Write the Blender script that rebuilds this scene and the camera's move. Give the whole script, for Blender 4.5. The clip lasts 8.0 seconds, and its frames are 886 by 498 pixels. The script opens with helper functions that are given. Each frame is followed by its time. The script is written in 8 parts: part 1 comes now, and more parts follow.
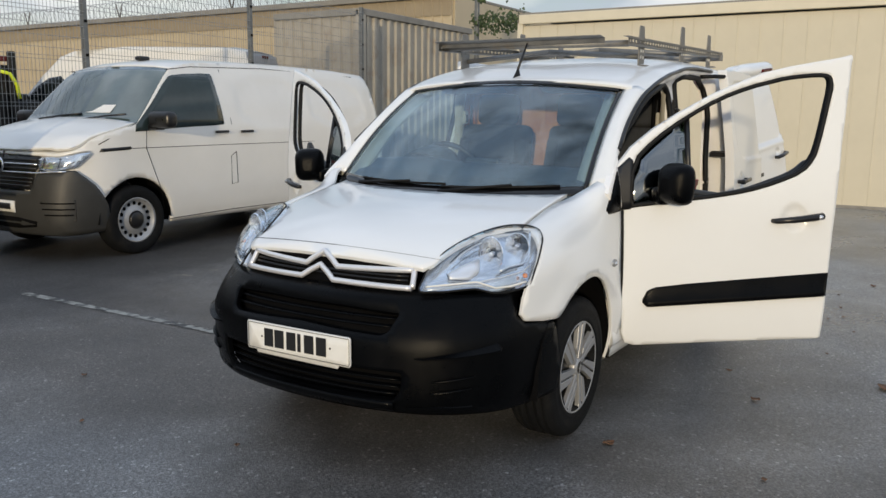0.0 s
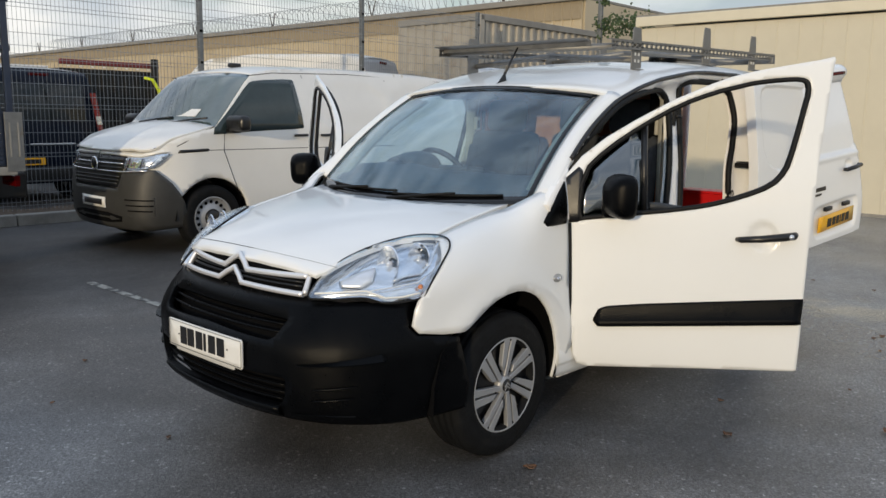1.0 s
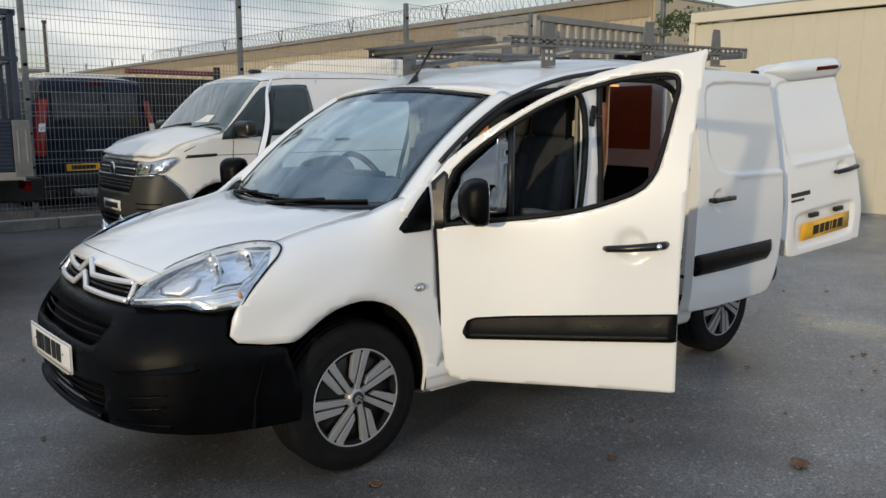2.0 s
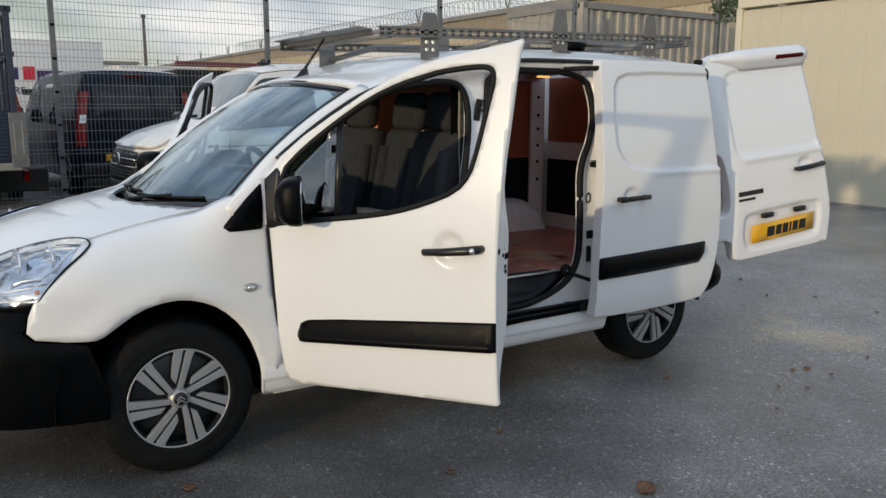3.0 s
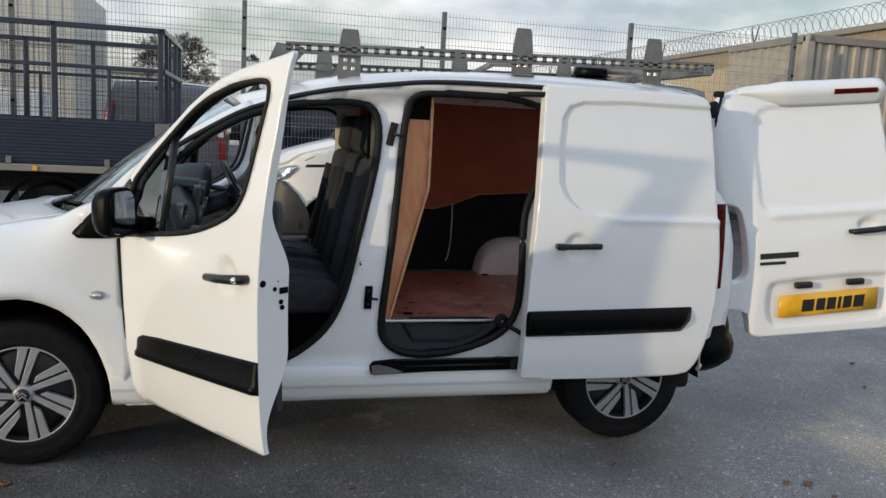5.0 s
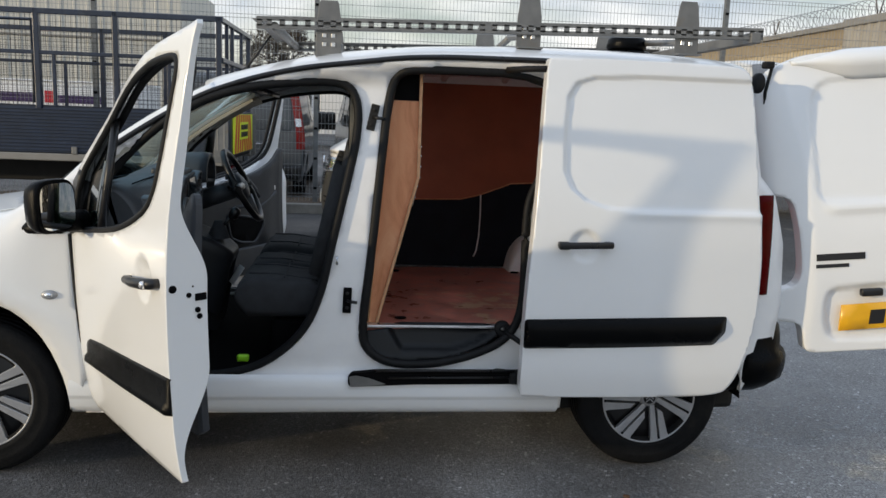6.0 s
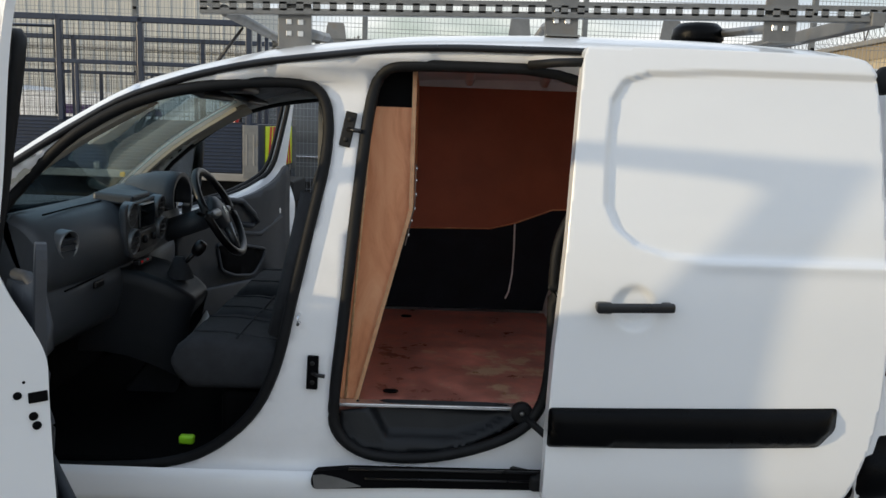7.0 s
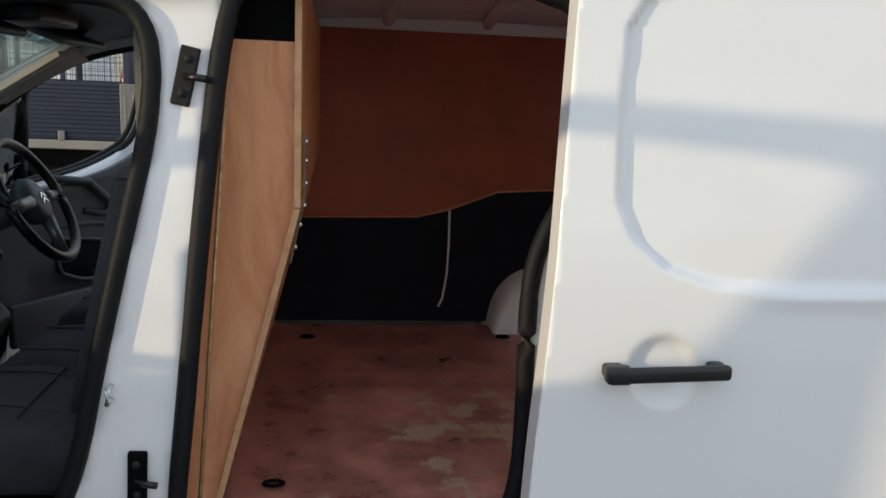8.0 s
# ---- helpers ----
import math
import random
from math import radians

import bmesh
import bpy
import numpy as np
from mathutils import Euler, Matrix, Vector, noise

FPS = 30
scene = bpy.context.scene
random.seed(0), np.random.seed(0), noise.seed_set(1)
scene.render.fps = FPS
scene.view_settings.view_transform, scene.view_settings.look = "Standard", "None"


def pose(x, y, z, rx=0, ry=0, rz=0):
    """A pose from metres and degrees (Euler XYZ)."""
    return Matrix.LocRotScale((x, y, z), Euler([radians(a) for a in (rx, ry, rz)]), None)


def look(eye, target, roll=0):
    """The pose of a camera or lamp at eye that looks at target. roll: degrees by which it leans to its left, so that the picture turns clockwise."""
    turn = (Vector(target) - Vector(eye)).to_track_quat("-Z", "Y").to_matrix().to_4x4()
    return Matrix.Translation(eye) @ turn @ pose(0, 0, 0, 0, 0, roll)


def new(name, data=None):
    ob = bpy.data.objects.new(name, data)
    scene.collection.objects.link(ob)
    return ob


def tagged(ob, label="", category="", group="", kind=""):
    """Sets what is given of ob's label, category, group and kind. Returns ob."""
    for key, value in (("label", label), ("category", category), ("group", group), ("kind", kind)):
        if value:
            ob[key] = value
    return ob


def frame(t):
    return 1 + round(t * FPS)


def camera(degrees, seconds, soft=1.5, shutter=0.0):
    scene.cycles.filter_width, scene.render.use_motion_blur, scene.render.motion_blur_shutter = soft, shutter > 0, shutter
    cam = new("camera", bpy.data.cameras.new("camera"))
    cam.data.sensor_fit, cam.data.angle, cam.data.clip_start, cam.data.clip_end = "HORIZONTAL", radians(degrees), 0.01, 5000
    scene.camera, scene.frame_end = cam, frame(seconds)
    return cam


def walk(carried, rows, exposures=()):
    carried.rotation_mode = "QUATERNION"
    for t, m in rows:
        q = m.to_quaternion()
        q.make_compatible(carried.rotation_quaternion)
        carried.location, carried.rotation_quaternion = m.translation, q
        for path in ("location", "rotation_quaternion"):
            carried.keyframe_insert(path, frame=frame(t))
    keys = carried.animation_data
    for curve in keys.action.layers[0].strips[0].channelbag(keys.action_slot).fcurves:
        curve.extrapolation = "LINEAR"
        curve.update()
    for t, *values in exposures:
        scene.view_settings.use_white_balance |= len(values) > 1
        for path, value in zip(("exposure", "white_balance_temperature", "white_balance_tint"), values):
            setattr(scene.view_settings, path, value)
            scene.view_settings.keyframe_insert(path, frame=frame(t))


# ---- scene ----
cam = camera(57.7, 8.0)
PATH = [
    (0, (-3.254, -2.083, 1.423), (-1.573, -1.052, 1.091), 0.6),
    (0.5, (-2.981, -2.52, 1.447), (-1.441, -1.291, 1.099), 0.4),
    (1, (-2.599, -2.834, 1.443), (-1.152, -1.493, 1.117), 0.9),
    (1.2, (-2.462, -2.986, 1.434), (-1.054, -1.602, 1.114), 0.8),
    (2.3, (-1.466, -3.608, 1.452), (-0.256, -2.052, 1.112), -0.3),
    (2.5, (-1.282, -3.726, 1.439), (-0.112, -2.144, 1.082), -0.7),
    (3, (-0.81, -3.963, 1.473), (0.271, -2.316, 1.127), 0.1),
    (3.5, (-0.347, -4.121, 1.498), (0.607, -2.388, 1.206), 1.5),
    (4, (0.111, -4.299, 1.488), (0.874, -2.474, 1.195), 1.7),
    (4.5, (0.511, -4.34, 1.481), (1.127, -2.456, 1.21), 2.2),
    (6, (1.435, -3.994, 1.477), (1.665, -2.034, 1.152), 2.2),
    (6.5, (1.673, -3.596, 1.484), (1.77, -1.625, 1.163), 1.1),
    (7, (1.742, -3.162, 1.484), (1.8, -1.186, 1.181), 2.1),
    (7.5, (1.777, -2.709, 1.481), (1.89, -0.736, 1.173), 2.5),
    (8, (1.791, -2.231, 1.452), (2.049, -0.285, 1.072), 2.4),
]
walk(cam, [(t, look(eye, target, roll)) for t, eye, target, roll in PATH], [(0, -0.10, 6500, 10), (1.2, -0.14, 6520, 10), (2.5, -0.22, 6500, 10), (3.5, -0.17, 6500, 10), (4.5, -0.08, 6500, 10), (6, 0.07, 6550, 10), (7, 0.20, 6620, 9), (7.5, 0.25, 6720, 8), (8, 0.27, 6750, 9)])

# ---- sky, sun, exposure ----
SUN_TO = Vector((-0.925, -0.36, 0.135)).normalized()


def build_sky():
    w = bpy.data.worlds.new("winter_sky")
    scene.world = w
    w.use_nodes = True
    n, l = w.node_tree.nodes, w.node_tree.links
    n.clear()
    out, bg = n.new("ShaderNodeOutputWorld"), n.new("ShaderNodeBackground")
    sky = n.new("ShaderNodeTexSky")
    sky.sky_type, sky.sun_disc = "NISHITA", False
    sky.sun_elevation = math.asin(SUN_TO.z)
    sky.sun_rotation = math.atan2(SUN_TO.x, SUN_TO.y)
    sky.air_density, sky.dust_density = 1.0, 0.6
    bright = n.new("ShaderNodeVectorMath")
    bright.operation = "SCALE"
    bright.inputs["Scale"].default_value = 0.12
    l.new(sky.outputs[0], bright.inputs[0])
    co, mp = n.new("ShaderNodeTexCoord"), n.new("ShaderNodeMapping")
    mp.inputs["Scale"].default_value = (1.0, 1.0, 2.6)
    l.new(co.outputs["Generated"], mp.inputs[0])
    no = n.new("ShaderNodeTexNoise")
    no.inputs["Scale"].default_value, no.inputs["Detail"].default_value, no.inputs["Roughness"].default_value = 2.4, 7.0, 0.55
    l.new(mp.outputs[0], no.inputs[0])
    cover = n.new("ShaderNodeValToRGB")
    cover.color_ramp.elements[0].position, cover.color_ramp.elements[1].position = 0.30, 0.52
    l.new(no.outputs[0], cover.inputs[0])
    no2 = n.new("ShaderNodeTexNoise")
    no2.inputs["Scale"].default_value, no2.inputs["Detail"].default_value = 4.5, 5.0
    l.new(mp.outputs[0], no2.inputs[0])
    tone = n.new("ShaderNodeValToRGB")
    e = tone.color_ramp.elements
    e[0].position, e[0].color = 0.38, (0.51, 0.62, 0.77, 1)
    e[1].position, e[1].color = 0.62, (1.01, 1.08, 1.16, 1)
    l.new(no2.outputs[0], tone.inputs[0])
    hz = n.new("ShaderNodeSeparateXYZ")
    l.new(co.outputs["Generated"], hz.inputs[0])
    warm = n.new("ShaderNodeValToRGB")
    warm.color_ramp.elements[0].position, warm.color_ramp.elements[0].color = 0.0, (1.10, 1.0, 0.86, 1)
    warm.color_ramp.elements[1].position, warm.color_ramp.elements[1].color = 0.55, (0.95, 1.0, 1.09, 1)
    l.new(hz.outputs[2], warm.inputs[0])
    tint = n.new("ShaderNodeMix")
    tint.data_type, tint.blend_type = "RGBA", "MULTIPLY"
    tint.inputs["Factor"].default_value = 1.0
    l.new(tone.outputs[0], tint.inputs["A"])
    l.new(warm.outputs[0], tint.inputs["B"])
    mix = n.new("ShaderNodeMix")
    mix.data_type = "RGBA"
    l.new(cover.outputs[0], mix.inputs["Factor"])
    l.new(bright.outputs[0], mix.inputs["A"])
    l.new(tint.outputs["Result"], mix.inputs["B"])
    l.new(mix.outputs["Result"], bg.inputs[0])
    bg.inputs[1].default_value = 1.0
    l.new(bg.outputs[0], out.inputs[0])


build_sky()
sun = new("sun", bpy.data.lights.new("sun", "SUN"))
sun.data.energy, sun.data.angle, sun.data.color = 2.1, radians(1.2), (1.0, 0.81, 0.53)
sun.matrix_world = look(SUN_TO * 60, (0, 0, 0))

# ---- materials ----


def mat(name, colour, rough=0.5, metal=0.0, vary=0.0, vscale=3.0, bump=0.0, bscale=60.0, coat=0.0, spots=None, spec=0.5, rvary=0.0):
    """Principled surface: two scales of noise on colour and roughness, fine bump, and stains of another colour (spots: colour, scale, low, high)."""
    m = bpy.data.materials.new(name)
    m.use_nodes = True
    n, l = m.node_tree.nodes, m.node_tree.links
    b = n["Principled BSDF"]
    b.inputs["Roughness"].default_value, b.inputs["Metallic"].default_value = rough, metal
    b.inputs["Coat Weight"].default_value, b.inputs["Coat Roughness"].default_value = coat, 0.06
    b.inputs["Specular IOR Level"].default_value = spec
    co = n.new("ShaderNodeTexCoord")
    last = None
    col = (*colour, 1)
    b.inputs["Base Color"].default_value = col
    if vary or rvary:
        na = n.new("ShaderNodeTexNoise")
        na.inputs["Scale"].default_value, na.inputs["Detail"].default_value, na.inputs["Roughness"].default_value = vscale, 8, 0.62
        l.new(co.outputs["Object"], na.inputs[0])
        if vary:
            r = n.new("ShaderNodeMapRange")
            r.inputs["From Min"].default_value, r.inputs["From Max"].default_value = 0.3, 0.7
            r.inputs["To Min"].default_value, r.inputs["To Max"].default_value = 1 - vary, 1 + vary
            l.new(na.outputs[0], r.inputs[0])
            hv = n.new("ShaderNodeHueSaturation")
            hv.inputs["Color"].default_value = col
            l.new(r.outputs[0], hv.inputs["Value"])
            last = hv.outputs[0]
        if rvary:
            q = n.new("ShaderNodeMapRange")
            q.inputs["From Min"].default_value, q.inputs["From Max"].default_value = 0.35, 0.65
            q.inputs["To Min"].default_value, q.inputs["To Max"].default_value = max(0.03, rough - rvary), min(1, rough + rvary)
            l.new(na.outputs[0], q.inputs[0])
            l.new(q.outputs[0], b.inputs["Roughness"])
    if spots:
        nb = n.new("ShaderNodeTexNoise")
        nb.inputs["Scale"].default_value, nb.inputs["Detail"].default_value, nb.inputs["Roughness"].default_value = spots[1], 6, 0.6
        l.new(co.outputs["Object"], nb.inputs[0])
        rp = n.new("ShaderNodeMapRange")
        rp.inputs["From Min"].default_value, rp.inputs["From Max"].default_value = spots[2], spots[3]
        l.new(nb.outputs[0], rp.inputs[0])
        mx = n.new("ShaderNodeMix")
        mx.data_type = "RGBA"
        l.new(rp.outputs[0], mx.inputs["Factor"])
        mx.inputs["A"].default_value = col
        if last:
            l.new(last, mx.inputs["A"])
        mx.inputs["B"].default_value = (*spots[0], 1)
        last = mx.outputs["Result"]
    if last:
        l.new(last, b.inputs["Base Color"])
    if bump:
        nc = n.new("ShaderNodeTexNoise")
        nc.inputs["Scale"].default_value, nc.inputs["Detail"].default_value = bscale, 4
        l.new(co.outputs["Object"], nc.inputs[0])
        bp = n.new("ShaderNodeBump")
        bp.inputs["Strength"].default_value, bp.inputs["Distance"].default_value = bump, 0.01
        l.new(nc.outputs[0], bp.inputs["Height"])
        l.new(bp.outputs[0], b.inputs["Normal"])
    return m


def glass(name, tint, rough=0.02, alpha=0.35):
    """Thin pane: part clear, part glossy, tinted."""
    m = bpy.data.materials.new(name)
    m.use_nodes = True
    n, l = m.node_tree.nodes, m.node_tree.links
    n.clear()
    out, mix, tr, gl = n.new("ShaderNodeOutputMaterial"), n.new("ShaderNodeMixShader"), n.new("ShaderNodeBsdfTransparent"), n.new("ShaderNodeBsdfGlossy")
    lw = n.new("ShaderNodeLayerWeight")
    lw.inputs[0].default_value = 0.5
    fr = n.new("ShaderNodeMath")
    fr.operation = "POWER"
    fr.inputs[1].default_value = 5.0
    l.new(lw.outputs["Facing"], fr.inputs[0])
    mul = n.new("ShaderNodeMath")
    mul.operation, mul.use_clamp = "MULTIPLY_ADD", True
    mul.inputs[1].default_value, mul.inputs[2].default_value = 0.9, alpha + 0.04
    l.new(fr.outputs[0], mul.inputs[0])
    tr.inputs[0].default_value = (*tint, 1)
    gl.inputs["Roughness"].default_value = rough
    gl.inputs[0].default_value = (0.9, 0.95, 1, 1)
    l.new(mul.outputs[0], mix.inputs[0])
    l.new(tr.outputs[0], mix.inputs[1])
    l.new(gl.outputs[0], mix.inputs[2])
    l.new(mix.outputs[0], out.inputs[0])
    return m


def glow(name, colour, strength):
    m = bpy.data.materials.new(name)
    m.use_nodes = True
    b = m.node_tree.nodes["Principled BSDF"]
    b.inputs["Base Color"].default_value = (*colour, 1)
    b.inputs["Emission Color"].default_value, b.inputs["Emission Strength"].default_value = (*colour, 1), strength
    return m


WHITE = mat("white_paint", (0.81, 0.825, 0.835), 0.28, vary=0.015, vscale=1.5, coat=0.6)
WHITE_JAMB = mat("white_jamb_paint", (0.89, 0.89, 0.89), 0.34, vary=0.05, vscale=5, coat=0.35, spots=((0.5, 0.47, 0.42), 14, 0.73, 0.85))
WHITE_VAN2 = mat("white_van_paint", (0.78, 0.77, 0.745), 0.3, vary=0.03, vscale=2, coat=0.5)
PLASTIC = mat("black_grained_plastic", (0.0013, 0.0015, 0.0020), 0.33, spec=0.10, vary=0.25, vscale=9, bump=0.12, bscale=420, rvary=0.08)
TRIM = mat("black_satin_trim", (0.007, 0.007, 0.008), 0.35, vary=0.2, vscale=12, rvary=0.08)
RUBBER = mat("black_rubber", (0.007, 0.0075, 0.0085), 0.62, spec=0.25, vary=0.3, vscale=20, bump=0.1, bscale=120)
TYRE = mat("tyre_rubber", (0.0065, 0.007, 0.008), 0.7, spec=0.15, vary=0.3, vscale=15, bump=0.2, bscale=90, spots=((0.018, 0.017, 0.015), 9, 0.56, 0.8))
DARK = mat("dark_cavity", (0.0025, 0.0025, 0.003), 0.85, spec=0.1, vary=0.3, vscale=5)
SILVER = mat("silver_wheel_paint", (0.36, 0.37, 0.39), 0.42, 0.45, vary=0.08, vscale=10, spots=((0.2, 0.19, 0.17), 20, 0.62, 0.8))
CHROME = mat("satin_chrome", (0.80, 0.81, 0.83), 0.22, 0.9, vary=0.05, vscale=8)
REFLECTOR = mat("lamp_reflector", (0.70, 0.74, 0.80), 0.16, 0.8, vary=0.06, vscale=20, bump=0.12, bscale=30)
LENS = glass("clear_lens", (0.97, 0.985, 1.0), 0.02, 0.03)
SCREEN = glass("windscreen_glass", (0.70, 0.82, 0.86), 0.02, 0.06)
QUARTER = glass("tinted_quarter_glass", (0.10, 0.14, 0.11), 0.03, 0.16)
DARKGLASS = mat("dark_vehicle_glass", (0.010, 0.014, 0.016), 0.05, vary=0.1, spec=0.45)
REDLENS = mat("red_lamp_lens", (0.075, 0.0006, 0.001), 0.10, spec=0.06, vary=0.2, vscale=30)


def wood(name, dark, mid, light, rough, stretch):
    """Rotary-cut veneer: long wandering figure along z, fine pores, and pale flames."""
    m = mat(name, mid, rough, bump=0.04, bscale=110)
    n, l = m.node_tree.nodes, m.node_tree.links
    co, mp = n.new("ShaderNodeTexCoord"), n.new("ShaderNodeMapping")
    mp.inputs["Scale"].default_value = stretch
    l.new(co.outputs["Object"], mp.inputs[0])
    no = n.new("ShaderNodeTexNoise")
    no.inputs["Scale"].default_value, no.inputs["Detail"].default_value, no.inputs["Roughness"].default_value, no.inputs["Distortion"].default_value = 4.0, 9.0, 0.6, 1.4
    l.new(mp.outputs[0], no.inputs[0])
    cr = n.new("ShaderNodeValToRGB")
    cr.color_ramp.elements[0].position, cr.color_ramp.elements[0].color = 0.30, (*dark, 1)
    cr.color_ramp.elements[1].position, cr.color_ramp.elements[1].color = 0.72, (*light, 1)
    e = cr.color_ramp.elements.new(0.5)
    e.color = (*mid, 1)
    l.new(no.outputs[0], cr.inputs[0])
    l.new(cr.outputs[0], n["Principled BSDF"].inputs["Base Color"])
    return m


PLY = wood("plywood_face", (0.55, 0.205, 0.088), (0.69, 0.295, 0.140), (0.77, 0.385, 0.205), 0.5, (3.0, 3.0, 0.9))
PLY_EDGE = mat("plywood_edge", (0.55, 0.36, 0.20), 0.6, vary=0.3, vscale=40)
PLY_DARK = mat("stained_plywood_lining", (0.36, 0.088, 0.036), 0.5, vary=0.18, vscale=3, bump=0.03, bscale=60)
FLOORPLY = mat("worn_film_faced_floor", (0.43, 0.175, 0.135), 0.40, vary=0.55, vscale=6, bump=0.05, bscale=70, spots=((0.52, 0.36, 0.23), 8.0, 0.57, 0.66), rvary=0.15)


def gather_stain(m, at, spread, lift):
    """Draws a material's stains together round one place."""
    n, l = m.node_tree.nodes, m.node_tree.links
    rp = [k.to_node for k in l if k.from_node.type == "TEX_NOISE" and k.to_node.type == "MAP_RANGE"][-1]
    src = rp.inputs[0].links[0].from_socket
    co = [k for k in n if k.type == "TEX_COORD"][0]
    dist = n.new("ShaderNodeVectorMath")
    dist.operation = "DISTANCE"
    dist.inputs[1].default_value = at
    l.new(co.outputs["Object"], dist.inputs[0])
    fall = n.new("ShaderNodeMath")
    fall.operation = "MULTIPLY_ADD"
    fall.inputs[1].default_value, fall.inputs[2].default_value = -lift / spread, lift
    l.new(dist.outputs["Value"], fall.inputs[0])
    add = n.new("ShaderNodeMath")
    l.new(src, add.inputs[0])
    l.new(fall.outputs[0], add.inputs[1])
    l.new(add.outputs[0], rp.inputs[0])


gather_stain(FLOORPLY, (2.22, -0.25, 0.59), 0.42, 0.125)
STEP = mat("moulded_step_plastic", (0.0075, 0.0088, 0.0105), 0.42, spec=0.28, vary=0.25, vscale=9, bump=0.12, bscale=320, rvary=0.08)
LINER = mat("black_liner_board", (0.007, 0.009, 0.015), 0.6, spec=0.18, vary=0.3, vscale=8)
CLOTH = mat("charcoal_seat_cloth", (0.027, 0.029, 0.033), 0.9, vary=0.25, vscale=18, bump=0.3, bscale=500)
DASH = mat("dark_grey_dash_plastic", (0.060, 0.067, 0.077), 0.44, spec=0.45, vary=0.15, vscale=10, bump=0.1, bscale=350, rvary=0.05)
DOORTRIM = mat("charcoal_door_plastic", (0.038, 0.042, 0.049), 0.5, spec=0.35, vary=0.15, vscale=10, bump=0.1, bscale=350)
# dash plastic again, darkened for the shade low in the cab
CONSOLE_SHADE = mat("shaded_console_plastic", (0.014, 0.016, 0.019), 0.45, spec=0.3, vary=0.15, vscale=10, bump=0.1, bscale=350)
BEIGE_TRIM = mat("beige_pillar_trim", (0.46, 0.44, 0.38), 0.7, vary=0.06, vscale=8, bump=0.06, bscale=300)
CARPET = mat("black_cab_carpet", (0.002, 0.0023, 0.0026), 0.95, spec=0.08, vary=0.4, vscale=30, bump=0.3, bscale=300)
GALV = mat("galvanised_steel", (0.20, 0.20, 0.195), 0.5, 0.6, vary=0.22, vscale=14, bump=0.05, bscale=50, spots=((0.20, 0.17, 0.13), 7, 0.58, 0.75), rvary=0.12)
ALU = mat("aluminium_strip", (0.74, 0.74, 0.74), 0.35, 0.9, vary=0.1, vscale=25)
STEELGREY = mat("grey_fence_steel", (0.16, 0.17, 0.175), 0.5, 0.35, vary=0.2, vscale=12, spots=((0.25, 0.22, 0.19), 8, 0.6, 0.8))
WIRE = mat("galvanised_wire", (0.28, 0.30, 0.32), 0.5, 0.5, vary=0.15, vscale=6)
YELLOWPLATE = mat("yellow_plate", (0.80, 0.42, 0.01), 0.35, vary=0.05, vscale=12, coat=0.3)
WHITEPLATE = mat("white_plate", (0.78, 0.78, 0.76), 0.35, vary=0.04, vscale=12, coat=0.3)
INK = mat("black_ink", (0.01, 0.01, 0.011), 0.45)
LIME = mat("lime_plastic", (0.38, 0.85, 0.03), 0.4, vary=0.05)
PAPER = mat("white_paper", (0.75, 0.75, 0.74), 0.8, vary=0.04)
CREAM = mat("cream_coated_cladding", (0.60, 0.555, 0.44), 0.5, vary=0.05, vscale=1.2, bump=0.03, bscale=5, spots=((0.52, 0.47, 0.37), 0.9, 0.55, 0.8))
CREAM_TRIM = mat("pale_cream_trim", (0.68, 0.63, 0.50), 0.5, vary=0.05, vscale=2)
BEIGEWALL = mat("beige_ribbed_sheet", (0.50, 0.42, 0.29), 0.55, vary=0.08, vscale=0.7, spots=((0.4, 0.33, 0.23), 0.5, 0.5, 0.8))
EAVES_SHADE = mat("shaded_eaves_sheet", (0.30, 0.245, 0.165), 0.6, vary=0.08, vscale=0.7)
ROOFTRIM = mat("grey_roof_edge", (0.24, 0.23, 0.21), 0.6, vary=0.15, vscale=2)
CONTAINER = mat("weathered_grey_container", (0.36, 0.335, 0.29), 0.55, vary=0.12, vscale=2, spots=((0.27, 0.22, 0.17), 3, 0.55, 0.75))
NAVY = mat("navy_dropside_paint", (0.008, 0.017, 0.042), 0.36, vary=0.25, vscale=5, coat=0.3, spots=((0.05, 0.06, 0.08), 12, 0.6, 0.8))
NAVYVAN = mat("dark_blue_van_paint", (0.005, 0.008, 0.018), 0.13, spec=0.16, vary=0.1, vscale=3)
TAIL_SHADE = mat("shaded_white_van_doors", (0.30, 0.31, 0.33), 0.4, vary=0.06, vscale=3)
GREYVAN = mat("slate_grey_van_paint", (0.075, 0.085, 0.095), 0.3, vary=0.08, vscale=3, coat=0.5)
VWGREY = mat("unpainted_bumper_plastic", (0.034, 0.034, 0.033), 0.5, vary=0.12, vscale=8, bump=0.1, bscale=300)
LORRY = mat("white_lorry_panel", (0.74, 0.75, 0.76), 0.45, vary=0.04, vscale=1.5)
REDTRUCK = mat("dark_red_truck_steel", (0.16, 0.02, 0.02), 0.5, vary=0.25, vscale=6)
CHASSIS = mat("dirty_chassis_black", (0.008, 0.0076, 0.007), 0.75, vary=0.4, vscale=8)
REDINK = mat("red_sign_film", (0.6, 0.02, 0.04), 0.4)
PURPLE = mat("purple_sign_film", (0.045, 0.02, 0.10), 0.4)
CHEV_Y = mat("fluorescent_yellow_film", (0.72, 0.85, 0.03), 0.4)
KERB = mat("concrete_kerb", (0.25, 0.24, 0.22), 0.85, vary=0.25, vscale=6, bump=0.3, bscale=60)
LEAFMAT = mat("dry_brown_leaf", (0.15, 0.075, 0.038), 0.7, vary=0.4, vscale=30)
IVY = mat("ivy_leaf", (0.045, 0.075, 0.025), 0.6, vary=0.5, vscale=9)
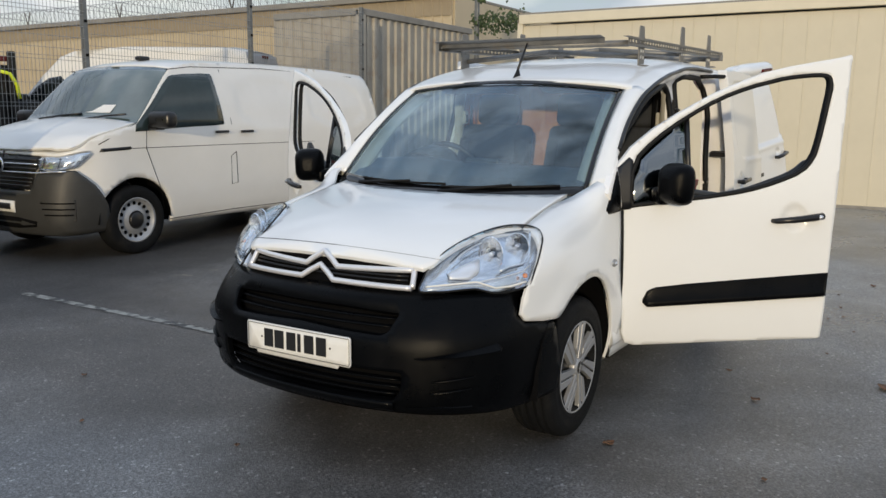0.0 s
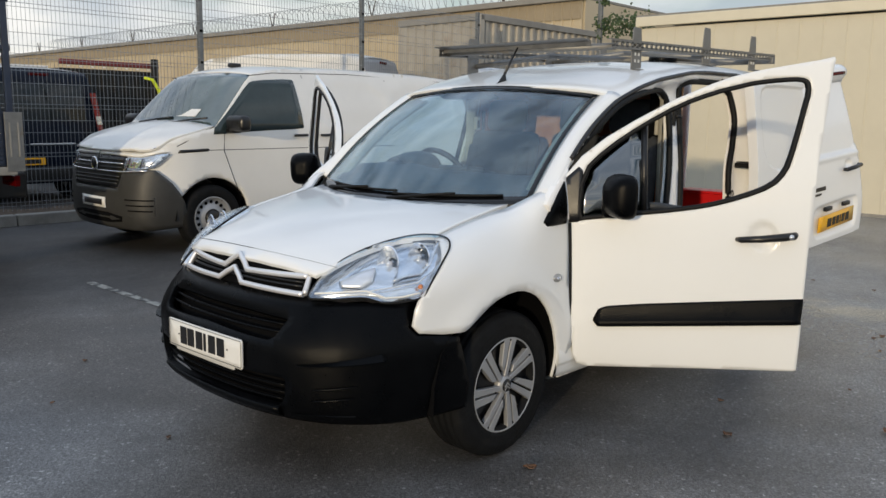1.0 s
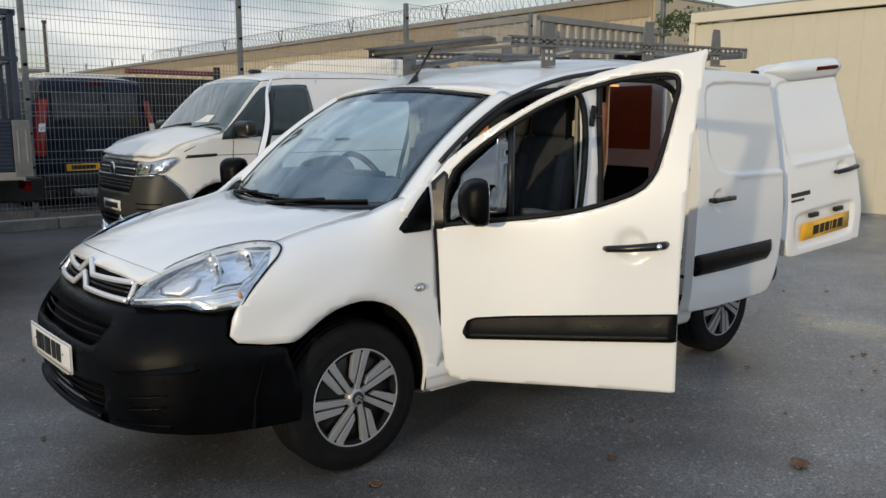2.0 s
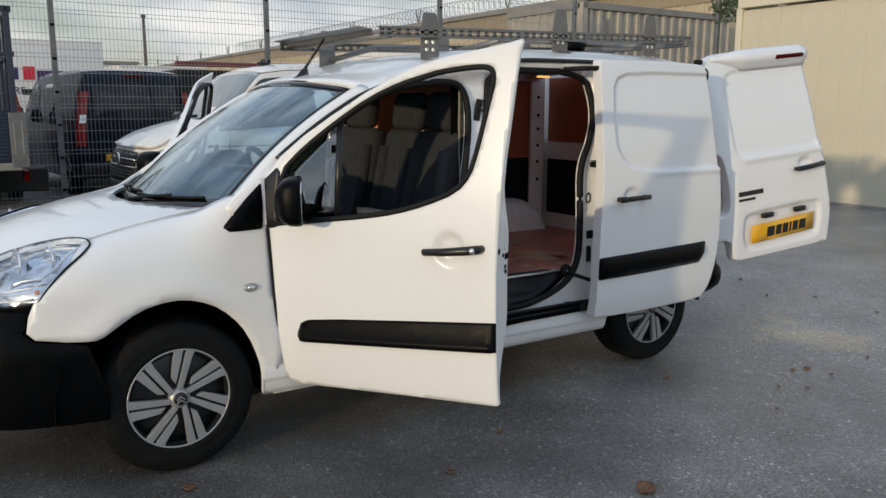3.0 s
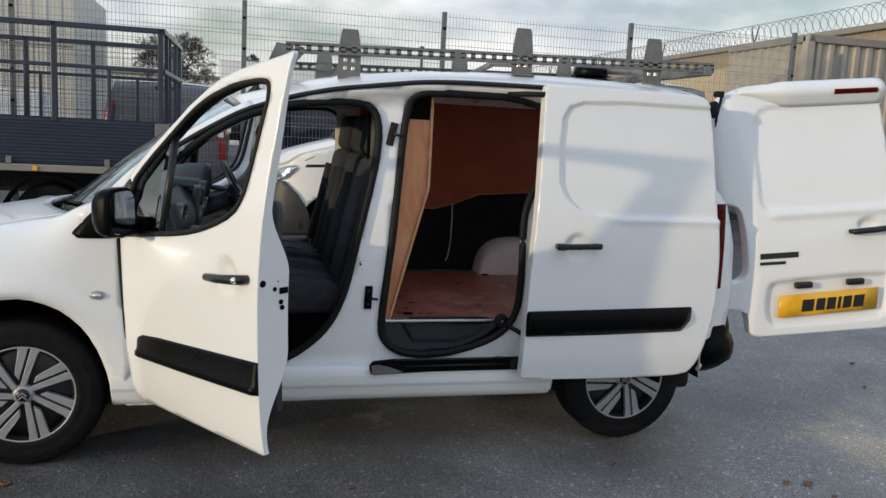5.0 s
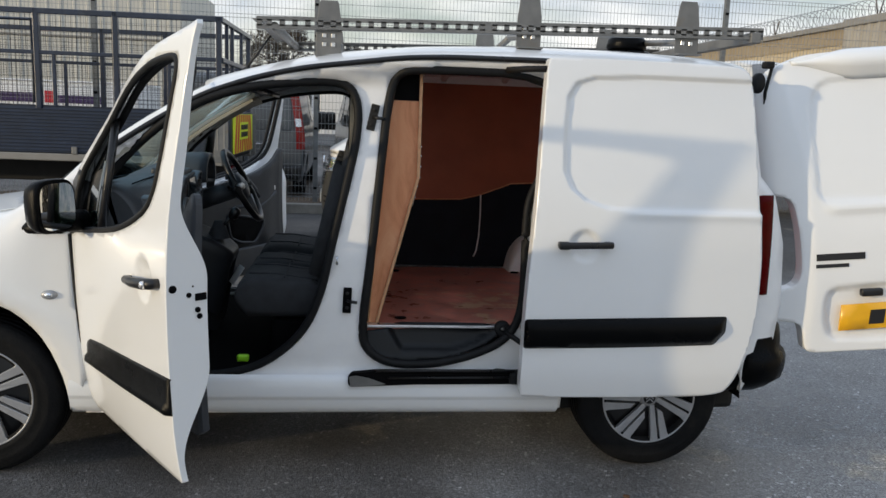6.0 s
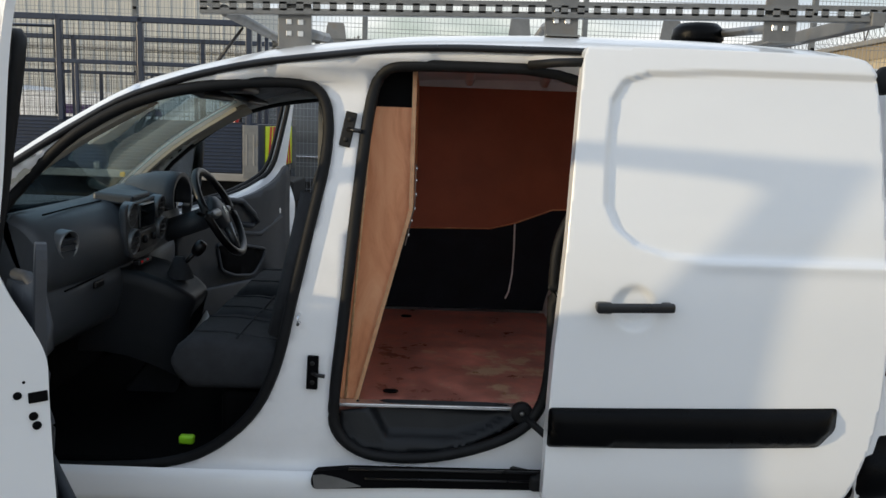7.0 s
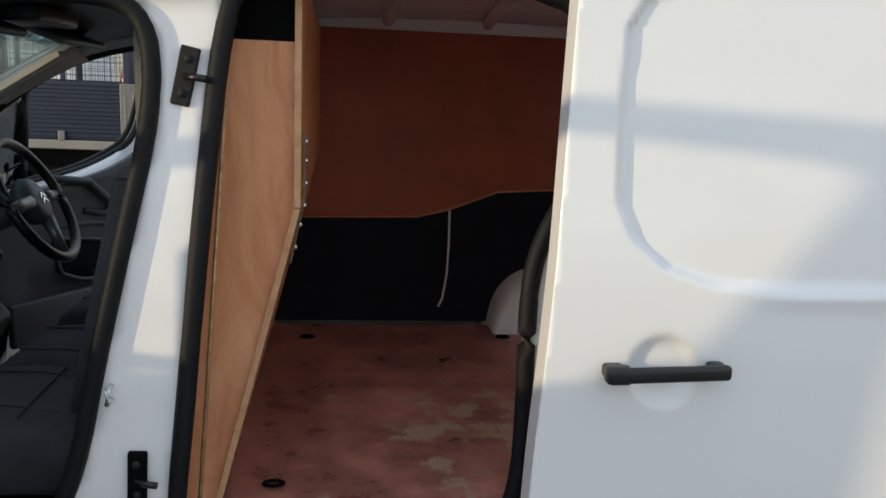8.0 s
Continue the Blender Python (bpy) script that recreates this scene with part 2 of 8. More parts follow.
TWIG = mat("bare_twig", (0.085, 0.068, 0.052), 0.85, vary=0.3, vscale=5)
LINEPAINT = mat("worn_white_line_paint", (0.31, 0.31, 0.29), 0.8, vary=0.3, vscale=12, spots=((0.075, 0.075, 0.075), 9, 0.46, 0.56))
SATIN = mat("satin_bright_bar", (0.80, 0.80, 0.82), 0.30, 0.55, vary=0.03, vscale=8)
FRIT = mat("black_glass_border", (0.006, 0.006, 0.007), 0.12, spec=0.5)
VAN2_GLASS = mat("teal_cab_glass", (0.026, 0.040, 0.042), 0.06, vary=0.3, vscale=2.0, spec=0.5)
VAN2_SCREEN = mat("pale_reflecting_screen", (0.072, 0.100, 0.098), 0.05, vary=0.3, vscale=1.2, coat=0.6)
REDLAMP = mat("bright_red_tail_lens", (0.28, 0.012, 0.01), 0.12, vary=0.2, vscale=30)
REDBOX = mat("bright_red_plastic", (0.62, 0.008, 0.012), 0.4, vary=0.08, vscale=4)
BOWL = mat("fluted_lamp_chrome", (0.88, 0.89, 0.91), 0.07, 1.0, bump=0.15, bscale=90)
AMBERLENS = mat("amber_bulb", (0.75, 0.22, 0.03), 0.2, vary=0.05)
AMBER = glow("warm_roof_lamp", (1.0, 0.5, 0.16), 1.3)


def asphalt():
    """Damp dark tarmac: fine aggregate, patched stains, a sheen where it is still wet, and a band darkened for shade
    round the van.
    """
    m = bpy.data.materials.new("damp_asphalt")
    m.use_nodes = True
    n, l = m.node_tree.nodes, m.node_tree.links
    b = n["Principled BSDF"]
    co = n.new("ShaderNodeTexCoord")

    def noise_at(scale, detail, rough=0.55):
        t = n.new("ShaderNodeTexNoise")
        t.inputs["Scale"].default_value, t.inputs["Detail"].default_value, t.inputs["Roughness"].default_value = scale, detail, rough
        l.new(co.outputs["Object"], t.inputs[0])
        return t.outputs[0]

    def ramp(src, a, b_, lo, hi):
        r = n.new("ShaderNodeMapRange")
        for k, v in zip(("From Min", "From Max", "To Min", "To Max"), (a, b_, lo, hi)):
            r.inputs[k].default_value = v
        l.new(src, r.inputs[0])
        return r.outputs[0]

    sep = n.new("ShaderNodeSeparateXYZ")
    l.new(co.outputs["Object"], sep.inputs[0])

    def calc(op, a, b_):
        t = n.new("ShaderNodeMath")
        t.operation = op
        for k, v in enumerate((a, b_)):
            if isinstance(v, float):
                t.inputs[k].default_value = v
            else:
                l.new(v, t.inputs[k])
        return t.outputs[0]

    def cells(scale):
        v = n.new("ShaderNodeTexVoronoi")
        v.inputs["Scale"].default_value = scale
        l.new(co.outputs["Object"], v.inputs["Vector"])
        g = n.new("ShaderNodeRGBToBW")
        l.new(v.outputs["Color"], g.inputs[0])
        return v.outputs["Distance"], g.outputs[0]

    # tarmac tone by noise plus a band darkened for shade round the van, greyer beyond
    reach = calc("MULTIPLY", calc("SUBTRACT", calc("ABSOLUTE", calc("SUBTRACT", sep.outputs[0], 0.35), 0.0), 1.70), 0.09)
    off_band = ramp(calc("ADD", calc("MINIMUM", calc("MAXIMUM", reach, -0.12), 0.16), noise_at(0.30, 6, 0.62)), 0.40, 0.64, 0.0, 1.0)
    wet = ramp(noise_at(0.42, 5), 0.42, 0.60, 0.0, 1.0)
    dist, cell = cells(170)
    _, cell2 = cells(75)
    grain = calc("MULTIPLY", ramp(cell, 0.2, 0.9, 0.55, 1.55), ramp(noise_at(70, 4, 0.7), 0.3, 0.7, 0.6, 1.5))
    stones = ramp(cell2, 0.82, 0.95, 1.0, 2.4)
    patch = ramp(noise_at(1.3, 7, 0.68), 0.3, 0.7, 0.70, 1.32)
    val = calc("MULTIPLY", calc("MULTIPLY", grain, stones), patch)

    def blend(fac, a, b_):
        x = n.new("ShaderNodeMix")
        x.data_type = "RGBA"
        for k, v in (("Factor", fac), ("A", a), ("B", b_)):
            if isinstance(v, tuple):
                x.inputs[k].default_value = v
            else:
                l.new(v, x.inputs[k])
        return x.outputs["Result"]

    band_tone = blend(wet, (0.104, 0.095, 0.087, 1), (0.074, 0.069, 0.065, 1))
    outer_tone = blend(wet, (0.225, 0.224, 0.222, 1), (0.165, 0.170, 0.178, 1))
    tarmac = blend(off_band, band_tone, outer_tone)
    # darker beyond y 3 to 4, the edge broken by noise
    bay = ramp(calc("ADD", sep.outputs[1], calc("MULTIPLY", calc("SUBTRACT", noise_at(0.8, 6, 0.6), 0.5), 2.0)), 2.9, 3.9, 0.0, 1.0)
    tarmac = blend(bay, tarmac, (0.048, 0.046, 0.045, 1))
    sand = ramp(noise_at(0.9, 7, 0.66), 0.64, 0.70, 0.0, 0.8)
    tarmac = blend(sand, tarmac, (0.27, 0.235, 0.18, 1))
    # a washed-out tongue of sand beside the rear wheel
    off = n.new("ShaderNodeVectorMath")
    off.operation = "DISTANCE"
    off.inputs[1].default_value = (4.05, -1.0, 0.0)
    l.new(co.outputs["Object"], off.inputs[0])
    tongue = ramp(calc("ADD", off.outputs["Value"], calc("MULTIPLY", calc("SUBTRACT", noise_at(2.6, 7, 0.65), 0.5), 1.6)), 0.10, 0.45, 0.75, 0.0)
    tarmac = blend(tongue, tarmac, (0.42, 0.37, 0.28, 1))
    hv = n.new("ShaderNodeHueSaturation")
    l.new(tarmac, hv.inputs["Color"])
    l.new(val, hv.inputs["Value"])
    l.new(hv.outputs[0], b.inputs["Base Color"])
    l.new(calc("ADD", calc("SUBTRACT", ramp(wet, 0, 1, 0.50, 0.33), ramp(off_band, 0, 1, 0.0, 0.06)), calc("MULTIPLY", bay, 0.2)), b.inputs["Roughness"])
    bp = n.new("ShaderNodeBump")
    bp.inputs["Strength"].default_value, bp.inputs["Distance"].default_value = 0.5, 0.003
    l.new(calc("ADD", calc("MULTIPLY", dist, -1.0), calc("MULTIPLY", noise_at(130, 3), 0.8)), bp.inputs["Height"])
    l.new(bp.outputs[0], b.inputs["Normal"])
    return m


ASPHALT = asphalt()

# ---- building helpers ----
from mathutils.geometry import delaunay_2d_cdt


def interp(x, pts):
    return float(np.interp(x, [p[0] for p in pts], [p[1] for p in pts]))


def sstep(a, b, x):
    t = min(1.0, max(0.0, (x - a) / (b - a)))
    return t * t * (3 - 2 * t)


def obj(name, bm, material, xf=None):
    if xf is not None:
        bm.transform(xf)
    me = bpy.data.meshes.new(name)
    bm.to_mesh(me)
    bm.free()
    me.materials.append(material)
    return new(name, me)


def part(name, bm, material, parent, label="", xf=None):
    """One mesh object under a thing or under a part."""
    ob = obj(name, bm, material, xf)
    ob.parent = parent
    if label:
        ob["label"] = label
    return ob


def thing(name, label, category, at=None, group=""):
    e = new(name)
    e.empty_display_size = 0.2
    if at is not None:
        e.matrix_world = at
    return tagged(e, label, category, group)


def inside(poly, x, y):
    """Even-odd test for many points at once."""
    p = np.asarray(poly)
    q = np.roll(p, -1, 0)
    x, y = np.asarray(x)[:, None], np.asarray(y)[:, None]
    hit = ((p[:, 1] > y) != (q[:, 1] > y)) & (x < (q[:, 0] - p[:, 0]) * (y - p[:, 1]) / (q[:, 1] - p[:, 1] + 1e-12) + p[:, 0])
    return hit.sum(1) % 2 == 1


def gap_to(poly, x, y):
    """Distance of many points to a closed polyline."""
    p = np.asarray(poly, float)
    d = np.roll(p, -1, 0) - p
    x, y = np.asarray(x, float)[:, None], np.asarray(y, float)[:, None]
    t = np.clip(((x - p[:, 0]) * d[:, 0] + (y - p[:, 1]) * d[:, 1]) / ((d ** 2).sum(1) + 1e-12), 0, 1)
    return np.sqrt((x - p[:, 0] - t * d[:, 0]) ** 2 + (y - p[:, 1] - t * d[:, 1]) ** 2).min(1)


def rounded(poly, times=2):
    """Corner cutting for a closed outline."""
    p = np.asarray(poly, float)
    for _ in range(times):
        q = np.roll(p, -1, 0)
        p = np.stack([p * 0.75 + q * 0.25, p * 0.25 + q * 0.75], 1).reshape(-1, 2)
    return [tuple(v) for v in p]


def corners(poly, r, n=5):
    """Round each corner of a closed outline by a radius, keeping its straight sides."""
    out = []
    for i, b in enumerate(poly):
        a, c = Vector(poly[i - 1]), Vector(poly[(i + 1) % len(poly)])
        b = Vector(b)
        k = min(r, 0.45 * (a - b).length, 0.45 * (c - b).length)
        p, q = b + (a - b).normalized() * k, b + (c - b).normalized() * k
        for j in range(n):
            f = j / (n - 1)
            out.append(tuple(p * (1 - f) ** 2 + b * (2 * f * (1 - f)) + q * f * f))
    return out


def fine(poly, step):
    out = []
    for a, b in zip(poly, list(poly[1:]) + [poly[0]]):
        k = max(1, int(math.ceil(math.dist(a, b) / step)))
        out += [(a[0] + (b[0] - a[0]) * i / k, a[1] + (b[1] - a[1]) * i / k) for i in range(k)]
    return out


def fine_open(p, step):
    out = []
    for a, b in zip(p, p[1:]):
        k = max(1, int(math.ceil(math.dist(a, b) / step)))
        out += [(a[0] + (b[0] - a[0]) * i / k, a[1] + (b[1] - a[1]) * i / k) for i in range(k)]
    return out + [p[-1]]


def pressing(poly, depth, width):
    """A pressed-in field: how deep the skin lies at (u, v)."""
    pl = [tuple(p) for p in poly]

    def f(u, v):
        g = gap_to(pl, [u], [v])[0]
        s = g if inside(pl, [u], [v])[0] else -g
        return depth * sstep(-width / 2, width / 2, s)
    return f


def inset(poly, d):
    """A closed outline drawn in by d on all sides."""
    p = np.asarray(poly, float)
    t = np.roll(p, -1, 0) - np.roll(p, 1, 0)
    t /= np.maximum(1e-9, np.hypot(t[:, 0], t[:, 1]))[:, None]
    q = np.roll(p, -1, 0)
    turn = 1 if (p[:, 0] * q[:, 1] - q[:, 0] * p[:, 1]).sum() > 0 else -1
    return [tuple(v) for v in p + np.stack([-t[:, 1], t[:, 0]], 1) * (turn * d)]


def sheet(outline, holes, fmap, step=0.04, thick=0.012, inward=(0, 1, 0), flat=False):
    """A curved panel with real thickness: an outline with holes in (u, v), laid onto a surface by fmap."""
    loops = [fine(outline, step)] + [fine(h, step) for h in holes]
    verts, edges = [], []
    for lp in loops:
        s = len(verts)
        verts += lp
        edges += [(s + i, s + (i + 1) % len(lp)) for i in range(len(lp))]
    arr = np.array(loops[0])
    lo, hi = arr.min(0), arr.max(0)
    gx, gy = np.meshgrid(np.arange(lo[0] + step / 2, hi[0], step), np.arange(lo[1] + step / 2, hi[1], step))
    gx, gy = gx.ravel(), gy.ravel()
    ok = inside(loops[0], gx, gy)
    for h in loops[1:]:
        ok &= ~inside(h, gx, gy)
    for lp in loops:
        ok &= gap_to(lp, gx, gy) > 0.4 * step
    verts += list(zip(gx[ok], gy[ok]))
    v2, _, faces, _, _, _ = delaunay_2d_cdt([Vector(v) for v in verts], edges, [], 0, 1e-6)
    c = np.array([[(v2[a].x + v2[b].x + v2[c_].x) / 3, (v2[a].y + v2[b].y + v2[c_].y) / 3] for a, b, c_ in faces])
    keep = inside(loops[0], c[:, 0], c[:, 1])
    for h in loops[1:]:
        keep &= ~inside(h, c[:, 0], c[:, 1])
    faces = [f for f, k in zip(faces, keep) if k]
    return solid([Vector(fmap(v.x, v.y)) for v in v2], faces, thick, inward, flat)


def solid(pts, faces, thick, inward, flat=False):
    """Closed shell from an open surface: a skin, its offset copy and the rim between."""
    bm = bmesh.new()
    n = [Vector() for _ in pts]
    for f in faces:
        k = (pts[f[1]] - pts[f[0]]).cross(pts[f[2]] - pts[f[0]])
        for i in f:
            n[i] += k
    for _ in range(3):
        m = [k.normalized() * 0.5 for k in n]
        for f in faces:
            t = sum((n[i].normalized() for i in f), Vector())
            for i in f:
                m[i] += t
        n = m
    total = sum((k.dot(Vector(inward)) for k in n), 0.0)
    sgn = 1 if total > 0 else -1
    if flat:
        n = [Vector(inward).normalized() * sgn for _ in n]
    used = sorted({i for f in faces for i in f})
    top = {i: bm.verts.new(pts[i]) for i in used}
    bot = {i: bm.verts.new(pts[i] + n[i].normalized() * (sgn * (thick(pts[i]) if callable(thick) else thick))) for i in used}
    rim = {}
    for f in faces:
        a = bm.faces.new([top[i] for i in (f if sgn < 0 else f[::-1])])
        b = bm.faces.new([bot[i] for i in (f[::-1] if sgn < 0 else f)])
        a.smooth = b.smooth = True
        g = f if sgn < 0 else f[::-1]
        for i in range(len(g)):
            e = (g[i], g[(i + 1) % len(g)])
            if (e[1], e[0]) in rim:
                del rim[(e[1], e[0])]
            else:
                rim[e] = 1
    for a, b in rim:
        bm.faces.new((top[b], top[a], bot[a], bot[b]))
    return bm


def loft(rows, smooth=True, closed=False, cap=False):
    """Quads between rows of points of one length."""
    bm = bmesh.new()
    vs = [[bm.verts.new(p) for p in r] for r in rows]
    k = len(rows[0])
    for a, b in zip(vs, vs[1:]):
        for i in range(k if closed else k - 1):
            f = bm.faces.new((a[i], a[(i + 1) % k], b[(i + 1) % k], b[i]))
            f.smooth = smooth
    if cap:
        bm.faces.new(vs[0][::-1])
        bm.faces.new(vs[-1])
        bmesh.ops.recalc_face_normals(bm, faces=bm.faces)
    return bm


def grid_surface(fmap, us, vs, thick, inward):
    pts = [Vector(fmap(u, v)) for u in us for v in vs]
    k = len(vs)
    faces = [(i * k + j, i * k + j + 1, (i + 1) * k + j + 1, (i + 1) * k + j) for i in range(len(us) - 1) for j in range(k - 1)]
    return solid(pts, faces, thick, inward)


def box(size, at=(0, 0, 0), bevel=0.006, seg=2, rot=None, bm=None):
    own = bmesh.new()
    bmesh.ops.create_cube(own, size=1)
    bmesh.ops.scale(own, vec=size, verts=own.verts)
    if bevel:
        bmesh.ops.bevel(own, geom=own.edges, offset=min(bevel, min(size) * 0.45), segments=seg, profile=0.5, affect="EDGES")
        if seg > 1:
            for f in own.faces:
                f.smooth = seg > 2
    m = Matrix.Translation(at)
    if rot is not None:
        m = m @ Euler([radians(a) for a in rot]).to_matrix().to_4x4()
    own.transform(m)
    return own if bm is None else merge(bm, own)


def merge(bm, other):
    me = bpy.data.meshes.new("joint")
    other.to_mesh(me)
    other.free()
    bm.from_mesh(me)
    bpy.data.meshes.remove(me)
    return bm


def tube(pts, r, sides=8, closed=False, flat=1.0):
    """A bar of round (or flattened) section along points."""
    pts = [Vector(p) for p in pts]
    k = len(pts)
    rows = []
    for i, p in enumerate(pts):
        a, b = (pts[i - 1], pts[(i + 1) % k]) if closed else (pts[max(0, i - 1)], pts[min(k - 1, i + 1)])
        d = (b - a).normalized()
        s = d.cross(Vector((0, 0, 1)))
        if s.length < 0.05:
            s = d.cross(Vector((0, 1, 0)))
        s.normalize()
        u = s.cross(d)
        rad = r[i] if isinstance(r, (list, tuple)) else r
        rows.append([p + s * (math.cos(t) * rad) + u * (math.sin(t) * rad * flat) for t in (2 * math.pi * j / sides for j in range(sides))])
    if closed:
        rows.append(rows[0])
    bm = loft(rows, closed=True, cap=not closed)
    if closed:
        bmesh.ops.remove_doubles(bm, verts=bm.verts, dist=1e-6)
    bmesh.ops.recalc_face_normals(bm, faces=bm.faces)
    return bm


def lathe(profile, sides=48, axis="Y"):
    """Turned solid: profile of (radius, along)."""
    rows = []
    for j in range(sides):
        t = 2 * math.pi * j / sides
        c, s = math.cos(t), math.sin(t)
        rows.append([(r * c, a, r * s) if axis == "Y" else (a, r * c, r * s) if axis == "X" else (r * c, r * s, a) for r, a in profile])
    rows.append(rows[0])
    bm = loft(rows)
    bmesh.ops.remove_doubles(bm, verts=bm.verts, dist=1e-5)
    bmesh.ops.recalc_face_normals(bm, faces=bm.faces)
    return bm


def prism(poly, place, depth, bevel=0.0):
    """A flat outline (u, v) given depth; place maps (u, v, w)."""
    bm = bmesh.new()
    a = [bm.verts.new(place(u, v, 0)) for u, v in poly]
    b = [bm.verts.new(place(u, v, depth)) for u, v in poly]
    bm.faces.new(a)
    bm.faces.new(b[::-1])
    k = len(poly)
    for i in range(k):
        bm.faces.new((a[i], a[(i + 1) % k], b[(i + 1) % k], b[i]))
    bmesh.ops.recalc_face_normals(bm, faces=bm.faces)
    if bevel:
        bmesh.ops.bevel(bm, geom=bm.edges, offset=bevel, segments=2, profile=0.5, affect="EDGES")
    return bm


def arc(cx, cy, r, a0, a1, n=12):
    return [(cx + r * math.cos(radians(a0 + (a1 - a0) * i / n)), cy + r * math.sin(radians(a0 + (a1 - a0) * i / n))) for i in range(n + 1)]

# ---- the yard ----


def yard():
    bm = bmesh.new()
    us = [-400, -120, -40, -16, -8, 0, 8, 16, 40, 120, 400]
    vs = [-400, -120, -40, -16, -8, 0, 8, 16, 40, 120, 400]
    g = [[bm.verts.new((u, v, 0)) for v in vs] for u in us]
    for i in range(len(us) - 1):
        for j in range(len(vs) - 1):
            bm.faces.new((g[i][j], g[i + 1][j], g[i + 1][j + 1], g[i][j + 1]))
    tagged(obj("ground", bm, ASPHALT), "damp dark tarmac yard with worn patches, darkened for shade round the van", "ground", kind="structure")


yard()


def bay_line(name, x0, y0, x1, y1, w):
    d = Vector((x1 - x0, y1 - y0, 0))
    n = Vector((-d.y, d.x, 0)).normalized() * (w / 2)
    rnd = random.Random(5)
    rows = []
    for i in range(41):
        p = Vector((x0, y0, 0.004)) + d * (i / 40)
        e = n * rnd.uniform(0.8, 1.05)
        rows.append([p + e, p - e])
    tagged(obj(name, loft(rows, smooth=False), LINEPAINT), "faded white parking bay line on the tarmac", "road marking", kind="structure")


bay_line("bay_line", 0.27, 3.92, 0.32, 0.9, 0.075)

FENCE_Y, POST_X = 8.17, [-17.5, -14.45, -11.4, -8.35, -5.28, -2.2, 0.90, 3.91, 7.08, 10.2]


FENCE = thing("security_fence", "tall grey welded mesh security fence on square steel posts", "fence", pose(0, FENCE_Y, 0))


def fence_post(x, top):
    p = part("post", box((0.07, 0.07, top), (x, 0, top / 2), 0.006), STEELGREY, FENCE)
    for k in range(7):
        z = 0.35 + k * (top - 0.6) / 6
        part("clamp", box((0.05, 0.012, 0.035), (x, -0.041, z), 0.003, 1), DARK, p)


def fence_panel(x0, x1, base, top):
    L = x1 - x0
    bm = bmesh.new()

    def wire(ax, a, b, at, r):
        v = []
        for e in (a, b):
            for du, dv in ((-r, -r), (r, -r), (r, r), (-r, r)):
                v.append(bm.verts.new((x0 + at[0] + du, at[1] + dv - 0.03, e) if ax == "z" else (x0 + e, at[0] + dv - 0.03, at[1] + du)))
        for i in range(4):
            bm.faces.new((v[i], v[(i + 1) % 4], v[4 + (i + 1) % 4], v[4 + i]))
    n = int(L / 0.052)
    for i in range(n + 1):
        wire("z", base, top, (L * i / n, 0.0), 0.0021)
    k = int((top - base - 0.1) / 0.155)
    for i in range(k + 1):
        z = base + 0.06 + i * (top - base - 0.12) / k
        wire("x", 0.0, L, (-0.006, z), 0.003)
        if i % 4 == 0:
            wire("x", 0.0, L, (-0.03, z + 0.05), 0.003)
    part("mesh_panel", bm, WIRE, FENCE, "welded wire mesh")["kind"] = "stuff"


for x in POST_X:
    fence_post(x, 3.22 + 0.03 * x)
for a, b in zip(POST_X, POST_X[1:]):
    fence_panel(a + 0.03, b - 0.03, 0.16, 3.16 + 0.015 * (a + b))


def kerb():
    n, L = 28, 0.915
    for i in range(n):
        x = -14 + i * L
        if x > 6:
            break
        k = tagged(obj("kerb_stone", box((L - 0.012, 0.13, 0.16), (0, 0, 0.06), 0.015), KERB), "worn grey concrete kerb stone beside the fence", "kerb", "kerb stones", "structure")
        k.matrix_world = pose(x, 7.92 + 0.004 * ((i * 7) % 3), 0, 0, 0, 0.2 * ((i % 3) - 1))
    bm = bmesh.new()
    rnd = random.Random(9)
    rows = []
    for i in range(60):
        x = -14 + i * 0.36
        rows.append([(x, 7.985, 0.125)] + [(x, 7.99 + j * 0.09, 0.13 + rnd.uniform(-0.015, 0.03)) for j in range(1, 8)])
    tagged(obj("verge", loft(rows), mat("leaf_litter_soil", (0.085, 0.06, 0.04), 0.95, vary=0.5, vscale=14, bump=0.6, bscale=40)), "strip of soil and dead leaves under the fence", "verge", kind="structure")


kerb()


def ribbed(name, p0, p1, z0, z1, pitch, rib, depth, material):
    """Upright ribbed sheeting between two plan points; the ribs stand out on the left of p0 to p1."""
    a, b = Vector((*p0, 0)), Vector((*p1, 0))
    d = (b - a).normalized()
    n = Vector((-d.y, d.x, 0))
    L = (b - a).length
    prof, s = [], 0.0
    while s < L:
        for u, w in ((0, 0), (pitch - rib, 0), (pitch - rib * 0.8, depth), (pitch - rib * 0.2, depth)):
            if s + u <= L:
                prof.append((s + u, w))
        s += pitch
    prof.append((L, 0))
    rows = [[a + d * u + n * w + Vector((0, 0, z)) for u, w in prof] for z in (z0, z1)]
    return loft(rows, smooth=False)


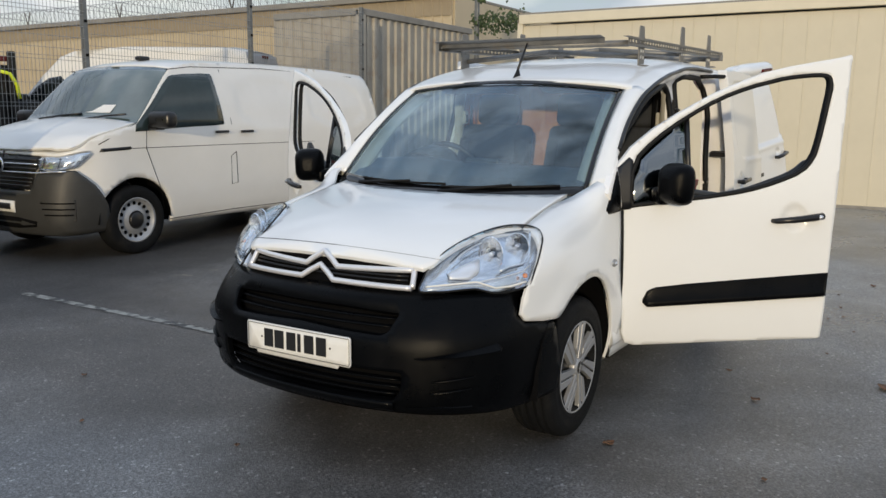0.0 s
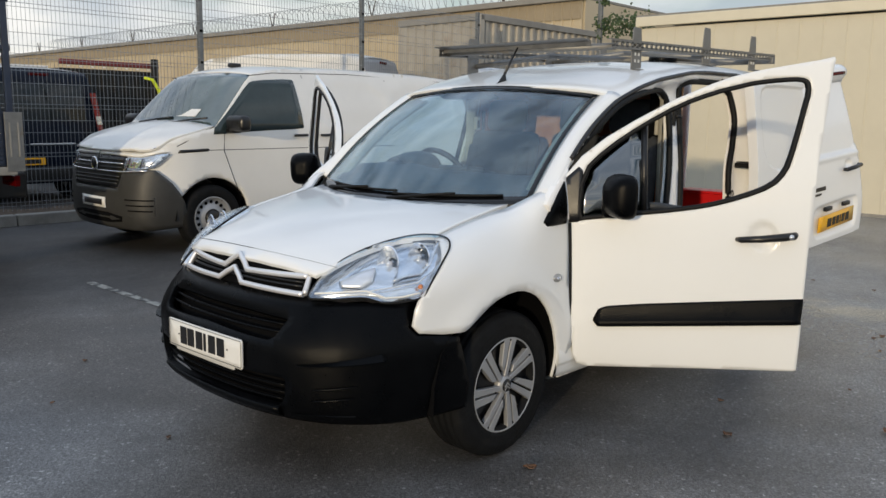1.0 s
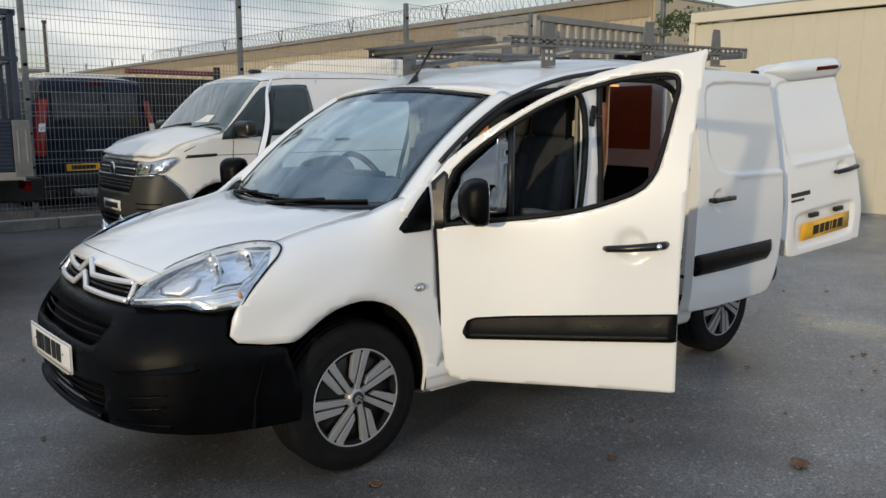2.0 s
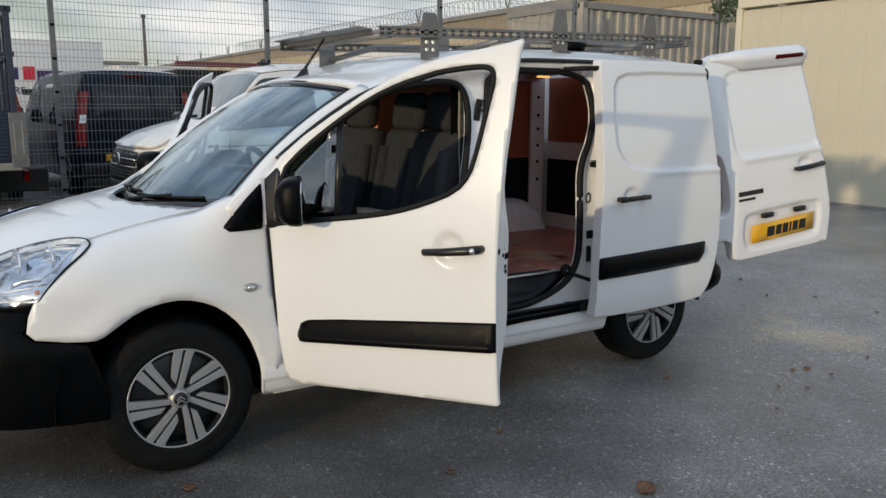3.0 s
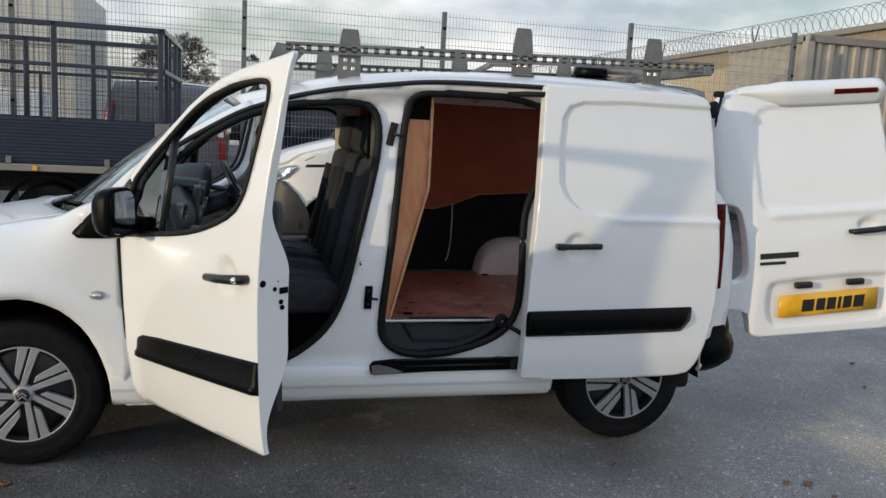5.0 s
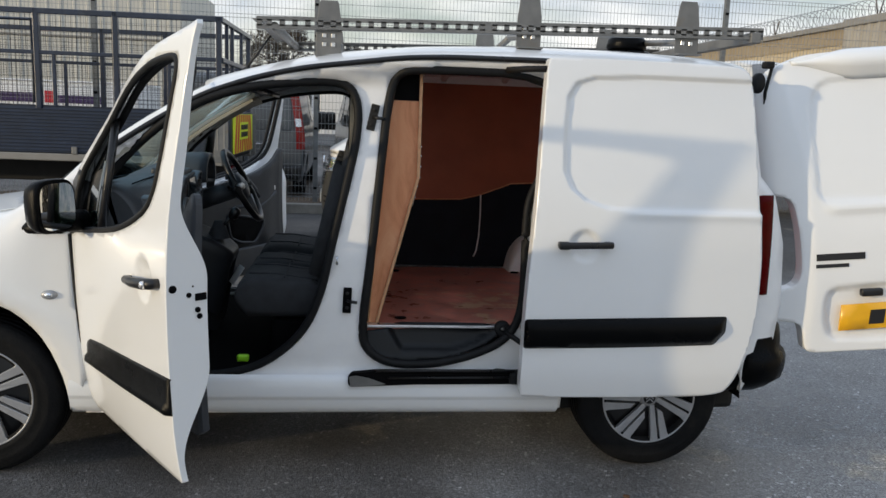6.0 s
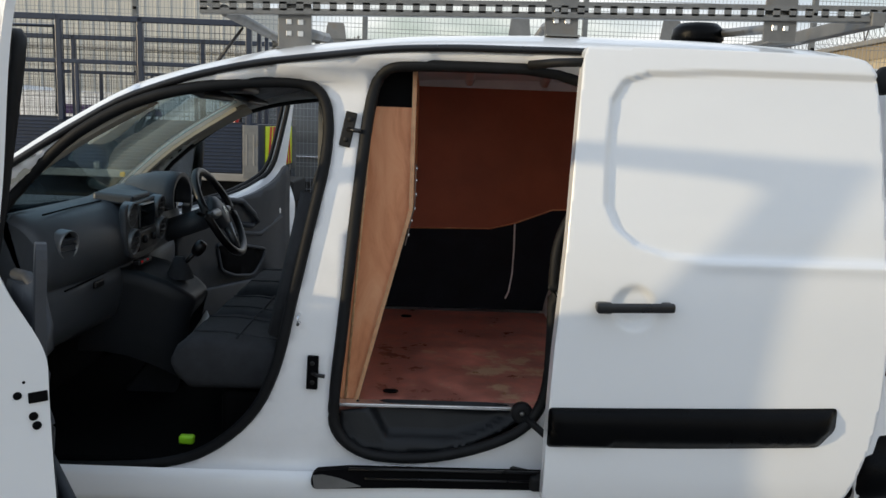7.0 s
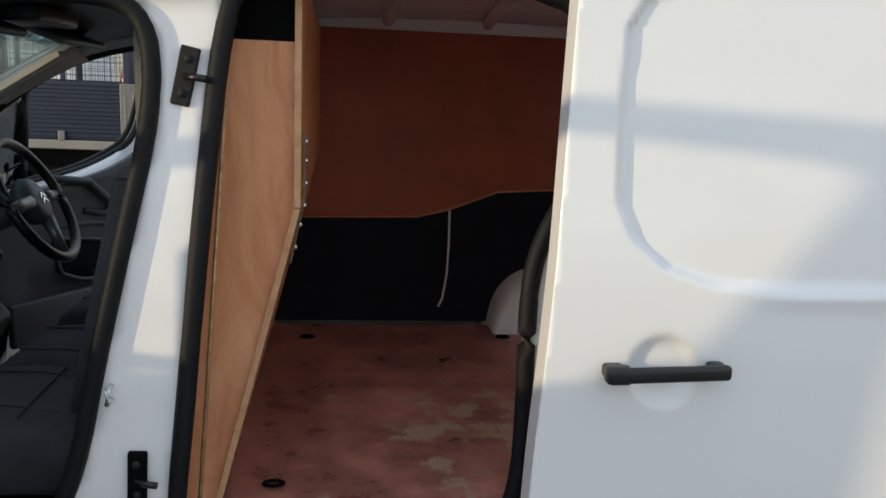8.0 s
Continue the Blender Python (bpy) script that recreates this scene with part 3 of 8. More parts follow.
def cream_building():
    t = thing("storage_building", "cream coated metal storage building with ribbed cladding", "building", pose(0, 0, 0))
    X, Y0, Y1, H = 11.05, 4.95, -22.0, 3.12
    part("wall", box((8.0, Y0 - Y1 - 0.1, H - 0.02), (X + 4.08, (Y0 + Y1) / 2, (H - 0.02) / 2), 0.0), CREAM, t)
    # wide pans with narrow ribs
    bm = bmesh.new()
    y = Y0
    k = 0
    while y > Y1:
        merge(bm, box((0.03, 0.02, H - 0.1), (X + 0.003, y, H / 2), 0.004, 1))
        y -= 0.36
        k += 1
    part("cladding_ribs", bm, CREAM, t)["kind"] = "stuff"
    y, i = Y0, 0
    src = None
    while y - 0.36 > -9:
        if src is None:
            src = box((0.03, 0.356, H - 0.08), (0, 0, H / 2), 0.003, 1)
            first = part("cladding_sheet", src, CREAM, t)
            first.location = (X + 0.01, y - 0.18, 0)
        else:
            o = new("cladding_sheet", first.data)
            o.parent, o.location = t, (X + 0.01, y - 0.18, 0)
        y -= 0.36
    part("fascia", box((0.10, Y0 - Y1 + 0.1, 0.17), (X - 0.035, (Y0 + Y1) / 2, H + 0.08), 0.01), CREAM_TRIM, t, "pale cream roof fascia")
    part("corner_post", box((0.11, 0.11, H), (X - 0.01, Y0 + 0.03, H / 2), 0.01), CREAM_TRIM, t, "pale cream corner post")
    part("roof", box((8.2, Y0 - Y1 + 0.1, 0.05), (X + 4.05, (Y0 + Y1) / 2, H + 0.175), 0.0), ROOFTRIM, t)
    part("plinth", box((0.06, Y0 - Y1, 0.05), (X - 0.03, (Y0 + Y1) / 2, 0.02), 0.005), KERB, t, "dark grey wall foot")


cream_building()


def warehouse():
    t = thing("warehouse", "long beige sheet-clad warehouse behind the fence", "warehouse", pose(0, 0, 0))
    X = 16.0
    H = 4.55
    part("wall", ribbed("wall", (X, 80), (X, 9.5), 0, H, 0.30, 0.10, -0.035, BEIGEWALL), BEIGEWALL, t)
    part("end_wall", box((12, 0.1, H), (X + 6.05, 9.5, H / 2), 0), BEIGEWALL, t)
    # wall top coloured darker: the shade above the sunlit stretch
    part("wall_shade_band", ribbed("band", (X - 0.045, 80), (X - 0.045, 9.5), 4.05, H, 0.30, 0.10, -0.02, EAVES_SHADE), EAVES_SHADE, t, "wall top below the eaves, coloured darker tan for its shade")
    part("gutter", box((0.22, 70.8, 0.16), (X - 0.08, 44.8, H + 0.05), 0.02), ROOFTRIM, t, "grey roof gutter")
    part("roof", box((12, 70.6, 0.06), (X + 6.1, 44.8, H + 0.06), 0), ROOFTRIM, t)
    for i in range(12):
        y = 12.2 + i * 5.6
        v = bmesh.new()
        merge(v, tube([(X, y, H + 0.1), (X, y - 0.18, H + 0.62)], 0.022, 5))
        merge(v, tube([(X, y, H + 0.1), (X, y + 0.18, H + 0.62)], 0.022, 5))
        part("wire_bracket", v, TWIG, t, "rusty V bracket for razor wire")
    pts = []
    for i in range(0, 1600):
        a = i / 14 * 2 * math.pi
        pts.append((X + 0.30 * math.cos(a), 9.6 + i / 14 * 0.30, H + 0.40 + 0.27 * math.sin(a)))
    part("razor_wire", tube(pts, 0.009, 3), WIRE, t, "coiled razor wire along the roof edge")


warehouse()


def container():
    t = thing("shipping_container", "weathered grey corrugated shipping container", "container", pose(0, 0, 0))
    x0, x1, y0, y1, H, z = 10.95, 15.6, 8.75, 11.2, 3.6, 0.0
    part("side", ribbed("side", (x0, y0), (x1, y0), 0.15, H - 0.1, 0.278, 0.14, -0.04, CONTAINER), CONTAINER, t)
    part("end", ribbed("end", (x0, y1), (x0, y0), 0.15, H - 0.1, 0.278, 0.14, -0.04, CONTAINER), CONTAINER, t)
    part("top_rail", box((x1 - x0 + 0.1, 0.12, 0.14), ((x0 + x1) / 2, y0 - 0.02, H - 0.05), 0.012), ROOFTRIM, t, "dark grey top rail")
    part("end_rail", box((0.12, y1 - y0, 0.14), (x0 - 0.02, (y0 + y1) / 2, H - 0.05), 0.012), ROOFTRIM, t)
    part("corner_post", box((0.16, 0.16, H), (x0, y0, H / 2), 0.015), CONTAINER, t)
    part("roof", box((x1 - x0, y1 - y0, 0.05), ((x0 + x1) / 2, (y0 + y1) / 2, H - 0.02), 0), CONTAINER, t)
    part("back", box((x1 - x0, 0.05, H), ((x0 + x1) / 2, y1 + 0.03, H / 2), 0), CONTAINER, t)


container()

# ---- the open panel van ----
# x runs from the nose (minus) to the tail, with the front axle at 0; the near side is minus y.
VAN = thing("panel_van", "white panel van with its front, sliding and rear doors open", "van", pose(0, 0, 0))
SIDE_X = [(-0.95, 0.55), (-0.7, 0.70), (-0.51, 0.775), (-0.4, 0.80), (-0.28, 0.822), (0, 0.84), (0.3, 0.838), (0.6, 0.848), (1.0, 0.858), (2.5, 0.865), (3.0, 0.855), (3.2, 0.84), (3.35, 0.81), (3.45, 0.77)]
SIDE_Z = [(0.2, -0.07), (0.25, -0.05), (0.35, -0.02), (0.5, -0.004), (0.75, 0), (0.95, -0.003), (1.05, -0.008), (1.2, -0.022), (1.45, -0.062), (1.6, -0.087), (1.7, -0.107), (1.8, -0.135)]
TRIM_LINE = [(0.10, 1.02), (0.2, 1.075), (0.30, 1.145), (0.45, 1.265), (0.66, 1.41), (0.86, 1.53), (1.06, 1.60), (1.25, 1.645), (1.44, 1.672), (1.64, 1.70), (1.83, 1.71), (2.23, 1.713), (2.8, 1.70), (3.0, 1.69), (3.2, 1.67), (3.3, 1.64)]
ROOF_C = [(0.75, 1.575), (0.80, 1.60), (0.9, 1.632), (1.0, 1.66), (1.3, 1.735), (1.7, 1.782), (2.1, 1.803), (2.6, 1.808), (3.0, 1.795), (3.2, 1.77), (3.3, 1.74)]


def smooth_interp(pts, w):
    """Interpolation rounded over a width w."""
    xs = np.arange(pts[0][0], pts[-1][0] + 1e-6, 0.01)
    ys = np.interp(xs, [p[0] for p in pts], [p[1] for p in pts])
    k = max(1, int(w / 0.01)) | 1
    pad = np.concatenate([2 * ys[0] - ys[1:k // 2 + 1][::-1], ys, 2 * ys[-1] - ys[-k // 2:-1][::-1]]) if k > 2 else ys
    ker = np.ones(k) / k
    sm = np.convolve(np.pad(ys, k // 2, mode="reflect", reflect_type="odd"), ker, mode="valid")
    return lambda v: float(np.interp(v, xs, sm))


side_x, side_z, trim_z, roof_c = smooth_interp(SIDE_X, 0.16), smooth_interp(SIDE_Z, 0.12), smooth_interp(TRIM_LINE, 0.12), smooth_interp(ROOF_C, 0.14)


def ys(x, z):
    """Half width of the closed body at (x, z)."""
    y = side_x(x) + side_z(z)
    y -= 0.05 * sstep(1.25, 0.45, x) * sstep(1.0, 1.5, z)
    if x > 3.0:
        y -= 0.02 * sstep(3.0, 3.4, x) * sstep(1.0, 1.6, z)
    return y


def jamb(x, z):
    """How far the door frames lie inside the outer skin."""
    return 0.078 * sstep(0.40, 0.46, x) * sstep(2.34, 2.24, x) * sstep(0.34, 0.44, z) * sstep(-0.02, -0.075, z - trim_z(x))


FD_HOLE = rounded([(0.67, 1.385), (0.82, 1.485), (0.95, 1.54), (1.1, 1.575), (1.3, 1.597), (1.405, 1.593), (1.455, 1.54), (1.46, 1.40), (1.41, 1.16), (1.36, 0.94), (1.32, 0.74), (1.25, 0.585), (1.12, 0.47), (1.0, 0.42), (0.78, 0.405), (0.52, 0.405), (0.46, 0.46), (0.45, 0.65), (0.45, 1.05), (0.48, 1.20)], 2)
SD_HOLE = rounded([(2.24, 1.66), (1.70, 1.66), (1.615, 1.645), (1.58, 1.56), (1.55, 1.25), (1.52, 0.9), (1.49, 0.62), (1.50, 0.53), (1.58, 0.465), (1.70, 0.452), (1.83, 0.462), (1.98, 0.505), (2.09, 0.565), (2.145, 0.66), (2.155, 0.80), (2.150, 1.05), (2.158, 1.14), (2.185, 1.215), (2.235, 1.29), (2.262, 1.38), (2.268, 1.5)], 2)


def body_side(s):
    rear = [(3.24, 0.5), (3.265, 0.75), (3.25, 1.0), (3.20, 1.2), (3.13, 1.28), (3.09, 1.58), (3.06, 1.685)]
    top = [(x, trim_z(x)) for x in np.arange(3.01, 0.21, -0.06)]
    arch = arc(2.728, 0.315, 0.40, 5, 192, 26)
    outline = [(0.40, 0.255)] + [(2.30, 0.27)] + arch[::-1][1:] + [(3.15, 0.42)] + rear + top + [(0.215, 1.075), (0.235, 1.045), (0.34, 1.03), (0.40, 0.98), (0.41, 0.7), (0.44, 0.42), (0.40, 0.39)]
    holes = [FD_HOLE] + ([SD_HOLE] if s < 0 else [])
    jb = jamb if s < 0 else (lambda x, z: jamb(x, z) * sstep(1.62, 1.52, x))
    return sheet(outline, holes, lambda x, z: (x, s * (ys(x, z) - jb(x, z)), z), 0.035, 0.03, (0, -s, 0), True)


for s in (-1, 1):
    part("body_side", body_side(s), WHITE_JAMB if s < 0 else WHITE, VAN, "white body side with door openings and sill")
    part("door_seal", tube([(x, s * (ys(x, z) - jamb(x, z) + 0.004), z) for x, z in fine(FD_HOLE, 0.03)], 0.017, 8, True), RUBBER, VAN, "black rubber door seal")
    if s < 0:
        part("door_seal", tube([(x, s * (ys(x, z) - jamb(x, z) + 0.004), z) for x, z in fine(SD_HOLE, 0.03)], 0.018, 8, True), RUBBER, VAN, "black rubber door seal")
    part("roof_gutter_trim", tube([(x, s * (ys(x, trim_z(x)) + 0.002), trim_z(x)) for x in np.arange(0.45, 2.26, 0.05)], 0.011, 8), TRIM, VAN, "black gutter strip along the roof edge")


def roof_pt(x, y):
    yt = ys(x, trim_z(x))
    v = min(1.0, abs(y) / yt)
    return trim_z(x) + (roof_c(x) - trim_z(x)) * (1 - v ** 2.6) ** 0.6


def roof():
    us = list(np.linspace(0, 1, 46))
    vs = [math.sin(a) for a in np.linspace(-math.pi / 2, math.pi / 2, 41)]

    def f(u, v):
        x0 = 0.80 + 0.07 * v * v
        x1 = 3.12 - 0.05 * v * v
        x = x0 + (x1 - x0) * u
        y = v * ys(x, trim_z(x))
        return (x, y, roof_pt(x, y))
    return grid_surface(f, us, vs, 0.012, (0, 0, -1))


part("roof", roof(), WHITE, VAN)


def screen_pt(u, v):
    """u from the bottom (0) to the top (1), v across."""
    b = Vector((0.25 - 0.20 * (1 - v * v), 0.715 * v, 1.085 - 0.025 * (1 - v * v)))
    t = Vector((0.875 - 0.065 * (1 - v * v), 0.645 * v, 1.560 + 0.045 * (1 - v * v)))
    p = b.lerp(t, u)
    bulge = 0.035 * math.sin(math.pi * u)
    return p + Vector((-0.6, 0, 0.8)) * bulge


glass_ob = part("windscreen", grid_surface(screen_pt, np.linspace(-0.06, 1, 17), np.linspace(-1, 1, 25), 0.005, (0.6, 0, -0.8)), SCREEN, VAN, "clear curved windscreen")
glass_ob.visible_shadow = False
frit_u, frit_v = np.linspace(0, 1, 16), np.linspace(-1, 1, 25)
for us_, vs_ in (((-0.05, -0.01, 0.022), frit_v), ((0.955, 0.98, 1.0), frit_v), (frit_u, (-1.0, -0.985, -0.972)), (frit_u, (0.972, 0.985, 1.0))):
    part("glass_border", grid_surface(lambda u, v: screen_pt(u, v) + Vector((-0.003, 0, 0.004)), us_, vs_, 0.002, (0.6, 0, -0.8)), FRIT, glass_ob, "black printed border of the windscreen")


def pillar_pt(s):
    def f(u, v):
        p = screen_pt(u, s)
        x = 0.26 + (0.90 - 0.26) * u
        low = max(0.0, -u) / 0.14
        q = Vector((x, s * (ys(x, trim_z(x)) - 0.06 * low), trim_z(x) - 0.06 * low))
        r = p.lerp(q, v) - Vector((0, 0, 0.03 * low))
        return r + Vector((-0.25, s * 0.35, 0.5)) * (0.035 * (0.1 + 0.9 * sstep(0.0, 0.35, u)) * math.sin(math.pi * v))
    return f


for s in (-1, 1):
    part("windscreen_pillar", grid_surface(pillar_pt(s), np.linspace(0.02, 1.02, 20), np.linspace(0, 1, 7), 0.02, (0.3, -s * 0.4, -0.6)), WHITE, VAN)

BONNET_C = [(-0.80, 0.845), (-0.765, 0.868), (-0.70, 0.905), (-0.6, 0.945), (-0.4, 1.0), (-0.2, 1.035), (0.0, 1.062), (0.2, 1.083), (0.4, 1.1)]
bonnet_c = smooth_interp(BONNET_C, 0.22)
bonnet_k = smooth_interp([(-0.9, 0.115), (-0.8, 0.112), (-0.4, 0.085), (-0.28, 0.062), (0.25, 0.014), (0.4, 0.01)], 0.20)


def bonnet_z(x, y):
    k = bonnet_k(x)
    v = abs(y) / 0.72
    z = bonnet_c(x) - k * v * v
    return z


def seam_y(x):
    return float(np.interp(x, [-0.30, -0.1, 0.24], [0.643, 0.640, 0.645]))


def bonnet():
    half = [(-0.775, 0.0), (-0.765, 0.2), (-0.735, 0.45), (-0.70, 0.475), (-0.55, 0.505), (-0.41, 0.545), (-0.34, 0.60), (-0.29, 0.641), (-0.1, 0.6375), (0.10, 0.6385), (0.185, 0.641), (0.15, 0.60), (0.055, 0.40), (-0.012, 0.2), (-0.03, 0.0)]
    outline = half + [(x, -y) for x, y in half[-2:0:-1]]
    return sheet(outline, [], lambda x, y: (x, y, bonnet_z(x, y)), 0.04, 0.015, (0, 0, -1))


part("bonnet", bonnet(), WHITE, VAN, "white bonnet")
part("bonnet_gap", tube([(-0.718 + 0.22 * y * y, y, bonnet_z(-0.718 + 0.22 * y * y, y) + 0.0005) for y in np.linspace(-0.49, 0.49, 25)], [0.0006] * 12 + [0.0014] * 13, 5), DARK, VAN, "dark shut line across the bonnet front")


def fender_pt(s):
    def f(x, q):
        zs = bonnet_z(x, seam_y(x)) - 0.002 + 0.046 * sstep(0.10, 0.27, x)
        z0 = 0.76
        yb = ys(x, min(q, z0))
        flare = 0.014 * math.exp(-((math.dist((x, q), (0, 0.315)) - 0.44) / 0.05) ** 2)
        if q <= z0:
            return (x, s * (yb + flare), q)
        ph = min(1.0, (q - z0) / 0.30) * math.pi / 2
        z = z0 + (zs - z0) * math.sin(ph)
        y = seam_y(x) + (yb - seam_y(x)) * math.cos(ph) ** (0.75 - 0.60 * sstep(-0.05, 0.25, x))
        return (x, s * (y + flare), z)
    return f


ARCH = [(-0.30, 0.612), (-0.27, 0.623), (-0.22, 0.657), (-0.17, 0.690), (-0.12, 0.713), (-0.06, 0.728), (0, 0.733), (0.05, 0.726), (0.10, 0.71), (0.15, 0.686), (0.19, 0.655), (0.23, 0.615), (0.26, 0.575), (0.29, 0.52), (0.31, 0.47), (0.328, 0.415), (0.338, 0.36), (0.345, 0.27)]


def fender(s):
    outline = [(-0.50, 0.632), (-0.40, 0.615)] + ARCH + [(0.40, 0.27), (0.405, 0.39), (0.425, 0.42), (0.40, 0.70), (0.395, 0.98), (0.395, 1.055), (0.245, 1.058), (0.0, 1.058), (-0.300, 1.055), (-0.325, 1.0), (-0.368, 0.92), (-0.438, 0.84), (-0.495, 0.77), (-0.515, 0.72), (-0.525, 0.66)]
    return sheet(outline, [], fender_pt(s), 0.03, 0.012, (0, -s, 0))


for s in (-1, 1):
    part("front_wing", fender(s), WHITE, VAN, "white front wing")

for s in (-1, 1):
    rows = []
    for x in np.linspace(0.347, 2.315, 30):
        y = ys(x, 0.45) - 0.004
        rows.append([(x, s * (y + o), z) for o, z in ((-0.02, 0.425), (-0.006, 0.415), (0.001, 0.40), (0.004, 0.375), (0.006, 0.345), (0.004, 0.335), (-0.002, 0.328), (-0.004, 0.32), (-0.008, 0.295), (-0.020, 0.272), (-0.045, 0.255), (-0.09, 0.25))])
    part("sill", loft(rows), WHITE, VAN, "white sill panel with a pressed crease")
    part("wing_gap", tube([(x, s * (ys(x, z) + 0.003), z) for x, z in ((0.378, 0.985), (0.385, 0.88), (0.392, 0.78), (0.400, 0.66), (0.412, 0.54), (0.432, 0.42))], 0.0075, 6), RUBBER, VAN, "dark gap between wing and door")

# nose: surface from the plan line and the height
PLAN = [(0, -0.946), (0.12, -0.944), (0.25, -0.934), (0.42, -0.902), (0.56, -0.845), (0.675, -0.755), (0.755, -0.635), (0.79, -0.50), (0.815, -0.40), (0.83, -0.30), (0.838, -0.2)]
_py = np.interp(np.linspace(0, 1, 200), np.linspace(0, 1, len(PLAN)), [p[0] for p in PLAN])
_px = np.interp(np.linspace(0, 1, 200), np.linspace(0, 1, len(PLAN)), [p[1] for p in PLAN])
_k = np.ones(25) / 25
_py, _px = np.convolve(np.pad(_py, 12, mode="reflect", reflect_type="odd"), _k, "valid"), np.convolve(np.pad(_px, 12, mode="edge"), _k, "valid")
_py[0] = 0
_arc = np.concatenate([[0], np.cumsum(np.hypot(np.diff(_py), np.diff(_px)))])
NOSE_D = smooth_interp([(0.15, 0.20), (0.22, 0.11), (0.27, 0.06), (0.31, 0.032), (0.34, 0.016), (0.38, 0.008), (0.42, 0.004), (0.5, 0.0), (0.58, 0.0), (0.62, 0.02), (0.66, 0.042), (0.70, 0.075), (0.76, 0.125), (0.80, 0.15), (0.84, 0.172), (0.88, 0.19), (0.95, 0.24)], 0.04)


def nose(u, z, out=0.0):
    """Point of the nose at arc length u from the middle (signed) and height z; out: proud of the skin."""
    a, s = abs(u), (1 if u > 0 else -1)
    y, x = float(np.interp(a, _arc, _py)), float(np.interp(a, _arc, _px))
    e = 0.01
    ty, tx = float(np.interp(a + e, _arc, _py) - np.interp(a - e, _arc, _py)), float(np.interp(a + e, _arc, _px) - np.interp(a - e, _arc, _px))
    if a < e:
        ty, tx = 1, 0
    ln = math.hypot(tx, ty)
    nx, ny = -ty / ln, tx / ln
    side = sstep(0.55, 1.1, a)
    d = NOSE_D(z) * (1 - 0.5 * side) - out
    return (x - nx * d, s * (y - ny * d), z)


def nose_u(y):
    return float(np.interp(y, _py, _arc))


def nose_ux(x):
    return float(np.interp(x, _px, _arc))


U_HL, U_F, U_A = nose_ux(-0.47), nose_ux(-0.53), nose_ux(-0.30)
INTAKE = corners([(-0.437, 0.682), (-0.2, 0.691), (0, 0.690), (0.2, 0.691), (0.437, 0.682), (0.40, 0.615), (0.37, 0.603), (0.25, 0.606), (0, 0.616), (-0.25, 0.606), (-0.37, 0.603), (-0.40, 0.615)], 0.012, 4)
LOWER = corners([(-0.46, 0.470), (0.46, 0.470), (0.455, 0.40), (0.425, 0.352), (0, 0.348), (-0.425, 0.352), (-0.455, 0.40)], 0.014, 4)


def mirror_poly(p):
    return [(-u, v) for u, v in p[::-1]]


def front_bumper():
    right = [(0, 0.292), (0.43, 0.298), (0.75, 0.297), (U_F - 0.05, 0.290), (U_A + 0.03, 0.29), (U_A + 0.03, 0.40), (U_A, 0.50), (U_A - 0.03, 0.60), (U_A - 0.12, 0.612), (U_F + 0.02, 0.625), (U_F - 0.015, 0.66), (U_F + 0.02, 0.72), (U_HL + 0.035, 0.772), (U_HL - 0.10, 0.752), (nose_u(0.66), 0.748), (nose_u(0.46), 0.758), (0.3, 0.758), (0.12, 0.757)]
    outline = right + [(0, 0.757)] + mirror_poly(right)[:-1]
    return sheet(outline, [INTAKE, LOWER], lambda u, z: nose(u, z), 0.03, 0.02, (1, 0, 0))


bumper = part("front_bumper", front_bumper(), PLASTIC, VAN, "black grained plastic front bumper")
part("intake_back", sheet([(-0.62, 0.28), (0.62, 0.28), (0.55, 0.72), (-0.55, 0.72)], [], lambda u, z: nose(u, z, -0.06), 0.06, 0.01, (1, 0, 0)), DARK, bumper)
for z, w in ((0.631, 0.41), (0.658, 0.42)):
    part("intake_slat", tube([nose(u, z, -0.022) for u in np.linspace(-w, w, 21)], 0.006, 6, flat=0.7), PLASTIC, bumper)
for z, w in ((0.376, 0.43), (0.405, 0.45), (0.434, 0.45)):
    part("intake_slat", tube([nose(u, z, -0.024) for u in np.linspace(-w, w, 21)], 0.007, 6, flat=0.7), PLASTIC, bumper)
lip_rows = []
for u in np.linspace(-0.425, 0.425, 25):
    lip_rows.append([nose(u, 0.352, -0.01), nose(u, 0.348, 0.012), nose(u, 0.336, 0.018), nose(u, 0.318, 0.014), nose(u, 0.306, 0.002), nose(u, 0.300, -0.02)])
part("lower_lip", loft(lip_rows, True, True, True), PLASTIC, bumper)
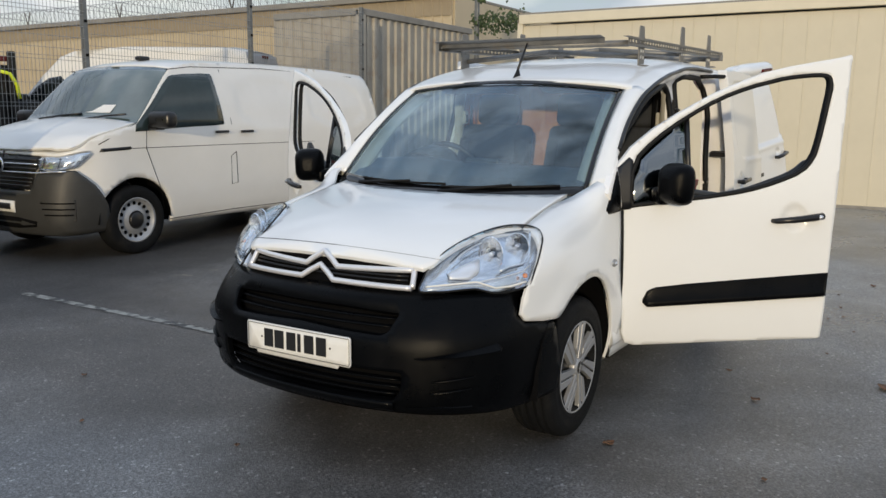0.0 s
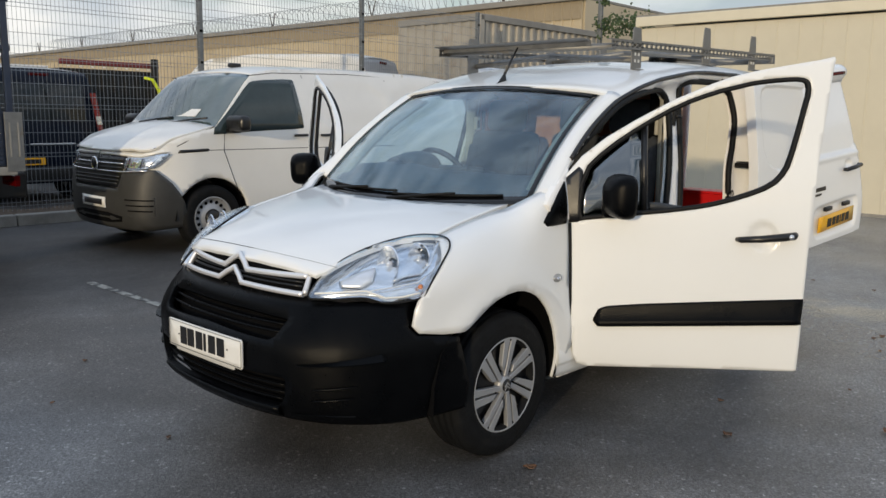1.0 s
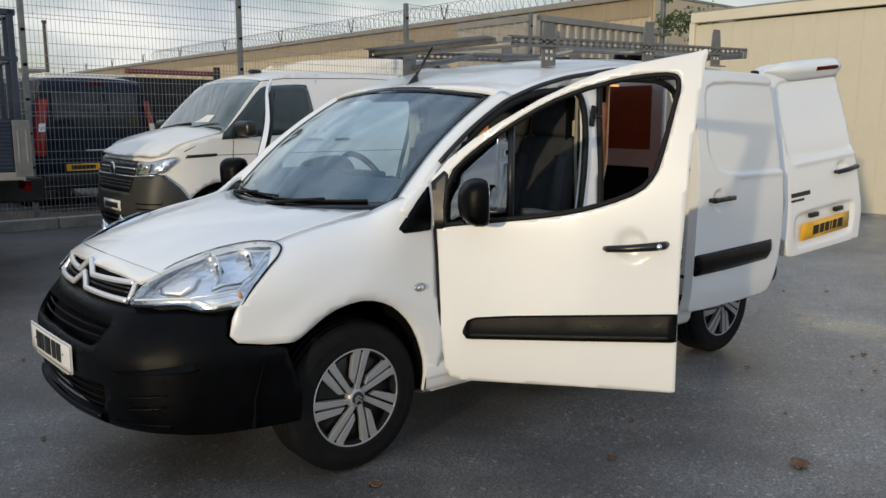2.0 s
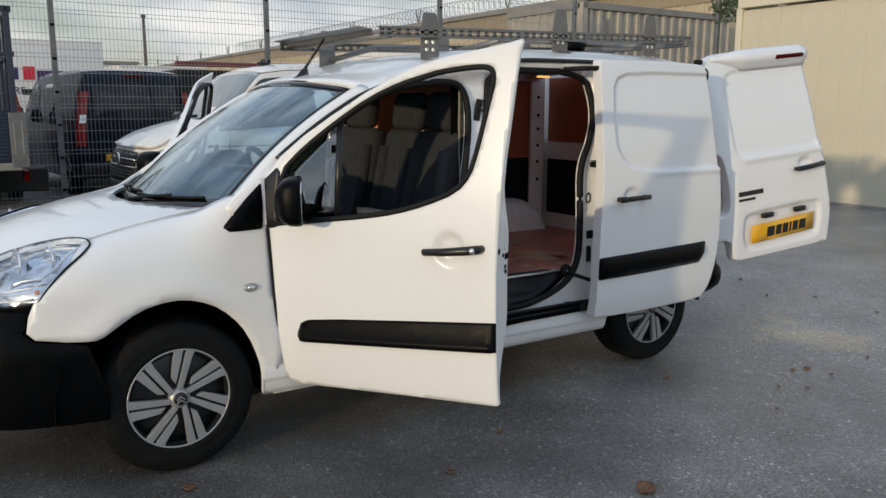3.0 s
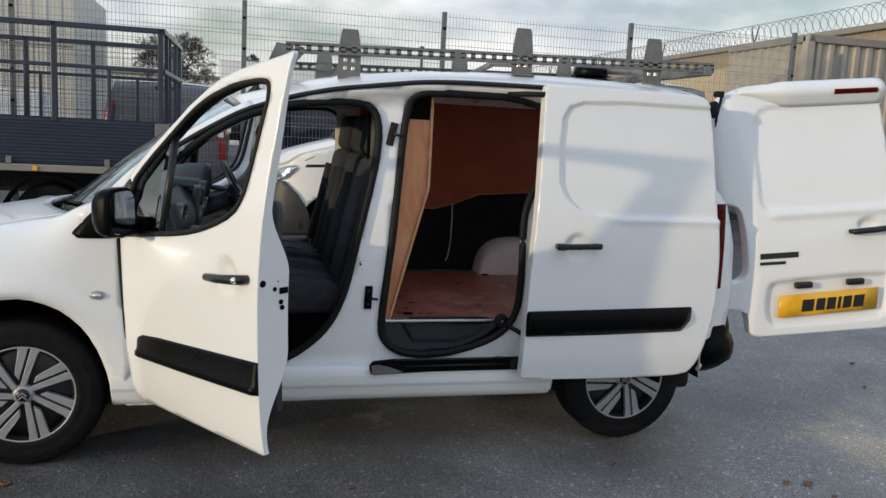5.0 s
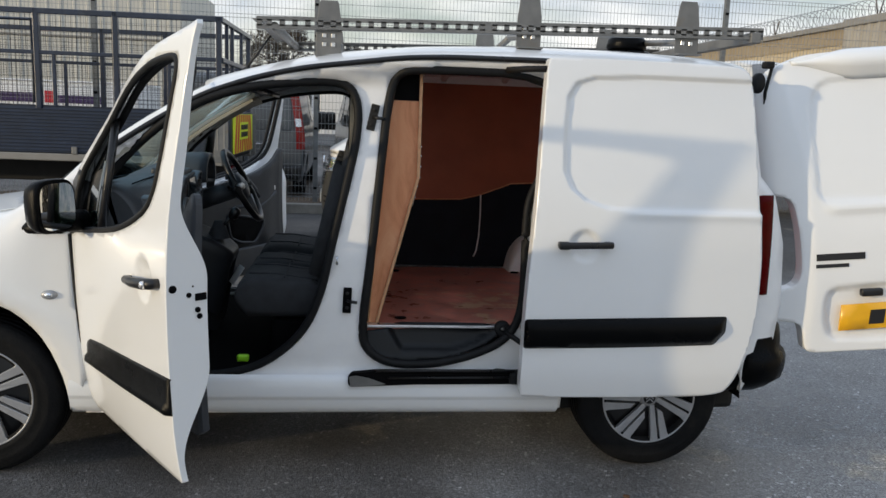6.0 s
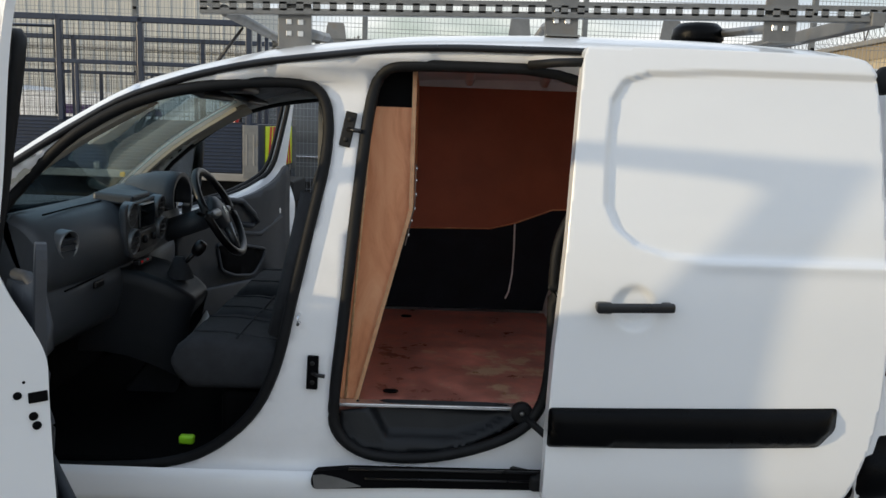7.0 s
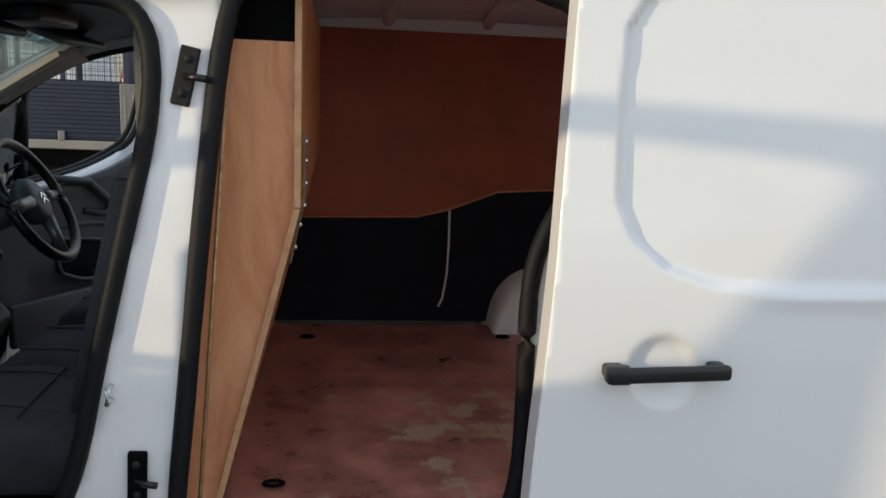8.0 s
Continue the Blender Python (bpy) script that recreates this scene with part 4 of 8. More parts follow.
for s in (-1, 1):
    for z, a, b in ((0.438, 0.575, 0.742), (0.392, 0.565, 0.727)):
        part("fog_slat", tube([nose(s * u, z + (u - a) * 0.12, 0.004) for u in np.linspace(a, b, 9)], [0.003, 0.006, 0.008, 0.009, 0.009, 0.008, 0.007, 0.005, 0.003], 6, flat=0.7), PLASTIC, bumper)
    brow, foot = [], []
    for u in np.linspace(0.508, 0.855, 17):
        f = (u - 0.508) / 0.347
        k = sstep(0.0, 0.12, f) * sstep(1.0, 0.93, f)
        zb, zt = 0.527 + 0.026 * f, 0.531 + 0.049 * f
        brow.append([nose(s * u, zt, -0.004), nose(s * u, zt - 0.002, 0.001), nose(s * u, zb + 0.003, 0.022 * k), nose(s * u, zb - 0.003, 0.021 * k), nose(s * u, zb - 0.010, -0.006)])
    part("brow", loft(brow, False, True, True), PLASTIC, bumper, "black moulded brow over the blank fog lamp panel")
    for u in np.linspace(0.47, 0.735, 13):
        k = sstep(0.47, 0.50, u)
        foot.append([nose(s * u, 0.335 + 0.025 * (u - 0.47) / 0.265 + 0.006 * k, -0.022), nose(s * u, 0.328 + 0.006 * k, 0.004), nose(s * u, 0.318, 0.006), nose(s * u, 0.310, -0.012)])
    part("panel_foot", loft(foot, False, True, True), PLASTIC, bumper)
PLATE_X = lambda y, z: -0.9535 - 0.010 * (y - 0.0) / 0.25 + 0.05 * (y * y) - 0.004
PLATE = corners([(-0.262, 0.470), (0.25, 0.476), (0.25, 0.592), (-0.262, 0.588)], 0.012, 4)
plate = part("number_plate", sheet(PLATE, [], lambda y, z: (PLATE_X(y, z), y, z), 0.05, 0.005, (1, 0, 0)), WHITEPLATE, bumper, "white number plate in a clear holder")
part("plate_holder", sheet(corners([(-0.20, 0.455), (0.205, 0.461), (0.21, 0.49), (-0.205, 0.49)], 0.006, 3), [], lambda y, z: (PLATE_X(y, z) + 0.006, y, z), 0.05, 0.005, (1, 0, 0)), WHITEPLATE, plate)
part("plate_rim", tube([(PLATE_X(y, z) - 0.001, y, z) for y, z in fine(inset(PLATE, 0.006), 0.03)], 0.0015, 5, True), GALV, plate)
for y in (0.172, -0.168):
    part("plate_screw", lathe([(0, -0.003), (0.004, -0.002), (0.004, 0.002), (0, 0.002)], 10, "X"), INK, plate, xf=Matrix.Translation((PLATE_X(y, 0.53), y, 0.533)))
for y1, y0 in ((0.157, 0.112), (0.104, 0.058), (0.043, -0.002), (-0.012, -0.027), (-0.045, -0.09), (-0.103, -0.15)):
    part("plate_bar", prism([(y0, 0.497), (y1, 0.497), (y1, 0.570), (y0, 0.570)], lambda u, v, k: (PLATE_X(u, v) - 0.0015 - k, u, v), 0.002), INK, plate)

# grille with two bright chevron bars
part("grille_back", sheet([(-0.47, 0.752), (0.47, 0.752), (0.47, 0.845), (0.1, 0.875), (-0.1, 0.875), (-0.47, 0.845)], [], lambda u, z: nose(u, z, -0.012), 0.05, 0.01, (1, 0, 0)), DARK, VAN, "black grille field")


def chevron_bar(zs, zp, drop, w, r, name):
    us = [-w, -w * 0.7, -w * 0.4, -0.085, -0.05, 0.0, 0.05, 0.085, w * 0.4, w * 0.7, w]
    zz = [zs + drop, zs + drop * 0.6, zs + drop * 0.25, zs, zs + (zp - zs) * 0.45, zp, zs + (zp - zs) * 0.45, zs, zs + drop * 0.25, zs + drop * 0.6, zs + drop]
    pts = []
    for i in range(len(us) - 1):
        for k in range(6):
            f = k / 6
            pts.append((us[i] + (us[i + 1] - us[i]) * f, zz[i] + (zz[i + 1] - zz[i]) * f))
    pts.append((us[-1], zz[-1]))
    part(name, tube([nose(u, z, 0.006 + 0.006 * math.exp(-(u / 0.07) ** 2)) for u, z in pts], r, 8), SATIN, VAN, "bright chevron grille bar")


chevron_bar(0.819, 0.872, 0.011, 0.466, 0.0118, "grille_bar")
chevron_bar(0.770, 0.820, -0.004, 0.466, 0.0118, "grille_bar")
for s in (-1, 1):
    part("grille_end", tube([nose(s * 0.468, z, 0.004) for z in np.linspace(0.766, 0.830, 6)], 0.0118, 8), SATIN, VAN)
for z in (0.79, 0.805):
    part("grille_slat", tube([nose(u, z, -0.004) for u in np.linspace(-0.44, 0.44, 15)], 0.005, 5), TRIM, VAN)


def lamp_edge(s):
    e = [(-0.778, 0.430, 0.764), (-0.752, 0.438, 0.832), (-0.665, 0.480, 0.885), (-0.53, 0.507, 0.925), (-0.41, 0.547, 0.952), (-0.335, 0.635, 0.972), (-0.286, 0.722, 0.975), (-0.335, 0.776, 0.905), (-0.405, 0.787, 0.835), (-0.468, 0.785, 0.770), (-0.54, 0.748, 0.752), (-0.60, 0.708, 0.748), (-0.68, 0.60, 0.752)]
    return [Vector((x, s * y, z)) for x, y, z in e]


LAMP_RIM = [(-0.300, -0.123), (-0.255, -0.036), (-0.174, 0.050), (-0.10, 0.101), (-0.022, 0.144), (0.06, 0.176), (0.117, 0.189), (0.185, 0.186), (0.226, 0.163), (0.228, 0.111), (0.188, 0.01), (0.137, -0.105), (0.06, -0.127), (-0.008, -0.1365), (-0.074, -0.118), (-0.13, -0.121), (-0.194, -0.127)]


def lamp_patch(s, out, bulge, shrink=1.0):
    e = lamp_edge(s)
    c = sum(e, Vector()) / len(e)
    n = Vector((-0.62, s * 0.55, 0.56)).normalized()
    a = Vector((0.66, s * 0.75, 0)).normalized()
    a = (a - n * a.dot(n)).normalized()
    b = n.cross(a)
    uv = [((p - c).dot(a), (p - c).dot(b)) for p in e]
    w = [(p - c).dot(n) for p in e]
    basis = lambda u, v: np.array([1.0, u, v, u * u, u * v, v * v])
    coef = np.linalg.lstsq(np.array([basis(u, v) for u, v in uv]), np.array(w), rcond=None)[0]
    rim = corners([(u * shrink, -s * v * shrink) for u, v in LAMP_RIM], 0.022, 4)

    def f(u, v):
        g = gap_to(rim, [u], [v])[0]
        return c + a * u + b * v + n * (float(basis(u, v) @ coef) + out + bulge * min(1.0, g / 0.09) ** 0.7)
    return rim, f, -n, (c, a, b, n)


def lamp_bowl(r, wide, flute, deep):
    """Oval reflector with vertical flutes pressed into it."""
    rows = []
    for k in np.linspace(0.14, 1.0, 12):
        ring = []
        for t in np.linspace(0, 2 * math.pi, 57)[:-1]:
            x, y = r * k * wide * math.cos(t), r * k * math.sin(t)
            ring.append((x, y, -deep * (1 - k * k) + 0.0030 * abs(math.sin(x * flute)) * sstep(0.14, 0.3, k)))
        rows.append(ring)
    rows.append([(x * 1.05, y * 1.05, z - 0.004) for x, y, z in rows[-1]])
    return loft(rows, False, True, False)


for s in (-1, 1):
    rim, f, inw, (c, a, b, n) = lamp_patch(s, 0.003, 0.018)
    lamp = part("headlight", sheet(rim, [], lambda u, v: f(u, v) - n * 0.050, 0.03, 0.008, inw), REFLECTOR, VAN, "clear headlight with bright reflector bowls")
    lens = part("lens", sheet(rim, [], f, 0.03, 0.004, inw), LENS, lamp, "clear plastic lens")
    lens.visible_shadow = False
    part("surround", loft([[f(u, v) - n * 0.008 for u, v in fine(rim, 0.03)], [f(u, v) - n * 0.053 for u, v in fine(rim, 0.03)]], closed=True), BOWL, lamp)
    part("edge_seal", tube([f(u, v) - n * 0.008 for u, v in fine(inset(rim, -0.003), 0.02)], 0.004, 6, True), RUBBER, lamp, "thin dark seal round the lamp")
    on = lambda pts, d: [f(u, -s * v) - n * d for u, v in fine_open(pts, 0.02)]
    aim = Vector((-0.95, s * 0.18, 0.05)).to_track_quat("Z", "Y").to_matrix().to_4x4()
    for du, dv, r, wide, flute in ((-0.004, 0.024, 0.068, 0.72, 420), (0.110, 0.066, 0.050, 0.95, 0)):
        o = f(du, -s * dv) - n * 0.026
        bowl = part("reflector_bowl", lamp_bowl(r, wide, flute, 0.040), BOWL, lamp, "fluted chrome reflector" if flute else "", xf=Matrix.Translation(o) @ aim)
        part("bulb", lathe([(0.0, 0.004), (r * 0.13, 0.002), (r * 0.16, -0.02), (0, -0.03)], 16, "Z"), CHROME, bowl, xf=Matrix.Translation(o) @ aim)
        part("bulb_socket", lathe([(r * 0.17, -0.026), (r * 0.26, -0.028), (r * 0.26, -0.04), (r * 0.17, -0.04)], 16, "Z"), DARK, bowl, xf=Matrix.Translation(o) @ aim)
        if not flute:
            for hx, hy in ((-0.018, -0.004), (0.012, 0.012), (0.004, -0.026), (-0.014, 0.022)):
                part("lamp_hole", lathe([(0, 0.001), (0.005, 0.001), (0.005, -0.006), (0, -0.006)], 12, "Z"), DARK, bowl, xf=Matrix.Translation(o) @ aim @ Matrix.Translation((hx, hy, -0.026)))
    # chrome mouldings behind the lens, with their dark shadow gaps
    part("moulding_gap", tube(on([(-0.166, -0.006), (-0.118, 0.0418), (-0.0675, 0.0776), (-0.0119, 0.106)], 0.024), 0.0028, 6), DARK, lamp)
    part("moulding_gap", tube(on([(0.083, 0.145), (0.1346, 0.1553), (0.187, 0.155)], 0.022), 0.0024, 6), DARK, lamp)
    part("moulding", tube(on([(0.187, 0.150), (0.1765, 0.1175), (0.1547, 0.0296), (0.1218, -0.0148), (0.0609, -0.0331), (0.02, -0.0525)], 0.022), 0.0055, 8), CHROME, lamp)
    part("moulding_gap", tube(on([(0.125, -0.022), (0.0609, -0.041), (0.02, -0.062)], 0.024), 0.0024, 6), DARK, lamp)
    tear = corners([(u, -s * v) for u, v in ((-0.183, -0.052), (-0.174, -0.078), (-0.098, -0.080), (-0.056, -0.050), (-0.048, 0.012), (-0.124, -0.020))], 0.012)
    part("teardrop", sheet(tear, [], lambda u, v: f(u, v) - n * 0.032, 0.03, 0.006, inw), SATIN, lamp, "smooth bright teardrop reflector")
    part("moulding_gap", tube(on([(-0.184, -0.052), (-0.177, -0.079), (-0.10, -0.083)], 0.028), 0.002, 6), DARK, lamp)
    for k in range(14):
        u = -0.130 + 0.0062 * k
        part("flute", tube([f(u, -s * (0.004 + 0.0012 * k)) - n * 0.030, f(u + 0.004, -s * (0.018 + 0.0012 * k)) - n * 0.030], 0.0014, 4), DARK if k % 2 else CHROME, lamp)
    part("lens_ridge", tube(on([(-0.27, -0.108), (-0.19, -0.106), (-0.075, -0.098), (-0.0029, -0.121), (0.06, -0.113), (0.125, -0.093)], 0.004), 0.004, 6), WHITEPLATE, lamp, "pale moulded lower edge")
    part("lens_ridge", tube(on([(-0.075, -0.098), (0.0305, -0.0794), (0.114, -0.0549), (0.145, -0.0259)], 0.010), 0.003, 6), SATIN, lamp)
    part("indicator_bulb", lathe([(0, 0.008), (0.008, 0.005), (0.010, -0.006), (0, -0.006)], 14, "Z"), AMBERLENS, lamp, "amber indicator bulb", xf=Matrix.Translation(f(0.124, s * 0.066) - n * 0.018) @ aim)

# wheels


def wheel(x, s):
    at = Matrix.Translation((x, s * 0.70, 0.317)) @ Matrix.Scale(-s, 4, (0, 1, 0))
    prof = [(0.19, -0.10), (0.215, -0.103), (0.222, -0.1065), (0.228, -0.104), (0.255, -0.108), (0.272, -0.1075), (0.276, -0.105), (0.285, -0.104), (0.299, -0.097), (0.307, -0.088), (0.3125, -0.076)]
    for g in (-0.058, -0.02, 0.02, 0.058):
        prof += [(0.316, g - 0.006), (0.308, g - 0.004), (0.308, g + 0.004), (0.316, g + 0.006)]
    prof += [(0.3125, 0.076), (0.305, 0.092), (0.285, 0.104), (0.24, 0.105), (0.19, 0.10), (0.19, -0.10)]
    w = part("wheel", lathe(prof, 64), TYRE, VAN, "black tyre with a silver multi-spoke wheel cover", xf=at)
    part("cover_back", lathe([(0.0, -0.075), (0.10, -0.072), (0.19, -0.065), (0.2, -0.06), (0.2, 0.0), (0, 0.0)], 48), TRIM, w, "black wheel cover recess", xf=at)
    part("cover_rim", lathe([(0.1975, -0.093), (0.1985, -0.101), (0.2015, -0.1035), (0.2055, -0.103), (0.2085, -0.097), (0.207, -0.07), (0.1975, -0.07), (0.1975, -0.093)], 64), SILVER, w, xf=at)
    for k in range(7):
        t = 2 * math.pi * k / 7 + 0.38
        for poly in ([(0.036, -0.001), (0.100, -0.003), (0.180, -0.007), (0.2045, -0.014), (0.2030, 0.025), (0.100, 0.0225), (0.036, 0.021)], [(0.056, 0.0310), (0.110, 0.0320), (0.190, 0.0345), (0.2005, 0.0350), (0.1885, 0.077), (0.174, 0.0690), (0.110, 0.0600), (0.076, 0.0540)]):
            bm = prism(poly, lambda u, v, d: (u * math.cos(t) - v * math.sin(t), -0.1035 + d + 0.010 * (math.hypot(u, v) / 0.2 - 0.6) ** 2, u * math.sin(t) + v * math.cos(t)), 0.022, 0.0025)
            part("spoke", bm, SILVER, w, xf=at)
    part("hub_cap", lathe([(0.0, -0.106), (0.029, -0.1065), (0.032, -0.1055), (0.034, -0.102), (0.040, -0.099), (0.043, -0.09), (0.043, -0.05), (0, -0.05)], 32), SILVER, w, xf=at)
    part("hub_badge", lathe([(0.0, -0.1105), (0.026, -0.110), (0.028, -0.105), (0.0, -0.105)], 24), TRIM, w, xf=at)
    for dz in (0.002, -0.012):
        part("hub_chevron", prism([(-0.016, -0.008), (0, 0.006), (0.016, -0.008), (0.016, -0.002), (0, 0.012), (-0.016, -0.002)], lambda u, v, d: (u, -0.114 + d, v + dz), 0.004), SILVER, w, xf=at)


for x in (0.0, 2.728):
    for s in (-1, 1):
        wheel(x, s)
        line = [(x + 0.402 * math.cos(t), 0.315 + 0.402 * math.sin(t)) for t in np.linspace(0.0, math.pi, 24)]
        if x == 0:
            line = [(-0.46, 0.30), (-0.455, 0.42), (-0.42, 0.54), (-0.36, 0.62)] + [(u * 1.02, 0.315 + (v - 0.315) * 1.02) for u, v in ARCH[1:]]
        back = 0.40 if x == 0 else 0.60
        rows = [[(u, s * y, v) for u, v in line] for y in (0.815, 0.7, back)]
        part("arch_liner", loft(rows), DARK, VAN, "black wheel arch liner")
        part("arch_back", sheet(arc(x - (0.05 if x == 0 else 0), 0.315, 0.43, -5, 185, 24), [], lambda u, v: (u, s * back, v), 0.1, 0.01, (0, s, 0)), DARK, VAN)
# unseen slab, hung low so that little light gets under the van
part("underbody", box((3.5, 1.28, 0.16), (1.45, 0, 0.28), 0.03), CHASSIS, VAN, "dirty black underbody")
part("firewall", box((0.05, 1.4, 0.72), (0.30, 0, 0.68), 0.01), DARK, VAN)
part("engine_bay_cover", box((0.80, 0.84, 0.05), (-0.20, 0, 0.82), 0.01), DARK, VAN)

# scuttle, wipers, aerial, side repeaters, wing corner covers
part("scuttle", grid_surface(lambda u, v: Vector((-0.055 + 0.20 * v * v + u * 0.20, 0.70 * v, 1.020 + 0.022 * v * v - 0.012 * (1 - u) + 0.005 * u)), np.linspace(0, 1, 4), np.linspace(-1, 1, 21), 0.012, (0, 0, -1)), PLASTIC, VAN, "black plastic scuttle below the windscreen")
for v0, v1, u1 in ((0.70, -0.08, 0.030), (-0.06, -0.84, 0.022)):
    pts = [Vector(screen_pt(0.012 + (u1 - 0.012) * k / 8, v0 + (v1 - v0) * k / 8)) + Vector((-0.006, 0, 0.009)) for k in range(9)]
    wp = part("wiper", tube(pts, 0.0065, 6), RUBBER, VAN, "black windscreen wiper")
    part("wiper_arm", tube([Vector(screen_pt(-0.02, v0)) + Vector((-0.02, 0, 0.006)), Vector(screen_pt(0.004, v0 * 0.6 + v1 * 0.4)) + Vector((-0.014, 0, 0.018)), pts[5] + Vector((-0.003, 0, 0.010))], [0.011, 0.008, 0.006], 6), RUBBER, wp)
ant = part("aerial", loft([[(0.855, 0.0, 1.612), (0.93, 0.022, 1.628), (0.955, 0.0, 1.632), (0.93, -0.022, 1.628)], [(0.885, 0.0, 1.635), (0.93, 0.015, 1.65), (0.95, 0, 1.655), (0.93, -0.015, 1.65)], [(0.92, 0.0, 1.672), (0.935, 0.007, 1.678), (0.945, 0, 1.68), (0.935, -0.007, 1.678)]], False, True, True), TRIM, VAN, "black roof aerial")
part("whip", tube([(0.935, 0, 1.675), (1.00, 0.0, 1.765), (1.045, 0.0, 1.825)], [0.008, 0.0065, 0.005], 6), TRIM, ant)
for s in (-1, 1):
    part("side_repeater", lathe([(0.0, -0.012), (0.022, -0.010), (0.03, -0.004), (0.031, 0.004), (0, 0.004)], 24), SILVER, VAN, "small oval indicator lamp", xf=Matrix.Translation((0.296, s * (ys(0.296, 0.747) + 0.002), 0.747)) @ Matrix.Scale(-s, 4, (0, 1, 0)) @ Matrix.Diagonal((1.0, 1, 0.6, 1)))
    part("repeater_lens", lathe([(0.0, -0.017), (0.014, -0.014), (0.018, -0.006), (0, -0.006)], 16), REFLECTOR, VAN, xf=Matrix.Translation((0.296, s * (ys(0.296, 0.747) + 0.002), 0.747)) @ Matrix.Scale(-s, 4, (0, 1, 0)) @ Matrix.Diagonal((1.0, 1, 0.6, 1)))
    tri_p = corners([(0.196, 0.999), (0.218, 0.980), (0.32, 0.983), (0.358, 0.985), (0.366, 1.08), (0.368, 1.172), (0.30, 1.113), (0.25, 1.062)], 0.012)
    part("corner_cover", sheet(tri_p, [], lambda x, z: (x, s * (ys(x, z) + 0.010 - 0.012 * sstep(0.28, 0.19, x) - 0.006 * sstep(0.02, 0.0, gap_to(tri_p, [x], [z])[0])), z), 0.025, 0.05, (0, -s, 0)), PLASTIC, VAN, "black plastic wing corner cover")

# front doors
FD_OUT = [(0.354, 0.985), (0.356, 1.08), (0.354, 1.155), (0.375, 1.20), (0.435, 1.275), (0.54, 1.36), (0.66, 1.436), (0.82, 1.527), (0.97, 1.595), (1.05, 1.626), (1.17, 1.656), (1.30, 1.68), (1.40, 1.698), (1.452, 1.711), (1.458, 1.70), (1.449, 1.658), (1.434, 1.50), (1.414, 1.30), (1.404, 1.09), (1.397, 0.88), (1.397, 0.69), (1.401, 0.40), (1.402, 0.368), (1.388, 0.362), (1.0, 0.346), (0.60, 0.322), (0.495, 0.316), (0.452, 0.328), (0.43, 0.379), (0.424, 0.459), (0.40, 0.699), (0.374, 0.93)]
FD_WIN = rounded([(0.425, 0.996), (0.435, 1.21), (0.54, 1.316), (0.686, 1.42), (0.84, 1.511), (0.98, 1.567), (1.08, 1.593), (1.14, 1.609), (1.25, 1.623), (1.328, 1.626), (1.36, 1.61), (1.367, 1.565), (1.352, 1.495), (1.335, 1.41), (1.312, 1.305), (1.29, 1.233), (1.235, 1.168), (1.11, 1.115), (0.98, 1.076), (0.83, 1.05), (0.70, 1.033), (0.61, 1.021), (0.47, 1.003)], 1)
CUP = arc(1.212, 0.960, 0.055, 0, 345, 23)


